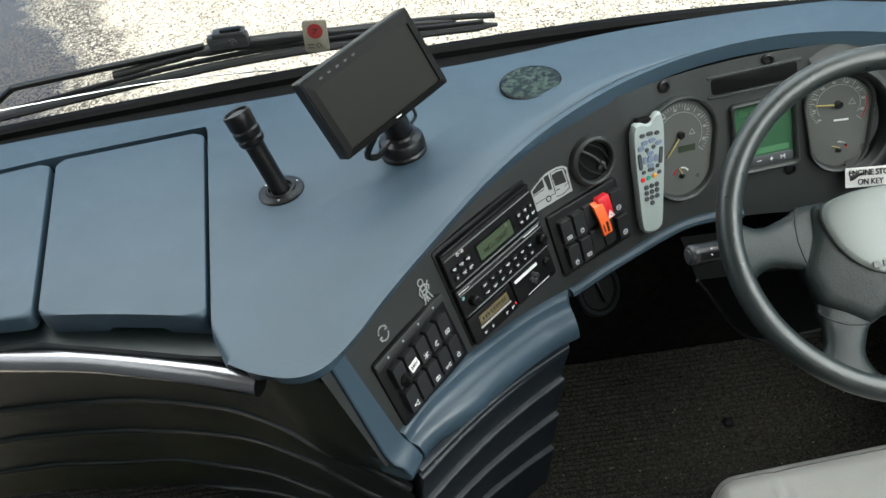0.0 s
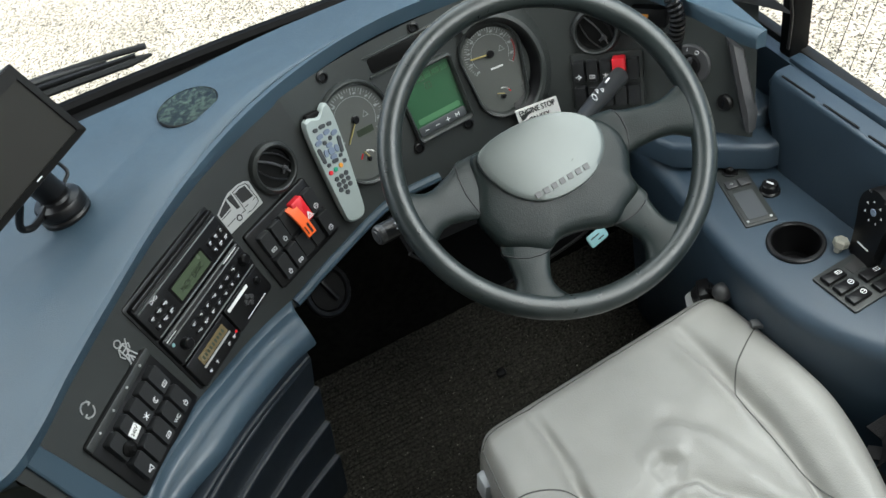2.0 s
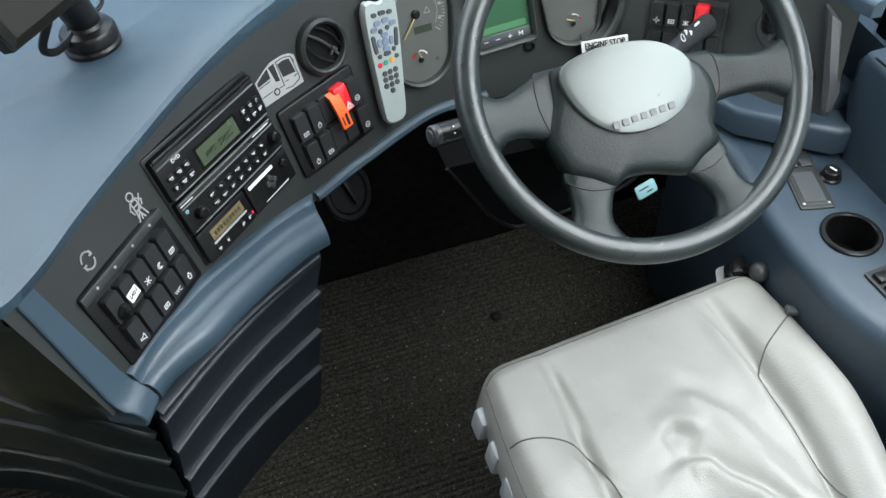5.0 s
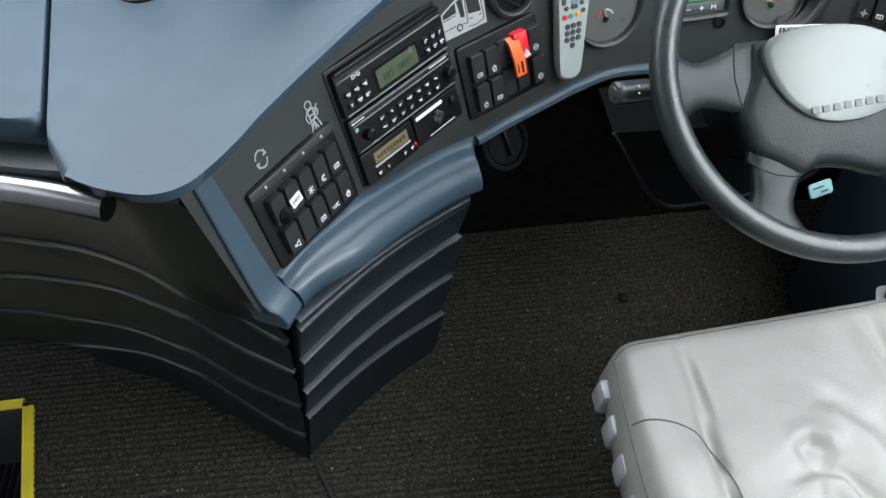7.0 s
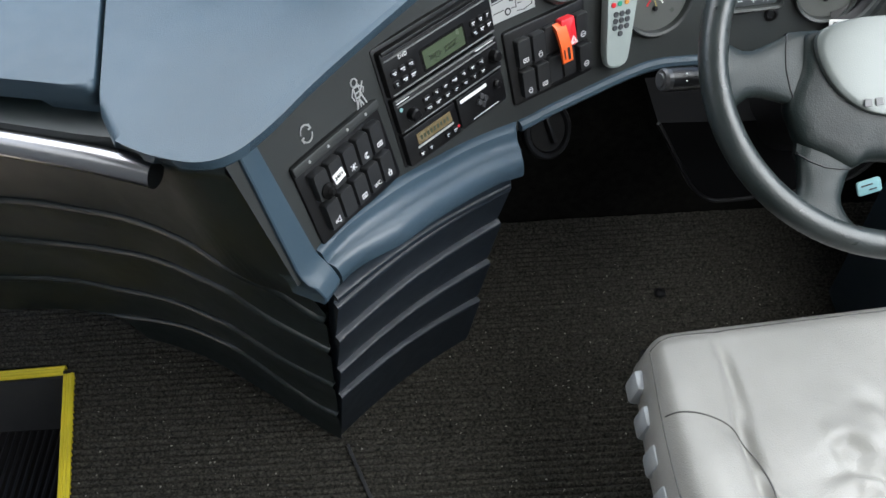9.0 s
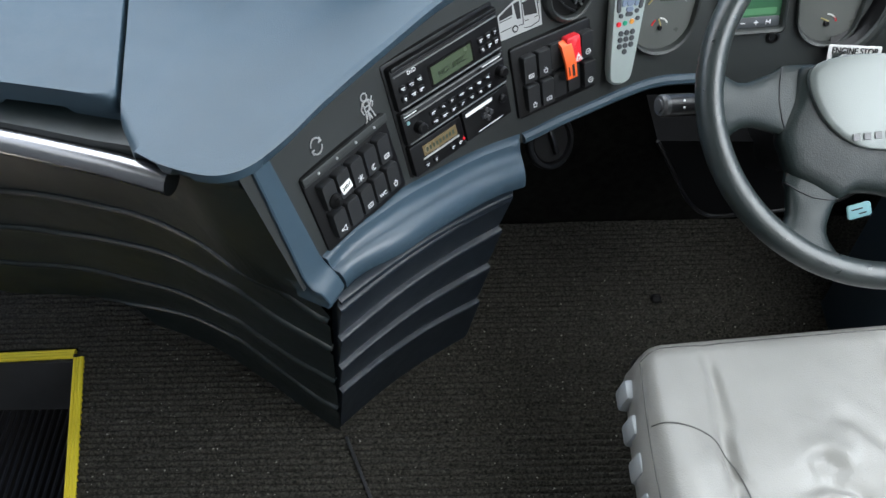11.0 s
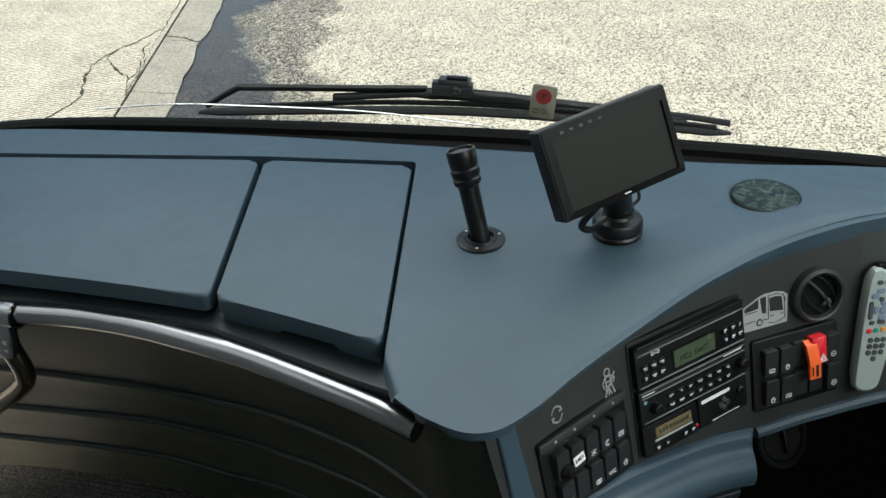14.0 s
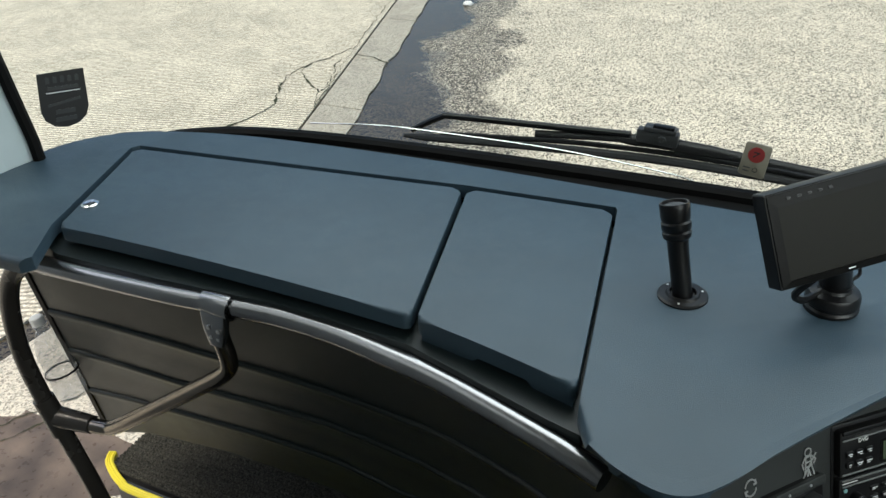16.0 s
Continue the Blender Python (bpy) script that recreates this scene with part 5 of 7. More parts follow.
hz = part("hazard_switch", slab(rounded(0.024, 0.042, 0.003), M2 @ T(0.0290, 0.022, 0.008), 0.014, 0.003), RED, pan2, "red hazard warning switch")
part("sign", strokes([[(-0.006, -0.005), (0.006, -0.005), (0, 0.006), (-0.006, -0.005)], [(-0.003, -0.003), (0.003, -0.003), (0, 0.003), (-0.003, -0.003)]], M2 @ T(0.034, 0.010, 0.0222), 0.0011), WHITE, hz)
bm = bmesh.new()
loft(bm, [[M2 @ Vector((x, y, z)) for y, z in ((0.040, 0.014), (0.034, 0.023), (0.010, 0.030), (-0.014, 0.030), (-0.016, 0.026), (0.008, 0.025), (0.030, 0.018), (0.036, 0.012))] for x in (0.007, 0.0075, 0.0235, 0.024)], close_u=True, caps=True)
gd = part("guard", bm, ORANGE, pan2, "bright orange plastic switch guard")
part("lettering_bar", join(plate(0.004, 0.018, M2 @ pose(0.018, -0.002, 0.0302, 0), 0.0006), plate(0.002, 0.014, M2 @ pose(0.011, -0.002, 0.0302, 0), 0.0006)), INK, gd)

# radio stack
rad = thing("radio", face(0.333, 0.60), "black three-deck car radio and heater control stack", "radio")
M3 = face_frame(0.333, 0.678, 0.0, -1.5)
EDGE = material("radio_lip_grey", (0.105, 0.110, 0.110), 0.34, mottle=0.25, mottle_scale=60)
part("housing", slab(rounded(0.198, 0.166, 0.004), M3, 0.008, 0.0015), BLACK, rad)
top = part("disc_player", slab(rounded(0.190, 0.060, 0.003), M3 @ T(0, 0.048, 0.007), 0.011, 0.002), BLACK, rad)
part("disc_slot", plate(0.150, 0.0035, M3 @ T(0.0, 0.069, 0.0182)), INK, top)
part("upper_edge", slab(rounded(0.186, 0.006, 0.002), M3 @ T(0, 0.0765, 0.017), 0.004, 0.001), BLACK, top)
for y, z in ((0.0665, 0.0180), (0.0735, 0.0180), (0.0215, 0.0178)):
    part("lip", slab(rounded(0.184, 0.0018, 0.0008), M3 @ T(0, y, z), 0.0022, 0.0009, 1), EDGE, top)
for y in (0.0125, 0.0050, -0.0300):
    part("lip", slab(rounded(0.182, 0.0018, 0.0008), M3 @ T(0, y, 0.0168), 0.0018, 0.0007, 1), EDGE, top)
part("display_surround", slab(rounded(0.080, 0.031, 0.003), M3 @ T(0.003, 0.040, 0.0176), 0.0006, 0.0), SCREEN_BLACK, top, "glossy black display surround")
ds = part("display", plate(0.072, 0.024, M3 @ T(0.003, 0.040, 0.0183), 0.0008), LCD_GREEN, top, "grey-green liquid crystal display")
part("lettering", join(*[text_bm("NO  DISC", 0.0120, M3 @ T(0.003 + d, 0.0375, 0.0192), 0.0002) for d in (-0.0004, 0.0, 0.0004)]), LCD_INK, ds)


key_rng = random.Random(5)


def keys(parent, m, xs, ys, w, h, mat=BLACK, printed=True):
    for y in ys:
        for x in xs:
            k = part("key", slab(rounded(w, h, min(w, h) * 0.3, 2), m @ T(x, y), 0.0022, 0.0007, 1), mat, parent)
            if printed:
                wide = w * (0.32 + 0.40 * key_rng.random())
                part("mark", join(plate(wide, h * 0.16, m @ T(x, y + h * 0.12, 0.0022), 0.0003, 0.0002), plate(wide * 0.6, h * 0.12, m @ T(x + w * (key_rng.random() - 0.5) * 0.3, y - h * 0.16, 0.0022), 0.0003, 0.0002)), KEY_PRINT, k)


keys(top, M3 @ T(0, 0, 0.018), (-0.082, -0.068, -0.054), (0.047, 0.033), 0.011, 0.0085)
keys(top, M3 @ T(0, 0, 0.018), (0.058, 0.072, 0.085), (0.047, 0.034), 0.0105, 0.009)
part("lettering", text_bm("DVD", 0.007, M3 @ T(-0.062, 0.062, 0.0183)), PRINT, top)
part("badge_bar", plate(0.020, 0.0012, M3 @ T(-0.082, 0.066, 0.0182)), KEY_PRINT, top)
part("badge_bar", plate(0.026, 0.0012, M3 @ T(0.078, 0.0665, 0.0182)), KEY_PRINT, top)
mid = part("radio_deck", slab(rounded(0.190, 0.048, 0.003), M3 @ T(0, -0.009, 0.007), 0.010, 0.002), BLACK, rad)
part("tape_slot", plate(0.110, 0.0040, M3 @ T(-0.012, 0.009, 0.0172)), INK, mid)
part("badge_bar", plate(0.022, 0.0012, M3 @ T(-0.080, 0.009, 0.0172)), KEY_PRINT, mid)
part("badge_bar", plate(0.034, 0.0012, M3 @ T(0.070, 0.010, 0.0172)), KEY_PRINT, mid)
part("led", cyl(0.0028, 0.001, M3 @ T(-0.086, -0.001, 0.017)), TAG_BLUE, mid)
keys(mid, M3 @ T(0, 0, 0.017), (-0.044, -0.027, -0.010, 0.007, 0.024, 0.041, 0.058), (-0.007,), 0.0125, 0.0065, BLACK)
keys(mid, M3 @ T(0, 0, 0.017), (-0.044, -0.027, -0.010, 0.007, 0.024, 0.041, 0.058), (-0.020,), 0.0125, 0.0065, BLACK)
for x, y in ((-0.072, -0.014), (0.082, -0.010)):
    part("knob", lathe(bmesh.new(), [(0, 0), (0.0085, 0), (0.008, 0.010), (0.006, 0.012), (0, 0.012)], M3 @ T(x, y, 0.017), 24), BLACK, mid)
low = part("heater_control", slab(rounded(0.094, 0.046, 0.003), M3 @ T(-0.048, -0.058, 0.007), 0.010, 0.002), BLACK, rad)
ds = part("display", plate(0.062, 0.015, M3 @ T(-0.044, -0.050, 0.0172), 0.0008), LCD_BROWN, low, "brown liquid crystal display")
bm = bmesh.new()
for k in range(9):
    box(bm, (0.0035, 0.006, 0.0003), M3 @ T(-0.068 + 0.006 * k, -0.050, 0.0182))
part("digits", bm, LCD_INK, ds)
part("trim_line", plate(0.066, 0.003, M3 @ T(-0.044, -0.0610, 0.0172)), SILVER, low)
keys(low, M3 @ T(0, 0, 0.017), (-0.074, -0.058, -0.026, -0.012), (-0.071,), 0.008, 0.008, BLACK)
part("led", cyl(0.0022, 0.0015, M3 @ T(-0.004, -0.070, 0.017)), RED, low)
tac = part("blank_deck", slab(rounded(0.090, 0.046, 0.003), M3 @ T(0.048, -0.058, 0.007), 0.009, 0.002), BLACK, rad)
part("trim_line", plate(0.052, 0.005, M3 @ T(0.034, -0.042, 0.0162)), PRINT, tac, "silver-white strip")
for x, y in ((0.040, -0.058), (0.052, -0.058), (0.046, -0.052), (0.046, -0.064)):
    part("key", cyl(0.0042, 0.004, M3 @ T(x, y, 0.016)), DARK, tac)
part("knob", cyl(0.006, 0.006, M3 @ T(0.078, -0.050, 0.016), 0.002), BLACK, tac)
part("badge_bar", plate(0.050, 0.0012, M3 @ T(0.050, -0.076, 0.0162)), KEY_PRINT, tac)

# emblems stuck on the face
ME = face_frame(0.473, 0.721, 0.001, -1)
em = solo("coach_emblem", slab([(-0.036, -0.023), (0.035, -0.024), (0.0365, 0.0165), (0.030, 0.0215), (0.018, 0.0250), (-0.002, 0.0255), (-0.012, 0.0225), (-0.024, 0.0175), (-0.036, 0.0125)], ME, 0.001), SILVER, "silver foil emblem of a coach", "emblem")
for pts in ([(-0.034, 0.0108), (-0.023, 0.0160), (-0.0115, 0.0205), (-0.012, 0.0070), (-0.034, 0.0052)], [(-0.0090, 0.0212), (0.0010, 0.0218), (0.0005, -0.0030), (-0.0060, -0.0015)], [(0.0060, 0.0175), (0.0160, 0.0185), (0.0265, 0.0160), (0.0285, -0.0050), (0.0070, -0.0015)]):
    part("window", slab(pts, ME @ T(0, 0, 0.001), 0.0004), INK, em)
part("wheel", slab(arc(-0.0105, -0.0140, 0.0052, 0, 360, 16)[:-1], ME @ T(0, 0, 0.001), 0.0004), INK, em)
part("wheel_hub", slab(arc(-0.0105, -0.0140, 0.0032, 0, 360, 12)[:-1], ME @ T(0, 0, 0.0014), 0.0003), SILVER, em)
part("outline", strokes([[(-0.034, -0.0105), (-0.017, -0.0100)], [(-0.004, -0.0115), (0.004, -0.0125), (0.0045, 0.0215)], [(0.0045, -0.0180), (0.016, -0.0200), (0.0300, -0.0170)], [(0.007, -0.0085), (0.0130, -0.0090)], [(0.024, -0.0095), (0.029, -0.0085)], [(-0.034, 0.0028), (-0.014, 0.0040)], [(0.0290, 0.0175), (0.0325, 0.0120), (0.0315, 0.0080)], [(0.0070, 0.0175), (0.0095, 0.0150), (0.0090, 0.0110)], [(0.0045, 0.0215), (0.018, 0.0218), (0.0300, 0.0175), (0.0315, -0.0120), (0.0300, -0.0170)]], ME @ T(0, 0, 0.001), 0.0010), INK, em)
MR = face_frame(0.111, 0.734, 0.0012, 0) @ Matrix.Diagonal((0.66, 0.80, 1, 1))
solo("turning_emblem", strokes([arc(0, 0, 0.013, 20, 160, 10), arc(0, 0, 0.013, 200, 340, 10), [(0.012, 0.009), (0.0135, 0.003), (0.008, 0.003)], [(-0.012, -0.009), (-0.0135, -0.003), (-0.008, -0.003)]], MR, 0.0026, 0.0008), SILVER, "silver ring of two turning arrows", "emblem")
MR = face_frame(0.200, 0.727, 0.0012, 0)
solo("foil_emblem", strokes([arc(0, 0.017, 0.005, 0, 360, 10), [(-0.005, 0.011), (-0.010, 0.004), (-0.008, -0.003)], [(0.005, 0.011), (0.011, 0.005), (0.008, 0.0)], [(-0.005, 0.011), (0.005, 0.011)], [(-0.004, 0.010), (-0.005, -0.004), (-0.009, -0.020), (-0.004, -0.021)], [(0.004, 0.010), (0.005, -0.003), (0.009, -0.019), (0.004, -0.020)], [(0.004, -0.020), (0.0, -0.006), (-0.004, -0.021)], [(-0.004, 0.004), (0.004, 0.004)], [(-0.005, -0.002), (0.005, -0.002)], [(-0.012, -0.018), (0.012, 0.012)]], MR, 0.0017, 0.0008), SILVER, "small silver outline emblem", "emblem")


# air vents
def air_vent(s, z, r, label):
    m = face_frame(s, z, 0.0, 0)
    v = thing("air_vent", face(s, z), label, "air vent", group="air vents")
    part("ring", lathe(bmesh.new(), [(r * 1.18, 0), (r * 1.18, 0.004), (r * 1.12, 0.011), (r * 1.00, 0.0145), (r * 0.93, 0.013), (r * 0.89, 0.008), (r * 0.86, 0.002)], m, 48), FASCIA, v)
    part("throat", lathe(bmesh.new(), [(r * 0.88, 0.006), (r * 0.84, 0.0016), (r * 0.4, 0.0008), (0, 0.0006)], m, 32), SEAL, v)
    turn_ = m @ pose(0, 0, 0, 0, 0, -52)
    for y, bow in ((-0.30, -0.16), (0.06, 0.10), (0.44, 0.16)):
        w = 2 * r * 0.84 * math.sqrt(1 - y * y)
        path = [turn_ @ Vector((w * (k / 12 - 0.5), y * r + bow * r * math.sin(math.pi * k / 12), 0.0065)) for k in range(13)]
        part("slat", tube(bmesh.new(), path, 0.0016 if y != 0.06 else 0.0021, n=8, flat=0.6), BLACK if y != 0.06 else DARK, v)
    part("tab", join(boxm((0.010, 0.005, 0.006), turn_ @ pose(0.016, 0.14 * r, 0.009), 0.0012), boxm((0.004, 0.013, 0.004), turn_ @ pose(0.016, 0.05 * r, 0.008), 0.001)), DARK, v)
    return v


air_vent(0.553, 0.727, 0.0345, "round black swivelling air vent with slats")
air_vent(1.137, 0.709, 0.0345, "round dark air vent behind the wheel rim")


# instrument cluster
clu = thing("instrument_cluster", face(0.85, 0.61), "instrument cluster with two dials and a green display", "instrument cluster")


def tomb(w, h, low, n=14):
    """A dial outline: round above, narrower and rounded below."""
    out = []
    for k in range(n + 1):
        a = math.pi * k / n
        out.append((w / 2 * math.cos(a), h / 2 - w / 2 + w / 2 * math.sin(a)))
    for k in range(n + 1):
        a = math.pi + math.pi * k / n
        out.append((w * low * math.cos(a), -h / 2 + w * low + w * low * math.sin(a)))
    return out


def dial(s, z, w, h, turn, needle, sub):
    m = face_frame(s, z, 0.0, turn)
    outl = tomb(w, h, 0.45 if sub else 0.42)
    d = part("dial", slab(outl, m, 0.0025), DIAL, clu, "grey dial with pale scale marks")
    rows_ = []
    for f, zz in ((1.10, 0.0), (1.10, 0.010), (1.07, 0.014), (1.02, 0.012), (1.0, 0.002)):
        rows_.append([m @ Vector((x * f, y * f, zz)) for x, y in outl])
    bm = bmesh.new()
    loft(bm, rows_, close_u=True)
    part("bezel", bm, CLUSTER, clu)
    cy = h / 2 - w / 2
    mm = m @ T(0, cy, 0.0028)
    bm = bmesh.new()
    for k in range(45):
        a = radians(-40 + 260 * k / 44)
        L = 0.10 if k % 4 == 0 else 0.05
        r1 = w / 2 * 0.90
        box(bm, (r1 * L * 2, 0.0014 if k % 4 == 0 else 0.0008, 0.0004), mm @ Matrix.Rotation(a, 4, "Z") @ T(r1 * (1 - L)))
    part("scale", bm, DIM_PRINT, d)
    part("numbers", join(*[plate(0.0052, 0.0030, mm @ T(w * 0.375 * math.cos(radians(a)), w * 0.375 * math.sin(radians(a)))) for a in range(-20, 221, 30)]), DIM_PRINT, d)
    part("inner_scale", strokes([arc(0, 0, w * 0.33, -30, 210, 24)], mm, 0.0008), DIM_PRINT, d)
    part("needle", boxm((w * 0.36, 0.0022, 0.002), mm @ Matrix.Rotation(radians(needle), 4, "Z") @ pose(w * 0.18, 0, 0.004), 0.0006), NEEDLE, d)
    part("needle_cap", cyl(0.0065, 0.007, mm, 0.002), BLACK, d)
    ms = m @ T(0, -h / 2 + w * 0.34, 0.0028)
    part("small_scale", strokes([arc(0, -0.004, 0.013, 30, 90, 8)], ms, 0.0022), WHITE, d)
    part("red_zone", strokes([arc(0, -0.004, 0.013, 130, 165, 4) if sub else arc(0, -0.004, 0.013, 15, 40, 4)], ms, 0.0024), RED, d)
    part("small_needle", boxm((0.013, 0.0018, 0.0015), ms @ Matrix.Rotation(radians(115 if sub else 160), 4, "Z") @ pose(0.004, 0, 0.003), 0.0005), NEEDLE, d)
    part("small_cap", cyl(0.004, 0.005, ms @ T(0, -0.005), 0.0015), BLACK, d)
    if sub:
        part("odometer", plate(0.030, 0.011, m @ T(0.010, cy - 0.024, 0.0026)), LCD_INK, d)
    else:
        part("red_zone", strokes([arc(0, 0, w * 0.43, -38, 12, 10)], mm, 0.0022), DISC_RED, d)
        part("badge_bar", plate(0.022, 0.003, m @ T(0.004, cy - 0.026, 0.0026)), KEY_PRINT, d)
    part("warning_sign", strokes([[(-0.005, -0.004), (0.005, -0.004), (0, 0.005), (-0.005, -0.004)]], m @ T(0.020, cy + 0.002, 0.0026), 0.0008), DIM_PRINT, d)
    return d


dial(0.708, 0.686, 0.112, 0.158, -6, 232, True)
dial(0.964, 0.681, 0.096, 0.152, 4, 176, False)
MC = face_frame(0.848, 0.676, 0.0, 2)
ds = part("display", slab(rounded(0.092, 0.106, 0.006), MC, 0.0025), LCD_LIT, clu, "green backlit information display")
bm = bmesh.new()
loft(bm, [[MC @ Vector((x * f, y * f, zz)) for x, y in rounded(0.092, 0.106, 0.006)] for f, zz in ((1.13, 0.0), (1.13, 0.012), (1.08, 0.015), (1.02, 0.012), (0.98, 0.002))], close_u=True)
part("display_bezel", bm, CLUSTER, clu)
part("display_sign", join(strokes([[(-0.010, -0.005), (0.010, -0.005), (0.010, 0.005), (-0.010, 0.005), (-0.010, -0.005)]], MC @ T(-0.012, 0.040, 0.0026), 0.001), strokes([[(-0.008, -0.005), (0.008, -0.005), (0.008, 0.005), (-0.008, 0.005), (-0.008, -0.005)]], MC @ T(0.020, 0.041, 0.0026), 0.001), strokes([[(-0.005, -0.005), (0.005, -0.005), (0.005, 0.005), (-0.005, 0.005), (-0.005, -0.005)], [(0, -0.005), (0, 0.005)]], MC @ T(0.0, 0.024, 0.0026), 0.001)), LCD_GREEN, ds)
part("status_band", slab(rounded(0.078, 0.010, 0.003), MC @ T(0, -0.028, 0.0024), 0.0004), LCD_BAND, ds)
part("menu_band", slab(rounded(0.080, 0.012, 0.005), MC @ T(0.002, 0.041, 0.0022), 0.0003), LCD_BAND, ds)
part("key_strip", slab(rounded(0.088, 0.016, 0.003), MC @ T(0, -0.044, 0.002), 0.003, 0.001), KEY_DARK, ds)
part("key_signs", strokes([[(-0.034, -0.044), (-0.028, -0.044)], [(-0.014, -0.044), (-0.008, -0.044)], [(0.006, -0.044), (0.012, -0.044)], [(0.009, -0.047), (0.009, -0.041)], [(0.024, -0.047), (0.024, -0.041), (0.027, -0.045), (0.030, -0.041), (0.030, -0.047)]], MC @ T(0, 0, 0.0052), 0.0011), PRINT, ds)
# warning lamp strip above the display
ML = face_frame(0.835, 0.766, 0.0, 1)
st = part("lamp_strip", slab(rounded(0.135, 0.026, 0.006), ML, 0.004, 0.001), SCREEN_BLACK, clu)
part("lamp_strip_rim", join(slab(rounded(0.146, 0.004, 0.001), ML @ T(0, -0.016), 0.008, 0.001), slab(rounded(0.146, 0.004, 0.001), ML @ T(0, 0.016), 0.008, 0.001)), CLUSTER, clu)
for s, z in ((0.792, 0.612), (0.891, 0.611), (0.695, 0.790), (0.857, 0.790)):
    part("screw_cup", lathe(bmesh.new(), [(0.0095, 0.0), (0.0095, 0.004), (0.0065, 0.005), (0.005, 0.0015), (0, 0.001)], face_frame(s, z), 20), BLACK, clu)
# cowl sweeping round the right-hand dial
bm = bmesh.new()
rows_, wall_ = [], []
for k in range(25):
    a = radians(118 - 200 * k / 24)
    mm = face_frame(0.966, 0.682, 0, 4)
    rx, ry = 0.072, 0.090
    c = Vector((rx * math.cos(a), ry * math.sin(a), 0))
    rows_.append([mm @ (c * f + Vector((0, 0, z))) for f, z in ((0.96, 0.024), (1.00, 0.0275), (1.08, 0.026), (1.20, 0.013), (1.36, 0.0))])
    wall_.append([mm @ (c * f + Vector((0, 0, z))) for f, z in ((0.78, 0.004), (0.86, 0.012), (0.93, 0.020), (0.96, 0.024))])
loft(bm, rows_)
part("dial_cowl", bm, CLUSTER, clu)
# inner wall in black, which stands for the shadow in the recess
part("cowl_shaded_wall", loft(bmesh.new(), wall_), BLACK, clu)

# engine stop notice standing on the face
MN = face_frame(1.019, 0.599, 0.024, 7)
MN = MN @ Matrix.Diagonal((0.93, 0.93, 1, 1))
nt_ = solo("notice", slab(rounded(0.078, 0.036, 0.002), MN, 0.0015, 0.0004, 1), WHITE, "white notice with bold black capitals", "notice")
part("lettering", join(*[text_bm(s_, 0.0135, MN @ T(dx, y_, 0.0017 + 0.0002 * abs(dx) / 0.0004) @ Matrix.Diagonal((0.80, 1.12, 1, 1))) for s_, y_ in (("ENGINE STOP", 0.0085), ("ON KEY", -0.0085)) for dx in (-0.0004, 0.0004)]), INK, nt_)

# third switch panel
pan3 = thing("switch_panel", face(1.15, 0.58), "black switch panel with a red guarded switch", "switch panel", group="switch panels")
M4 = face_frame(1.153, 0.628, 0.0, 2)
part("frame", slab(rounded(0.118, 0.100, 0.005), M4, 0.008, 0.003), FASCIA, pan3)
for r, row in enumerate((("sun", "box", "fan", None, "none"), ("none", "fan", "none", "none", "none"))):
    for c, ic in enumerate(row):
        if ic:
            rocker(pan3, M4 @ T(-0.044 + 0.022 * c, 0.022 - 0.044 * r, 0.008), ic, 0.0185, 0.036)
gd = part("guarded_switch", slab(rounded(0.021, 0.040, 0.003), M4 @ T(0.022, 0.024, 0.008), 0.018, 0.003), RED, pan3, "bright red guarded switch")
part("window", plate(0.010, 0.022, M4 @ T(0.022, 0.024, 0.0182)), WHITE, gd)

# light switch and key lock
MK = face_frame(1.292, 0.662)
lk = thing("light_switch", face(1.292, 0.662), "round dark grey rotary light switch", "switch")
part("dial_plate", lathe(bmesh.new(), [(0, 0), (0.033, 0), (0.033, 0.004), (0.030, 0.006), (0, 0.006)], MK, 36), DARK, lk)
part("knob", lathe(bmesh.new(), [(0, 0.006), (0.018, 0.006), (0.016, 0.012), (0, 0.012)], MK, 28), BLACK, lk)
part("grip", boxm((0.008, 0.032, 0.014), MK @ pose(0, 0, 0.017, 0, 0, -12), 0.003), DARK, lk)
part("marks", join(text_bm("I", 0.008, MK @ T(-0.006, 0.024, 0.0062)), strokes([arc(0.010, 0.022, 0.003, 0, 360, 8)], MK @ T(0, 0, 0.0061), 0.0008)), PRINT, lk)
MK = face_frame(1.362, 0.617)
kl = thing("key_lock", face(1.362, 0.617), "small black key lock", "lock")
part("barrel", cyl(0.013, 0.008, MK, 0.003), BLACK, kl)
part("key_slot", plate(0.003, 0.012, MK @ T(0, 0, 0.008)), CHROME, kl)

# remote control on the face
rc = thing("remote_control", face(0.632, 0.58), "pale grey television remote control with dark and blue keys", "remote control")
MRC = face_frame(0.637, 0.672, 0.016, -9)
bm = bmesh.new()
ro = [(p.x, p.y) for p in spline([(0.0, -0.098, 0), (0.014, -0.094, 0), (0.019, -0.080, 0), (0.0225, -0.030, 0), (0.0262, 0.030, 0), (0.0268, 0.080, 0), (0.022, 0.097, 0), (0.013, 0.095, 0), (0.006, 0.086, 0), (0.0, 0.083, 0), (-0.006, 0.084, 0), (-0.016, 0.087, 0), (-0.0262, 0.078, 0), (-0.0262, 0.030, 0), (-0.0225, -0.030, 0), (-0.019, -0.080, 0), (-0.014, -0.094, 0)], 3, closed=True)]
rows_ = [[MRC @ Vector((x * f, y * f, z)) for x, y in ro] for f, z in ((0.90, -0.012), (1.0, -0.004), (1.0, 0.004), (0.96, 0.008), (0.5, 0.0085))]
loft(bm, rows_, close_u=True, caps=True)
part("case", bm, REMOTE, rc)
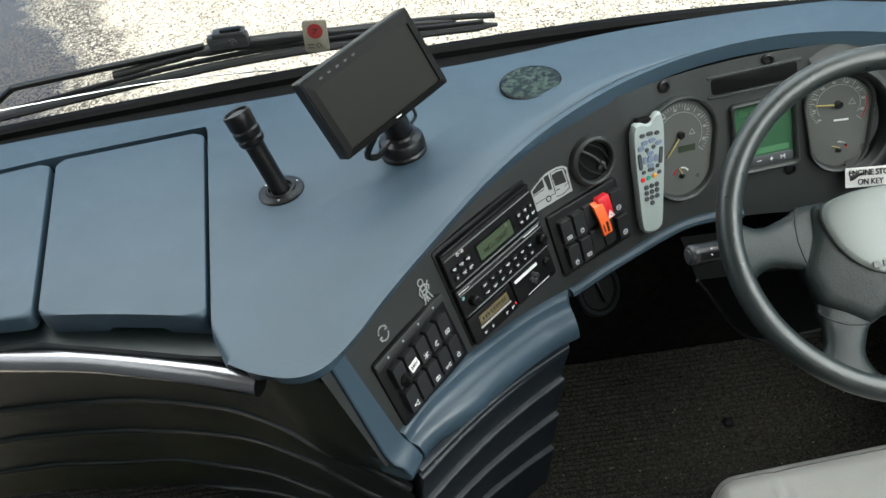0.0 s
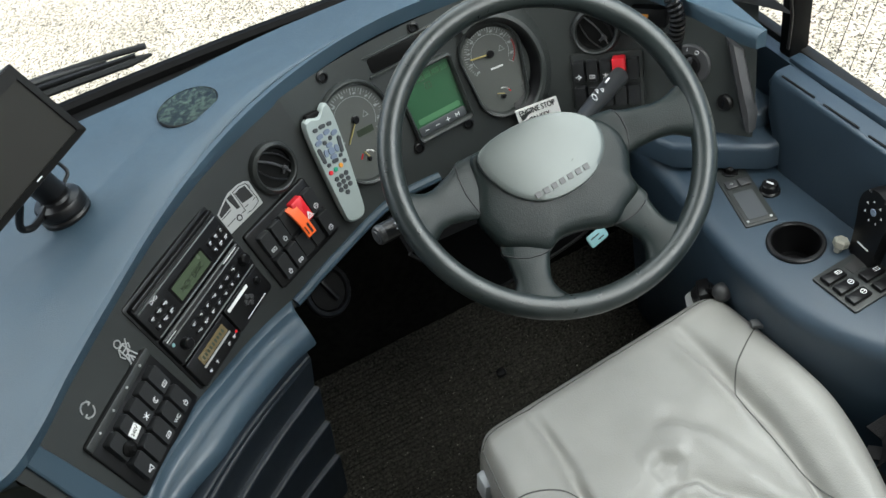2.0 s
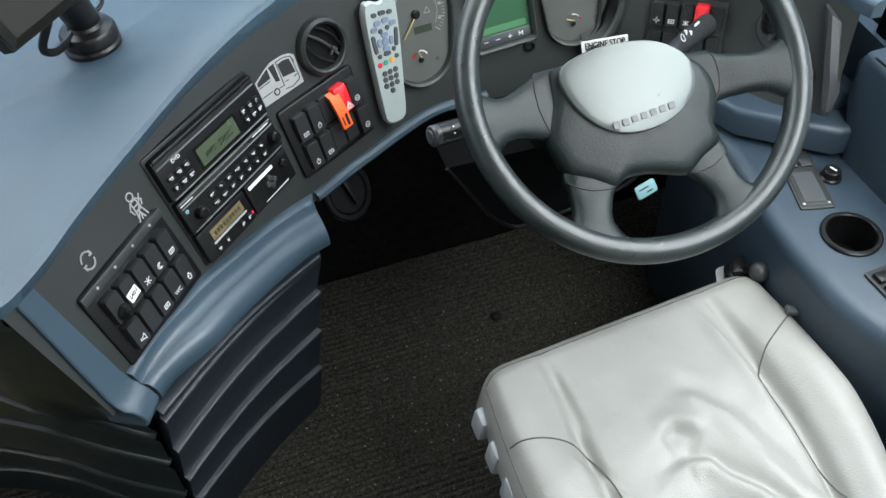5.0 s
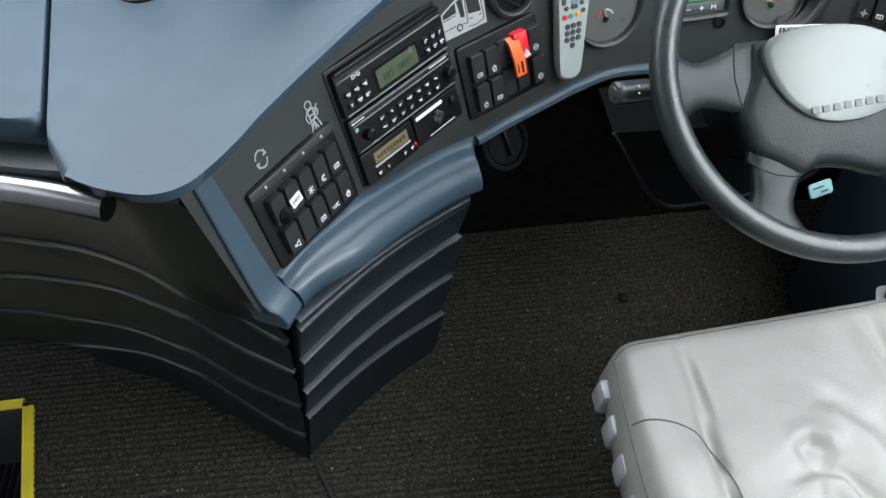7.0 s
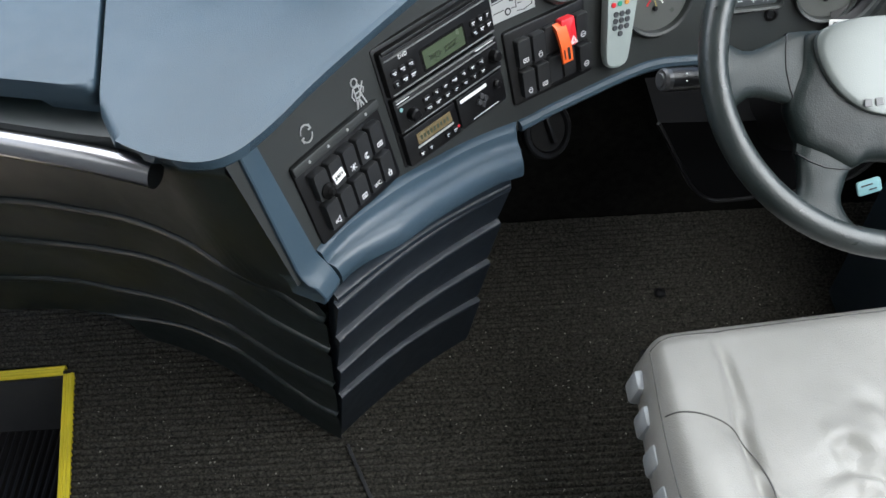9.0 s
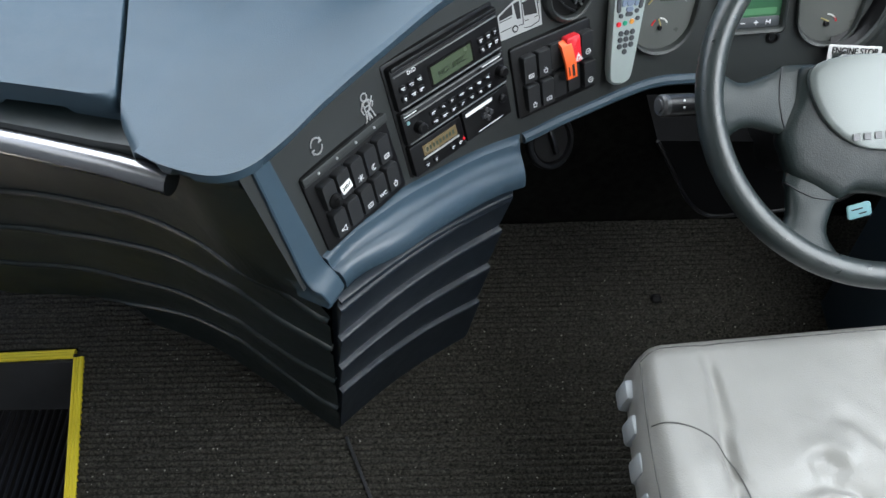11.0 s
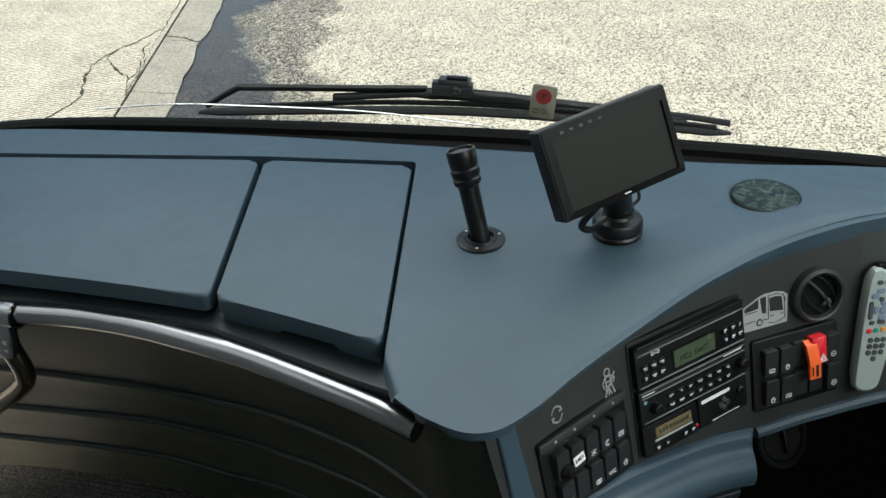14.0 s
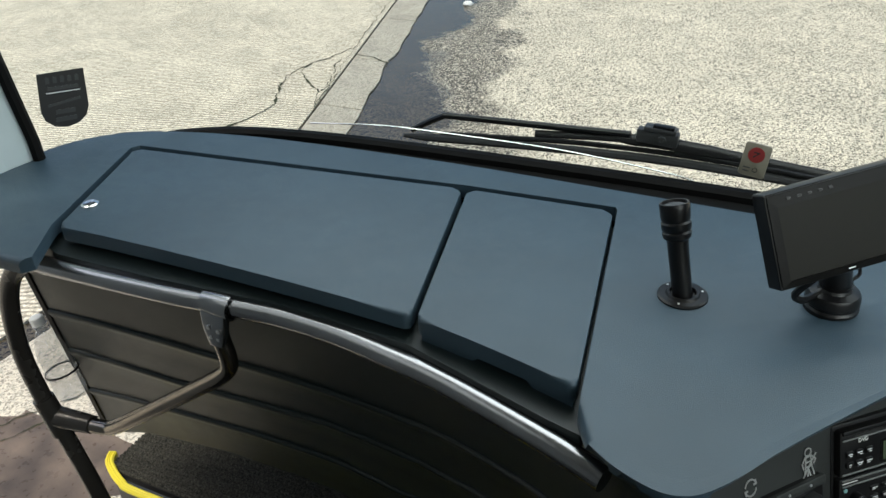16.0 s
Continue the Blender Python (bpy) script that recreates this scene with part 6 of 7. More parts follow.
part("lens", slab(rounded(0.026, 0.016, 0.005), MRC @ T(-0.004, 0.084, -0.008), 0.011, 0.003), SCREEN_BLACK, rc, "glossy black infrared window")
part("holder", slab(rounded(0.036, 0.09, 0.004), MRC @ T(0, 0.0, -0.020), 0.012, 0.003), BLACK, rc)
KM = MRC @ T(0, 0, 0.0082)


def rkey(x, y, w, h, mat, turn=0):
    part("key", slab(rounded(w * 1.22, h * 1.22, min(w, h) * 1.22 * 0.48, 4), KM @ T(x, y, 0, turn), 0.002, 0.0007, 1), mat, rc)


for x in (-0.013, 0.0, 0.013):
    rkey(x, 0.067 + (0.001 if x == 0 else 0), 0.0075 if x else 0.010, 0.0055, KEY_DARK)
for x, y in ((-0.016, 0.047), (-0.0095, 0.055), (0.004, 0.057), (0.0155, 0.051)):
    rkey(x, y, 0.010, 0.0065, KEY_BLUE, 10)
for x, y in ((-0.006, 0.043), (0.006, 0.046)):
    rkey(x, y, 0.006, 0.006, KEY_DARK)
rkey(0, 0.027, 0.010, 0.010, KEY_BLUE)
for x, y, w, h in ((0, 0.037, 0.010, 0.006), (0, 0.017, 0.010, 0.006), (-0.010, 0.027, 0.006, 0.010), (0.010, 0.027, 0.006, 0.010)):
    rkey(x, y, w, h, KEY_BLUE)
rkey(-0.0185, 0.026, 0.0055, 0.022, KEY_DARK, 6)
rkey(0.0185, 0.030, 0.0055, 0.022, KEY_DARK, -6)
for x, y, w in ((-0.013, 0.008, 0.006), (0.0, 0.010, 0.010), (0.012, 0.014, 0.006), (0.015, 0.003, 0.006)):
    rkey(x, y, w, 0.0055, KEY_DARK)
for x, mat in ((-0.015, RED), (-0.005, GREEN), (0.006, AMBER)):
    rkey(x, -0.004 + 0.15 * x + 0.002, 0.0062, 0.0062, mat)
for r in range(4):
    for x in ((-0.0095, 0.0, 0.0095) if r < 3 else (0.0,)):
        rkey(x, -0.017 - 0.0095 * r + 0.10 * x, 0.0068, 0.0068, KEY_DARK)

# left stalk with lamp switch, right stalk, column cowl
def stalk(name, path, radii, mat, label):
    th = thing(name, path[0], label, "stalk", group="column stalks")
    part("arm", tube(bmesh.new(), path, radii, n=18, flat=0.8), mat, th)
    return th


ls = stalk("indicator_stalk", [(-0.13, -0.075, 0.70), (-0.235, -0.112, 0.733), (-0.252, -0.116, 0.737), (-0.288, -0.125, 0.744)], [0.009, 0.0105, 0.0135, 0.0135], BLACK, "black indicator stalk with a ringed end")
tipd = (Vector((-0.288, -0.125, 0.744)) - Vector((-0.252, -0.116, 0.737))).normalized()
mt = turtle(Vector((-0.289, -0.1252, 0.7442)), tipd.orthogonal(), tipd.cross(tipd.orthogonal()))
part("end_button", lathe(bmesh.new(), [(0.0128, -0.006), (0.0135, 0.0), (0.0118, 0.0035), (0.0085, 0.004), (0.0075, 0.0055), (0, 0.006)], mt, 28), DARK, ls, "grey end button")
bm = bmesh.new()
for k in range(3):
    for r_ in range(2):
        bmesh.ops.create_icosphere(bm, subdivisions=1, radius=0.0014, matrix=Matrix.Translation(Vector((-0.264 + 0.016 * k, -0.126 + 0.004 * k, 0.752 - 0.002 * k)) + Vector((0, -0.005 * r_, -0.006 * r_))))
part("marks", bm, PRINT, ls)
rs = stalk("wiper_stalk", [(0.03, -0.085, 0.735), (0.075, -0.055, 0.728), (0.125, -0.018, 0.715), (0.150, 0.0, 0.708), (0.153, 0.002, 0.707)], [0.010, 0.0125, 0.0140, 0.0145, 0.0138], ROCKER, "dark grey wiper stalk with white signs")
MS = turtle(Vector((0.085, -0.050, 0.740)), Vector((0.045, 0.037, -0.013)), Vector((-0.3, 0.5, 0.6)))
part("signs", join(strokes([[(-0.004, -0.003), (0.002, 0.0), (-0.004, 0.003), (-0.004, -0.003)]], MS @ T(0.0, 0.003, 0.0012), 0.0010), strokes([[(-0.003, -0.003), (0.003, 0.0), (-0.003, 0.003), (-0.003, -0.003)]], MS @ T(0.011, -0.002, 0.0012), 0.0010), strokes([arc(0, 0, 0.005, 0, 360, 10)], MS @ T(-0.018, 0, 0.0012), 0.0010), plate(0.018, 0.0025, MS @ T(0.038, 0.001, 0.0012))), PRINT, rs)
# key ring tag below the hub
tg = thing("key_tag", (0.025, -0.105, 0.50), "pale blue plastic key tag hanging under the wheel", "key tag")
MT = turtle((0.027, -0.105, 0.524), (0.95, 0.25, 0.05), (-0.1, 0.6, 0.75))
part("tag", slab(rounded(0.036, 0.020, 0.004), MT, 0.003, 0.001), TAG_BLUE, tg)
part("writing", join(plate(0.018, 0.002, MT @ T(-0.004, 0.003, 0.003)), plate(0.012, 0.002, MT @ T(0.004, -0.004, 0.003))), INK, tg)

# badge on the hub pad: seven plain raised blocks
bm = bmesh.new()
for k in range(7):
    x = -0.041 + 0.0118 * k
    box(bm, (0.0080, 0.0078, 0.0012), WM @ T(x, -0.0478 + 0.0010 * k, 0.0020, 2), 0.0004, 1)
part("badge", bm, DARK, hubpad, "dark raised badge blocks")
# dashboard right end: shelf, end trim
part("end_shelf", prism(bmesh.new(), [(0.19, 0.03), (0.215, -0.035), (0.325, -0.128), (0.385, -0.135), (0.385, -0.03), (0.28, 0.06)], 0.512, 0.558, bevel=0.010, seg=3), VINYL_SIDE, dash, sharp=50)
part("end_shelf", prism(bmesh.new(), [(0.262, -0.012), (0.335, -0.080), (0.385, -0.090), (0.385, 0.0), (0.31, 0.04)], 0.554, 0.588, bevel=0.010, seg=3), VINYL_SIDE, dash, sharp=50)
bm = bmesh.new()
loft(bm, [[face(s, z, o) for s, z, o in ((1.344 + 0.060 * t, 0.715 - 0.126 * t, -0.004), (1.345 + 0.060 * t, 0.715 - 0.126 * t, 0.008), (1.352 + 0.058 * t, 0.713 - 0.124 * t, 0.012), (1.362 + 0.060 * t, 0.708 - 0.120 * t, 0.012), (1.374 + 0.054 * t, 0.702 - 0.112 * t, 0.004), (1.374 + 0.054 * t, 0.702 - 0.112 * t, -0.004))] for t in (0, 0.25, 0.5, 0.75, 1.0)], caps=True)
part("end_trim", bm, DARK, dash)

part("end_filler", boxm((0.020, 0.24, 0.13), pose(0.396, -0.010, 0.606, 3), 0.005), VINYL_SIDE, dash)

# coiled lead and its bracket, thin wire
def coil(path, r, pitch, wire, n=10):
    pts = [Vector(p) for p in path]
    L = [0.0]
    for a, b in zip(pts, pts[1:]):
        L.append(L[-1] + (b - a).length)
    turns = L[-1] / pitch
    out = []
    steps = int(turns * n)
    side = None
    for k in range(steps + 1):
        d = L[-1] * k / steps
        i = max(j for j in range(len(L) - 1) if L[j] <= d + 1e-9)
        f = (d - L[i]) / (L[i + 1] - L[i])
        p = pts[i].lerp(pts[i + 1], f)
        t = (pts[i + 1] - pts[i]).normalized()
        if side is None:
            side = t.orthogonal().normalized()
        side = (side - t * side.dot(t)).normalized()
        up = t.cross(side)
        a = 2 * math.pi * k / n
        out.append(p + side * r * math.cos(a) + up * r * math.sin(a))
    return tube(bmesh.new(), out, wire, n=6)


solo("coiled_cable", coil(spline([(0.215, -0.02, 0.86), (0.222, -0.045, 0.80), (0.222, -0.035, 0.74), (0.245, -0.015, 0.685)], 8), 0.0085, 0.0075, 0.0032), BLACK, "black coiled microphone lead hanging over the dashboard", "cable")
solo("thin_cable", tube(bmesh.new(), spline([(0.205, 0.06, 0.79), (0.235, -0.02, 0.845), (0.285, -0.06, 0.862), (0.335, -0.115, 0.85), (0.340, -0.135, 0.80), (0.335, -0.14, 0.74)], 8), 0.0022, n=8), BLACK, "thin black wire arching to the window", "cable")
bxm = face_frame(1.225, 0.735, 0.012)
hb = solo("small_radio", slab(rounded(0.060, 0.030, 0.004), bxm, 0.022, 0.003), BLACK, "small black box with amber marks on the dashboard", "radio")
part("marks", plate(0.022, 0.005, bxm @ T(-0.008, 0.004, 0.022)), AMBER, hb)

# ---- things on the dashboard top ----
def disc_item():
    th = thing("round_mat", (-0.446, 0.224, DASH_Z), "round dark green speckled reflective disc on the dashboard", "disc")
    m = pose(-0.446, 0.226, DASH_Z)
    part("rim", lathe(bmesh.new(), [(0.046, 0.0005), (0.0485, 0.0005), (0.0485, 0.0045), (0.046, 0.0055)], m, 48), SCREEN_BLACK, th)
    part("face", lathe(bmesh.new(), [(0.047, 0.0005), (0.0465, 0.005), (0, 0.0062)], m, 48), DISC_GREEN, th)


disc_item()

mic = thing("microphone", (-0.829, 0.058, DASH_Z), "black gooseneck microphone in a round flange", "microphone")
b0, b1 = Vector((-0.829, 0.058, DASH_Z)), Vector((-0.858, 0.082, 0.948))
ax = (b1 - b0).normalized()
mm = turtle(b0, ax.orthogonal(), ax.cross(ax.orthogonal()))
part("flange", lathe(bmesh.new(), [(0, 0.0), (0.0335, 0.0), (0.0335, 0.0025), (0.031, 0.0042), (0.023, 0.0045), (0.021, 0.0072), (0.018, 0.0072), (0.017, 0.002), (0, 0.002)], pose(b0.x, b0.y, b0.z), 40), BLACK, mic)
Lm = (b1 - b0).length
part("neck", lathe(bmesh.new(), [(0, 0), (0.0135, 0), (0.0140, Lm * 0.55), (0.0145, Lm * 0.62), (0, Lm * 0.62)], mm, 28), BLACK, mic)
part("head", lathe(bmesh.new(), [(0.0145, Lm * 0.60), (0.0185, Lm * 0.63), (0.0195, Lm * 0.68), (0.0178, Lm * 0.70), (0.0195, Lm * 0.72), (0.0200, Lm * 0.78), (0.0180, Lm * 0.80), (0.0195, Lm * 0.83), (0.0200, Lm * 0.96), (0.0192, Lm * 0.985), (0.0168, Lm * 0.985), (0.0160, Lm * 0.95), (0, Lm * 0.95)], mm, 32), BLACK, mic)
part("grille", lathe(bmesh.new(), [(0.0160, Lm * 0.952), (0.010, Lm * 0.968), (0, Lm * 0.975)], mm, 24), DARK, mic, "dark metal mesh")
for a in (30, 150, 270):
    part("screw", lathe(bmesh.new(), [(0.0018, 0), (0.0018, 0.0008), (0, 0.001)], pose(b0.x + 0.027 * math.cos(radians(a)), b0.y + 0.027 * math.sin(radians(a)), b0.z + 0.0043), 10), SILVER, mic)

BEZEL = material("monitor_bezel", (0.0045, 0.0045, 0.0043), 0.42, grain=0.05, mottle=0.1, spec=0.12)
PANEL_GLASS = material("monitor_panel", (0.0115, 0.0110, 0.0088), 0.40, mottle=0.05, spec=0.08)
mon = thing("monitor", (-0.648, 0.103, DASH_Z), "black flat monitor on a round suction stand", "monitor")
MM = turtle((-0.662, 0.078, 0.955), (0.138, 0.118, 0.018), (-0.031, 0.033, 0.100))
bm = bmesh.new()
prism(bm, rounded(0.188, 0.118, 0.003), -0.016, 0.010, 0.002, 2, MM)
part("case", bm, BLACK, mon)
outer_, inner_ = rounded(0.184, 0.114, 0.003), [(x, y - 0.004) for x, y in rounded(0.164, 0.090, 0.002)]
part("bezel", loft(bmesh.new(), [[MM @ Vector((x, y, z)) for x, y in pts] for pts, z in ((outer_, 0.0085), (outer_, 0.0125), (inner_, 0.0150), (inner_, 0.0105))], close_u=True), BEZEL, mon)
part("screen", slab(rounded(0.165, 0.091, 0.001), MM @ T(0, -0.004, 0.0112), 0.0008), PANEL_GLASS, mon, "unlit dark screen")
for k in range(5):
    part("button", boxm((0.006, 0.0035, 0.002), MM @ T(-0.066 + 0.014 * k, 0.0488, 0.0135), 0.0006, 1), BLACK, mon)
part("badge_bar", plate(0.010, 0.002, MM @ T(0.0, -0.0530, 0.0134)), KEY_PRINT, mon)
part("base", lathe(bmesh.new(), [(0, 0), (0.034, 0), (0.0345, 0.006), (0.0325, 0.009), (0.0325, 0.011), (0.034, 0.013), (0.0335, 0.023), (0.031, 0.027), (0.0215, 0.030), (0.0195, 0.034), (0.021, 0.040), (0, 0.041)], pose(-0.648, 0.103, DASH_Z), 40), BLACK, mon)
part("arm", tube(bmesh.new(), [(-0.648, 0.103, DASH_Z + 0.038), (-0.653, 0.098, 0.885), MM @ Vector((0.0, -0.03, -0.014))], [0.0195, 0.0205, 0.0225], n=20), BLACK, mon)
part("cable", tube(bmesh.new(), spline([MM @ Vector((-0.035, -0.058, -0.006)), (-0.692, 0.052, 0.862), (-0.684, 0.062, 0.848), (-0.670, 0.082, 0.846), (-0.66, 0.095, 0.85)], 6), 0.005, n=8), BLACK, mon)
part("cable", tube(bmesh.new(), spline([MM @ Vector((0.030, -0.055, -0.010)), (-0.628, 0.135, 0.880), (-0.622, 0.130, 0.862), (-0.632, 0.118, 0.855)], 6), 0.0026, n=8), BLACK, mon)

# lock in the long lid
lkm = pose(-1.815, -0.042, DASH_Z + 0.0015)
lc = thing("lid_lock", (-1.815, -0.042, DASH_Z), "round chrome lock in the lid", "lock")
part("collar", lathe(bmesh.new(), [(0.015, 0), (0.015, 0.003), (0.012, 0.005), (0.009, 0.004), (0, 0.004)], lkm, 28), CHROME, lc)
part("key_slot", plate(0.0025, 0.010, lkm @ T(0, 0, 0.0041, 35)), INK, lc)

# ---- rail and tubes by the entrance ----
rail = thing("grab_rail", (-1.4, -0.1, 0.74), "curved satin aluminium grab rail along the front panel", "grab rail")
rp = spline([(-0.846, -0.240, 0.754), (-0.885, -0.227, 0.7575), (-0.932, -0.211, 0.7595), (-1.072, -0.167, 0.760), (-1.167, -0.146, 0.760), (-1.266, -0.129, 0.760), (-1.368, -0.123, 0.760), (-1.476, -0.131, 0.760), (-1.57, -0.139, 0.760), (-1.681, -0.145, 0.760), (-1.840, -0.151, 0.760)], 8)
part("tube", tube(bmesh.new(), rp, 0.0165, n=24), ALU, rail)
part("tube", tube(bmesh.new(), spline([(-1.840, -0.151, 0.760), (-1.88, -0.153, 0.752), (-1.925, -0.158, 0.708), (-1.955, -0.160, 0.632), (-1.968, -0.160, 0.53), (-1.952, -0.16, 0.425), (-1.925, -0.16, 0.335), (-1.890, -0.16, 0.19), (-1.82, -0.16, -0.2)], 8), 0.0165, n=24), GUNMETAL, rail, "dark coated entrance post")
part("tube", tube(bmesh.new(), spline([(-1.478, -0.138, 0.735), (-1.482, -0.140, 0.705), (-1.476, -0.140, 0.660), (-1.490, -0.140, 0.628), (-1.56, -0.14, 0.573), (-1.72, -0.14, 0.457), (-1.80, -0.14, 0.400), (-1.835, -0.142, 0.388), (-1.93, -0.155, 0.386)], 7), 0.0145, n=20), BRONZE, rail, "bronze-sheened bent strut")
mj = turtle((-1.50, -0.107, 0.755), (1, 0.05, 0), (0, 0, 1))
cl = part("clamp", join(lathe(bmesh.new(), [(0.0172, -0.026), (0.0210, -0.026), (0.0215, -0.022), (0.0215, 0.022), (0.0210, 0.026), (0.0172, 0.026)], turtle((-1.476, -0.131, 0.760), (0, 0, 1), (0.05, 1, 0)), 28), slab([(-0.024, 0.020), (0.024, 0.020), (0.022, -0.012), (0.012, -0.040), (-0.012, -0.040), (-0.022, -0.012)], turtle((-1.478, -0.146, 0.735), (1, 0, 0), (0, 0.1, 1)), 0.008, 0.003)), ALU, rail, "worn metal clamp")
for x, z in ((-1.487, 0.730), (-1.469, 0.726), (-1.485, 0.712), (-1.472, 0.710)):
    part("screw", lathe(bmesh.new(), [(0.004, 0), (0.004, 0.002), (0, 0.003)], Matrix.Translation((x, -0.1545, z)) @ pose(0, 0, 0, 90), 10), CHROME, cl)
part("clamp", join(tube(bmesh.new(), [(-1.955, -0.160, 0.435), (-1.932, -0.160, 0.355)], 0.0205, n=20), tube(bmesh.new(), [(-1.94, -0.157, 0.390), (-1.86, -0.144, 0.387)], [0.022, 0.018], n=18)), GUNMETAL, rail)

# water bottle behind the post
CLEAR = material("clear_plastic", (0.55, 0.58, 0.59), 0.10, grain=0.4, grain_scale=40, mottle=0.1)
CLEAR.node_tree.nodes["Principled BSDF"].inputs["Alpha"].default_value = 0.28
bt = thing("water_bottle", (-1.99, -0.02, 0.32), "clear plastic water bottle strapped behind the post", "bottle")
mbt = Matrix.Translation((-1.992, -0.075, 0.368)) @ pose(0, 0, 0, 0, -10, 0)
part("body", lathe(bmesh.new(), [(0, 0), (0.028, 0), (0.031, 0.006), (0.031, 0.03), (0.029, 0.034), (0.031, 0.038), (0.031, 0.07), (0.029, 0.074), (0.031, 0.078), (0.031, 0.11), (0.024, 0.135), (0.012, 0.155), (0.012, 0.17), (0, 0.17)], mbt, 28), CLEAR, bt)
part("cap", cyl(0.0135, 0.018, mbt @ T(0, 0, 0.168), 0.002), WHITE, bt)
part("strap", ring(0.0315, 0.034, 0.004, mbt @ T(0, 0, 0.055)), BLACK, bt)

# ---- on the windscreen and outside it ----
# card toned down to brown: its backlit shade is put into the colour
PERMIT = material("backlit_card", (0.16, 0.15, 0.115), 0.5, mottle=0.2, mottle_scale=40)
gt = thing("permit_holder", (-0.795, 0.445, 0.83), "small cream plastic permit with a red disc on the glass", "permit")
MG = turtle((-0.795, 0.448, 0.856), (1, -0.02, -0.02), (0.06, 0.10, 1))
MG = MG @ pose(0, 0, 0, 0, 0, -6)
part("card", slab(rounded(0.043, 0.058, 0.005), MG, 0.004, 0.001), PERMIT, gt)
part("red_disc", slab(arc(0, 0.010, 0.0135, 0, 360, 24)[:-1], MG @ T(0, 0, 0.004), 0.0006), DISC_RED, gt)
part("mark", join(strokes([[(-0.004, 0.006), (0.004, 0.014)], [(-0.004, 0.014), (0.004, 0.014)]], MG @ T(0, 0, 0.0046), 0.002), strokes([arc(0.004, -0.016, 0.004, 0, 360, 8)], MG @ T(0, 0, 0.004), 0.001)), INK, gt)
part("writing", join(plate(0.012, 0.002, MG @ T(-0.010, -0.014, 0.004)), plate(0.010, 0.002, MG @ T(-0.010, -0.020, 0.004))), DARK, gt)

dl = thing("window_sticker", (-2.05, 0.12, 0.89), "black shield-shaped sticker with grey lettering bars on the glass", "sticker")
MD = turtle((-2.038, 0.142, 0.921), (0.19, 0.97, -0.17), (0.03, 0.17, 1)) @ Matrix.Diagonal((0.88, 1.0, 1, 1))
sh = [(-0.056, 0.052), (0.052, 0.054), (0.056, -0.020)] + [(0.056 * math.cos(radians(-a)), -0.020 - 0.036 * math.sin(radians(a))) for a in (30, 60, 90, 120, 150)] + [(-0.056, -0.020)]
part("shield", slab(sh, MD, 0.0012), INK, dl)
part("lettering_bar", join(*[plate(0.009, 0.012, MD @ T(-0.034 + 0.017 * k, 0.038, 0.0013)) for k in range(5)]), DARK, dl)
part("lettering_bar", plate(0.072, 0.007, MD @ T(0, 0.022, 0.0013)), DARK, dl)
part("lettering_bar", plate(0.080, 0.0016, MD @ T(0, 0.014, 0.0013)), PRINT, dl)
part("lettering_bar", plate(0.078, 0.005, MD @ T(0, -0.006, 0.0013, 6)), DARK, dl)
part("number_bar", plate(0.046, 0.009, MD @ T(0, -0.024, 0.0013)), DARK, dl)
part("number_bar", plate(0.050, 0.009, MD @ T(0, -0.039, 0.0013)), DARK, dl)

wp = thing("windscreen_wiper", (-0.95, 0.55, 0.75), "black windscreen wiper parked along the glass", "wiper")
part("blade", tube(bmesh.new(), spline([(-1.505, 0.52, 0.768), (-1.20, 0.53, 0.783), (-0.95, 0.535, 0.790), (-0.70, 0.525, 0.789), (-0.475, 0.505, 0.786)], 6), [0.004] + [0.009] * 23 + [0.003], n=8, flat=0.7), BLACK_MATT, wp)
part("blade_spine", tube(bmesh.new(), spline([(-1.42, 0.53, 0.780), (-1.10, 0.54, 0.800), (-0.80, 0.535, 0.803), (-0.50, 0.51, 0.793)], 6), 0.0055, n=8), BLACK, wp)
part("arm", tube(bmesh.new(), spline([(-1.50, 0.55, 0.770), (-1.43, 0.55, 0.808), (-1.40, 0.55, 0.813), (-1.20, 0.55, 0.820), (-1.03, 0.55, 0.826)], 6), 0.007, n=10), BLACK, wp)
part("arm", tube(bmesh.new(), spline([(-1.22, 0.548, 0.802), (-1.02, 0.548, 0.818), (-0.90, 0.545, 0.817), (-0.75, 0.54, 0.808), (-0.55, 0.525, 0.797)], 6), [0.008] * 6 + [0.0125] * 8 + [0.011] * 8 + [0.007] * 3, n=10, flat=0.6), BLACK, wp)
hm = pose(-0.978, 0.545, 0.831, 0, 3, 0)
hd = part("arm_head", join(boxm((0.078, 0.020, 0.028), hm, 0.004), boxm((0.060, 0.024, 0.010), hm @ T(0.004, 0, 0.016), 0.002)), DARK, wp)
part("cap", boxm((0.040, 0.014, 0.007), hm @ T(0.010, -0.004, 0.023), 0.002), BLACK, wp)
part("bolt", lathe(bmesh.new(), [(0.008, 0), (0.008, 0.003), (0.004, 0.004), (0, 0.002)], Matrix.Translation((-0.968, 0.534, 0.830)) @ pose(0, 0, 0, 90), 16), DARK, hd)
wp2 = thing("wiper_link", (-0.60, 0.53, 0.78), "second thin black wiper blade lying behind the first", "wiper")
part("blade", tube(bmesh.new(), spline([(-0.98, 0.56, 0.812), (-0.75, 0.555, 0.806), (-0.56, 0.53, 0.803), (-0.478, 0.515, 0.80)], 6), 0.006, n=8), BLACK_MATT, wp2)
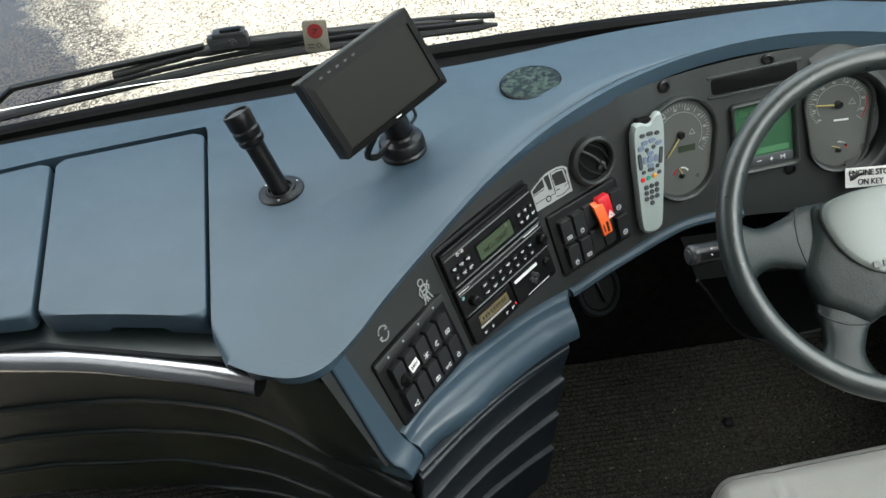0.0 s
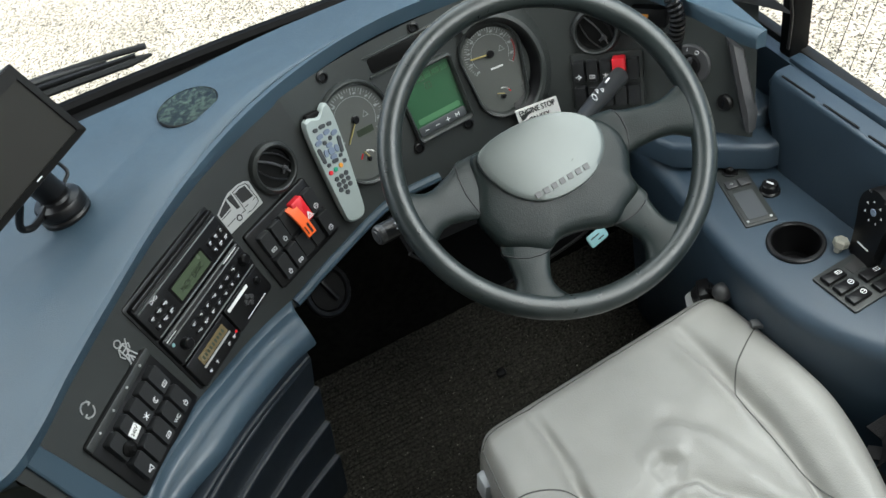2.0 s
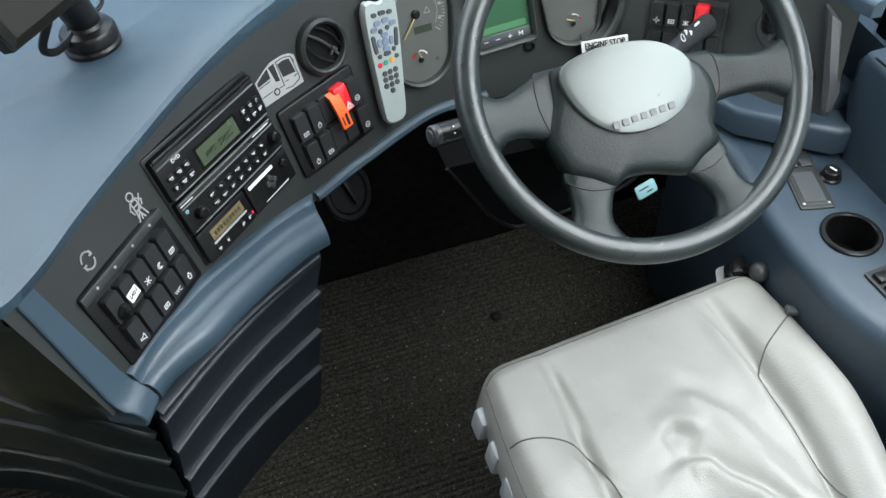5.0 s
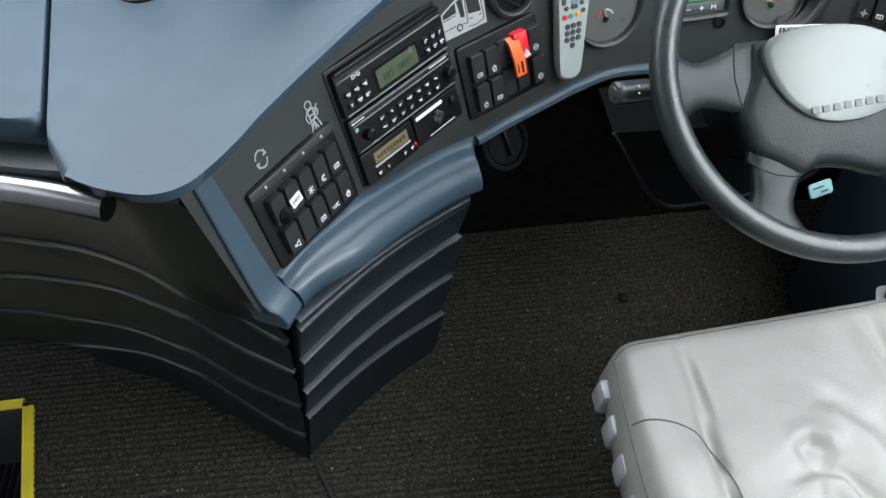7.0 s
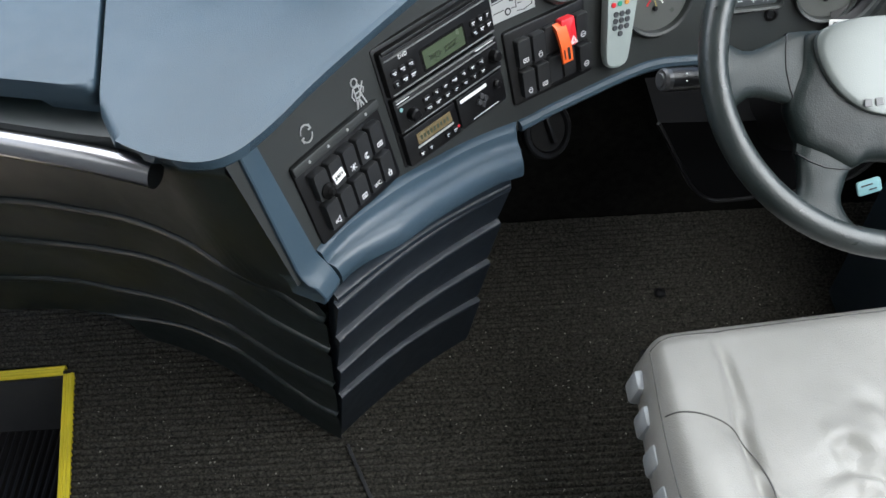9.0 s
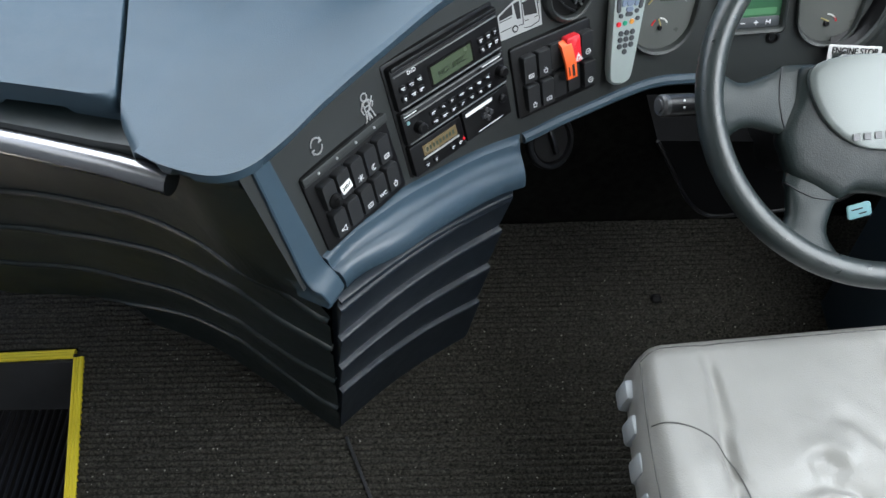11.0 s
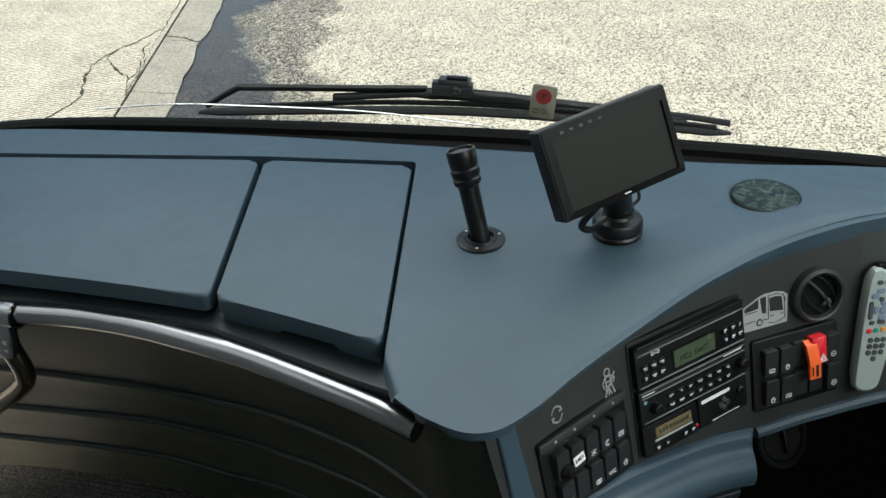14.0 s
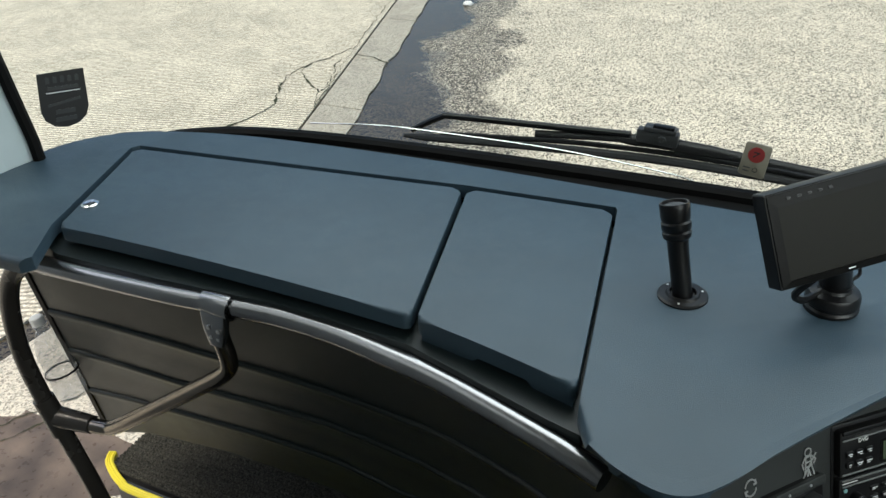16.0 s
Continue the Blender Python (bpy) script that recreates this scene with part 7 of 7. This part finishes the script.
solo("trailing_wire", tube(bmesh.new(), spline([(-1.72, 0.49, 0.778), (-1.55, 0.50, 0.792), (-1.40, 0.505, 0.794), (-1.15, 0.51, 0.792), (-0.95, 0.51, 0.778), (-0.90, 0.51, 0.77)], 8), 0.0018, n=6), CHROME, "thin bright wire lying along the windscreen base", "wire")

# ---- on the side console ----
CZ = 0.50
cup = thing("cup_holder", (0.264, -0.268, CZ), "round black cup holder sunk in the side console", "cup holder")
cm = pose(0.264, -0.268, CZ)
part("rim", ring(0.0340, 0.0415, 0.005, cm, 44), BLACK, cup)
part("well", lathe(bmesh.new(), [(0.0355, 0.003), (0.0335, -0.055), (0.030, -0.060), (0, -0.060)], cm, 40), BLACK, cup)

wsw = thing("window_switch_panel", (0.281, -0.371, CZ), "black panel with five window and mirror switches", "switch panel")
MW = turtle((0.281, -0.371, CZ), (0.075, 0.010, 0), (0, 1, 0)) @ pose(0, 0, 0, 0, 0, -4)
part("frame", slab(rounded(0.088, 0.078, 0.003), MW, 0.004, 0.001), FASCIA, wsw)
for k, (x, y, ic) in enumerate(((-0.022, 0.022, "box"), (-0.022, 0.0, "ring"), (-0.022, -0.022, "ring"), (0.020, -0.004, "box"), (0.020, -0.027, "ring"))):
    sw = part("rocker_switch", boxm((0.034, 0.017, 0.007), MW @ pose(x, y, 0.0065, 0, 6, 0), 0.002), BLACK, wsw)
    part("sign", strokes(ICONS[ic], MW @ pose(x + 0.008, y, 0.0103, 0, 6, 0), 0.001), PRINT, sw)
part("blank", slab(rounded(0.034, 0.017, 0.002), MW @ T(0.020, 0.020, 0.0035), 0.0012), INK, wsw)

sp = thing("mirror_switch_panel", (0.271, -0.136, CZ), "narrow grey control panel with a small lever", "switch panel")
MP = turtle((0.270, -0.138, CZ), (0.037, -0.010, 0), (0.0, 1, 0))
part("frame", slab(rounded(0.050, 0.150, 0.003), MP, 0.003, 0.001), FASCIA, sp)
part("inner_panel", slab(rounded(0.043, 0.140, 0.002), MP @ T(0, 0, 0.0025), 0.0014, 0.0005), FASCIA, sp)
part("lever_well", lathe(bmesh.new(), [(0.013, 0), (0.013, 0.003), (0.0105, 0.0035), (0.0095, 0.001), (0, 0.0005)], MP @ T(0, 0.048, 0.0035), 20), BLACK, sp)
part("lever", join(lathe(bmesh.new(), [(0, 0), (0.006, 0), (0.0065, 0.008), (0, 0.010)], MP @ T(0, 0.048, 0.004), 16), boxm((0.016, 0.005, 0.005), MP @ T(0.002, 0.048, 0.013, 30), 0.0015)), BLACK, sp)
for x in (-0.0105, 0.0105):
    part("slider", slab(rounded(0.018, 0.016, 0.002), MP @ T(x, 0.017, 0.0036), 0.004, 0.001), DARK, sp)
part("sign", strokes([arc(0, 0, 0.0022, 0, 360, 8)], MP @ T(-0.0105, 0.017, 0.0078), 0.0009), KEY_PRINT, sp)
part("panel", slab(rounded(0.031, 0.062, 0.002), MP @ T(0, -0.032, 0.0036), 0.0010), KEY_DARK, sp, "blank dark grey display")
for x, y in ((-0.018, -0.066), (0.018, -0.066)):
    part("screw", lathe(bmesh.new(), [(0.0022, 0), (0.0022, 0.001), (0, 0.0013)], MP @ T(x, y, 0.0037), 10), SILVER, sp)
kn = thing("rotary_knob", (0.305, -0.160, CZ), "small black rotary knob on the side console", "knob")
part("knob", lathe(bmesh.new(), [(0, 0), (0.0165, 0), (0.0160, 0.003), (0.0135, 0.005), (0.0125, 0.015), (0.0105, 0.017), (0, 0.017)], pose(0.305, -0.160, CZ), 28), BLACK, kn)
part("mark", plate(0.003, 0.012, pose(0.305, -0.160, CZ + 0.0171, 0, 0, 20)), PRINT, kn)
wk = solo("white_cap", join(lathe(bmesh.new(), [(0, 0), (0.005, 0), (0.006, 0.008), (0.011, 0.011), (0.0115, 0.020), (0.009, 0.023), (0, 0.023)], pose(0.297, -0.313, CZ, 0, 20, 0), 6)), CREAM, "white plastic cap with a short spindle", "cap")

# upright remote handset in its holder
hs = thing("seat_remote", (0.345, -0.325, CZ), "black rounded handset standing against the side panel", "remote control")
MH = turtle((0.324, -0.345, 0.564), (-0.1, -1.0, 0.0), (0.10, 0, 1)) @ Matrix.Diagonal((0.84, 0.94, 0.75, 1))
part("case", slab([(p.x, p.y) for p in spline([(0.0, 0.066, 0), (0.018, 0.061, 0), (0.030, 0.047, 0), (0.034, 0.028, 0), (0.030, 0.0, 0), (0.027, -0.035, 0), (0.026, -0.063, 0), (0.020, -0.067, 0), (-0.020, -0.067, 0), (-0.026, -0.063, 0), (-0.027, -0.035, 0), (-0.030, 0.0, 0), (-0.034, 0.028, 0), (-0.030, 0.047, 0), (-0.018, 0.061, 0)], 4, closed=True)], MH, 0.014, 0.005, 3, z0=-0.010), BLACK, hs)
bm = bmesh.new()
for a in range(7):
    an = radians(51 * a)
    slab_m = MH @ T(0.018 * math.cos(an), 0.030 + 0.018 * math.sin(an), 0.0142)
    prism(bm, [(-0.002, -0.0016), (0.002, -0.0016), (0, 0.0022)], 0, 0.0006, 0, 1, slab_m)
part("signs", bm, PRINT, hs)
part("centre_key", cyl(0.006, 0.002, MH @ T(0, 0.030, 0.014), 0.001), KEY_BLUE, hs)
part("badge_bar", plate(0.026, 0.003, MH @ T(0, -0.038, 0.0142)), PRINT, hs)

# triple power socket
BUCKLE_GREY = material("socket_grey", (0.085, 0.088, 0.09), 0.40, metal=0.0, mottle=0.08)
ps = thing("power_socket", (0.335, -0.44, CZ), "black three-way power socket with silver rings", "power socket")
MPs = turtle((0.352, -0.438, 0.566), (0.05, -1.0, 0.0), (1.0, 0.05, 0.22))
bm = bmesh.new()
rows_ = []
for x in (-0.066, -0.062, -0.052, -0.02, 0.02, 0.052, 0.062, 0.066):
    f = {0.066: 0.80, 0.062: 0.92}.get(abs(x), 1.0)
    rows_.append([MPs @ Vector((x, y * f, z * f)) for y, z in ((-0.034, -0.062), (-0.030, 0.0), (-0.027, 0.020), (-0.022, 0.026), (0.018, 0.026), (0.024, 0.020), (0.024, -0.062))])
loft(bm, rows_, close_u=True, caps=True)
part("body", bm, BLACK, ps)
part("face_plate", slab(rounded(0.126, 0.037, 0.016), MPs @ T(0, -0.002, 0.0255), 0.0022, 0.001), BUCKLE_GREY, ps)
for x in (-0.044, -0.006, 0.044):
    part("socket_ring", ring(0.0110, 0.0145, 0.004, MPs @ T(x, -0.002, 0.027)), GREY_KEY, ps)
    part("socket_hole", lathe(bmesh.new(), [(0.0112, 0.0), (0.0108, 0.0006), (0, 0.0004)], MPs @ T(x, -0.002, 0.0279), 24), BLACK_MATT, ps)
part("badge", slab(arc(0, 0, 0.010, 0, 360, 18)[:-1], MPs @ pose(0.0, -0.0375, 0.0, 90) @ Matrix.Diagonal((1, 0.55, 1, 1)), 0.0008), SILVER, ps)
bm = bmesh.new()
for k in range(3):
    for j in range(2):
        box(bm, (0.0035, 0.002, 0.0006), MPs @ T(0.018 + 0.006 * k, -0.004 + 0.005 * j, 0.0279))
part("grille", bm, INK, ps)
pl = thing("power_plug", MPs @ Vector((0.052, -0.002, 0.03)), "black plug with a coiled lead in the power socket", "plug")
part("plug", lathe(bmesh.new(), [(0, 0.0), (0.011, 0.0), (0.0125, 0.018), (0.0125, 0.034), (0.008, 0.042), (0, 0.042)], MPs @ T(0.044, -0.002, 0.028), 20), BLACK, pl)
pe = MPs @ Vector((0.044, -0.002, 0.068))
part("lead", tube(bmesh.new(), spline([pe, pe + Vector((0.01, -0.03, 0.004)), pe + Vector((0.012, -0.038, -0.03)), (0.372, -0.515, CZ + 0.055)], 6), 0.0032, n=8), BLACK, pl)
part("coiled_lead", coil(spline([(0.372, -0.515, CZ + 0.055), (0.352, -0.520, CZ + 0.020), (0.330, -0.490, CZ + 0.010), (0.308, -0.455, CZ + 0.009), (0.305, -0.425, CZ + 0.009), (0.318, -0.404, CZ + 0.009)], 6), 0.0062, 0.0056, 0.0021), BLACK, pl)

part("upper_trim", boxm((0.022, 1.10, 0.030), pose(0.3935, -0.640, 0.6505, 1.31), 0.004), VINYL_SIDE, side)
# slots in the ledge of the side panel
for k in range(5):
    y = -0.148 - 0.0845 * k
    solo("air_slot", slab(rounded(0.068, 0.0030, 0.0012), Matrix.Translation((0.352, y, 0.6722 + 0.0229 * (y + 0.10))) @ pose(0, 0, 0, 0, 0, 90), 0.0012, 0.0), SEAL, "narrow black air slot in the side panel ledge", "air slot", group="air slots")

# handbrake valve by the seat
hbk = thing("parking_brake", (0.152, -0.205, 0.36), "black parking brake valve with a grey round knob", "brake lever")
mh = Matrix.Translation((0.166, -0.194, 0.362)) @ pose(0, 0, 0, -8, -14, -25)
part("plate", slab(rounded(0.070, 0.052, 0.012), mh, 0.004, 0.001), SILVER, hbk)
part("body", join(lathe(bmesh.new(), [(0, 0.004), (0.024, 0.004), (0.023, 0.020), (0.015, 0.026), (0, 0.026)], mh, 24), boxm((0.022, 0.040, 0.016), mh @ T(0, 0, 0.024), 0.005)), BLACK, hbk)
part("stem", tube(bmesh.new(), [mh @ Vector((0.0, -0.005, 0.024)), mh @ Vector((0.024, -0.030, 0.038))], 0.006, n=10), BLACK, hbk)
bm = bmesh.new()
bmesh.ops.create_uvsphere(bm, u_segments=20, v_segments=12, radius=0.0155, matrix=mh @ T(0.027, -0.034, 0.040))
part("knob", bm, DARK, hbk)
solo("grey_bracket", boxm((0.020, 0.014, 0.008), pose(0.168, -0.309, 0.420, 0, 15, -20), 0.002), BUCKLE_GREY, "small grey plastic bracket beside the seat", "bracket")

# belt and buckle
BUCKLE = material("belt_steel", (0.30, 0.30, 0.30), 0.30, metal=1.0, mottle=0.1, mottle_scale=60)
belt = thing("seat_belt", (0.27, -0.58, 0.42), "black seat belt with a metal tongue in a grey buckle", "seat belt")
MB = turtle((0.246, -0.545, 0.474), (-0.12, 0.80, 0.20), (-0.80, -0.10, -0.45)) @ Matrix.Scale(0.82, 4)
def pierced(outer, inner, m, t):
    """A plate with a hole through it; both outlines have the same count of points."""
    rows_ = [[m @ Vector((x, y, z)) for x, y in pts] for pts, z in ((inner, 0.0), (outer, 0.0), (outer, t), (inner, t), (inner, 0.0))]
    return loft(bmesh.new(), rows_, close_u=True)


def oblong(w, h, cx, n=20):
    """A rounded oblong as a ring of n points."""
    return [(cx + w / 2 * math.copysign(abs(math.cos(2 * math.pi * k / n)) ** 0.45, math.cos(2 * math.pi * k / n)), h / 2 * math.copysign(abs(math.sin(2 * math.pi * k / n)) ** 0.45, math.sin(2 * math.pi * k / n))) for k in range(n)]


part("tongue", pierced(oblong(0.058, 0.032, 0.004), oblong(0.034, 0.016, 0.008), MB, 0.003), BUCKLE, belt, "dull metal buckle tongue")
part("tongue_plate", slab([(-0.026, -0.020), (-0.004, -0.024), (0.010, -0.012), (0.010, 0.012), (-0.004, 0.024), (-0.026, 0.020)], MB @ T(-0.030, 0, -0.002), 0.004, 0.0012), BUCKLE_GREY, belt)
part("buckle", slab([(-0.030, -0.016), (0.0, -0.019), (0.014, -0.013), (0.015, 0.0), (0.014, 0.013), (0.0, 0.019), (-0.030, 0.016)], MB @ T(-0.046, 0, 0.001), 0.012, 0.004), BLACK, belt)
def ribbon(path, w, up, t=0.0016):
    pts = [Vector(p) for p in path]
    rows_ = []
    for i, p in enumerate(pts):
        a, b = pts[max(i - 1, 0)], pts[min(i + 1, len(pts) - 1)]
        d = (b - a).normalized()
        s_ = d.cross(Vector(up)).normalized() * w / 2
        n_ = s_.cross(d).normalized() * t
        rows_.append([p + s_, p - s_, p - s_ + n_, p + s_ + n_])
    return loft(bmesh.new(), rows_, close_u=True, caps=True)
part("webbing", ribbon(spline([(0.285, -0.575, 0.455), (0.30, -0.61, 0.462), (0.33, -0.68, 0.52), (0.36, -0.78, 0.72), (0.37, -0.85, 1.1)], 6), 0.046, (1, 0.2, 0.3)), WEBBING, belt)
part("webbing", ribbon(spline([(0.242, -0.558, 0.452), (0.214, -0.549, 0.43), (0.18, -0.55, 0.4), (0.164, -0.557, 0.36)], 6), 0.040, (0.2, 0.5, 1.0)), WEBBING, belt)
part("webbing", ribbon(spline([(0.17, -0.531, 0.375), (0.197, -0.558, 0.385), (0.249, -0.569, 0.4), (0.288, -0.571, 0.4)], 6), 0.030, (0.1, 0.6, 1.0)), WEBBING, belt)

solo("fabric_flap", slab([(-0.022, 0.022), (0.016, 0.030), (0.004, -0.034)], turtle((0.205, -0.532, 0.385), (0.9, -0.2, 0.1), (0.3, 0.8, 0.4)), 0.003, 0.001), WEBBING, "small black triangular fabric flap beside the seat", "flap")

# ---- seat details ----
for k in range(4):
    y = -0.290 - 0.058 * k
    lv = solo("seat_switch", boxm((0.022, 0.034, 0.044), pose(-0.296, y, 0.344 + 0.006 * k, 0, 12, 0), 0.008), GREY_KEY, "grey plastic seat adjustment lever", "lever", group="seat levers")
part("lever_housing", boxm((0.040, 0.30, 0.07), pose(-0.266, -0.38, 0.325), 0.014), BLACK, seat)


def seam(points, name="seam"):
    bm = tube(bmesh.new(), [p + Vector((0, 0, 0.0006)) for p in points], 0.0011, n=6)
    part(name, bm, STITCH, seat)


def on_seat(x, y):
    """The leather's surface over a point in plan."""
    u, v = 0.0, 0.5
    for _ in range(6):
        p = seat_top(u, v)
        u = min(1.0, max(-1.0, u + (x - p.x) / 0.23))
        v = min(1.0, max(0.0, v - (y - p.y) / 0.46))
    return seat_top(u, v)


def seat_line(pts):
    return [on_seat(p.x, p.y) for p in spline([(x, y, 0) for x, y in pts], 8)]


seam(seat_line([(0.160, -0.312), (0.128, -0.332), (0.100, -0.350), (0.082, -0.371), (0.074, -0.388), (0.070, -0.434), (0.070, -0.51), (0.074, -0.604), (0.078, -0.668)]))
seam(seat_line([(-0.284, -0.369), (-0.257, -0.375), (-0.225, -0.386), (-0.205, -0.398), (-0.194, -0.410), (-0.184, -0.440), (-0.181, -0.48), (-0.181, -0.57), (-0.181, -0.668)]))
seam([seat_top(-0.965, 0.04 + 0.95 * k / 40) for k in range(41)], "edge_stitching")
seam([seat_top(-0.96 + 1.92 * k / 40, 0.035) for k in range(41)], "edge_stitching")
# carpet fixing and crumbs
solo("carpet_stud", lathe(bmesh.new(), [(0, 0), (0.012, 0), (0.010, 0.006), (0.004, 0.008), (0, 0.006)], pose(-0.127, 0.12, 0.0), 14), BLACK, "black stud in the carpet", "stud")
solo("floor_strip", boxm((0.006, 0.40, 0.006), pose(-0.667, -0.36, 0.002, 0, 0, 23.3), 0.001), DARK, "thin worn metal strip at the carpet joint", "trim strip")
# round socket under the rail
un = thing("round_socket", (-0.40, 0.10, 0.45), "round dark socket under the dashboard rail", "socket")
mu = turtle((-0.384, 0.100, 0.475), (0.8, 0.6, 0), (-0.3, 0.4, 0.85)) @ Matrix.Scale(1.28, 4)
part("ring", ring(0.028, 0.036, 0.008, mu), BLACK, un)
part("cap", lathe(bmesh.new(), [(0.029, 0.002), (0.026, 0.006), (0, 0.007)], mu, 28), SEAL, un)
part("grip", boxm((0.006, 0.034, 0.008), mu @ T(0, 0, 0.010), 0.002), BLACK, un)

# ---- lint and grit on the carpet ----
bm = bmesh.new()
grit_rng = random.Random(12)
for k in range(1400):
    x, y = grit_rng.uniform(-1.25, 0.16), grit_rng.uniform(-0.75, 0.20)
    if x < floor_left(y) + 0.03:
        continue
    s_ = 0.0007 + 0.0013 * grit_rng.random() ** 3
    c = Vector((x, y, s_ * 0.5))
    turn_ = Matrix.Rotation(grit_rng.uniform(0, 6.28), 4, "Z")
    v = [bm.verts.new(c + turn_ @ Vector(p)) for p in ((s_ * 1.6, 0, 0), (-s_, s_, 0), (-s_, -s_, 0), (0, 0, s_ * 1.2))]
    for a, b, d in ((0, 1, 3), (1, 2, 3), (2, 0, 3), (0, 2, 1)):
        bm.faces.new((v[a], v[b], v[d]))
LINT = material("pale_lint", (0.30, 0.285, 0.25), 0.8, mottle=0.3)
tagged(part("lint", bm, LINT), "pale specks of lint and grit on the carpet", "lint", kind="stuff")
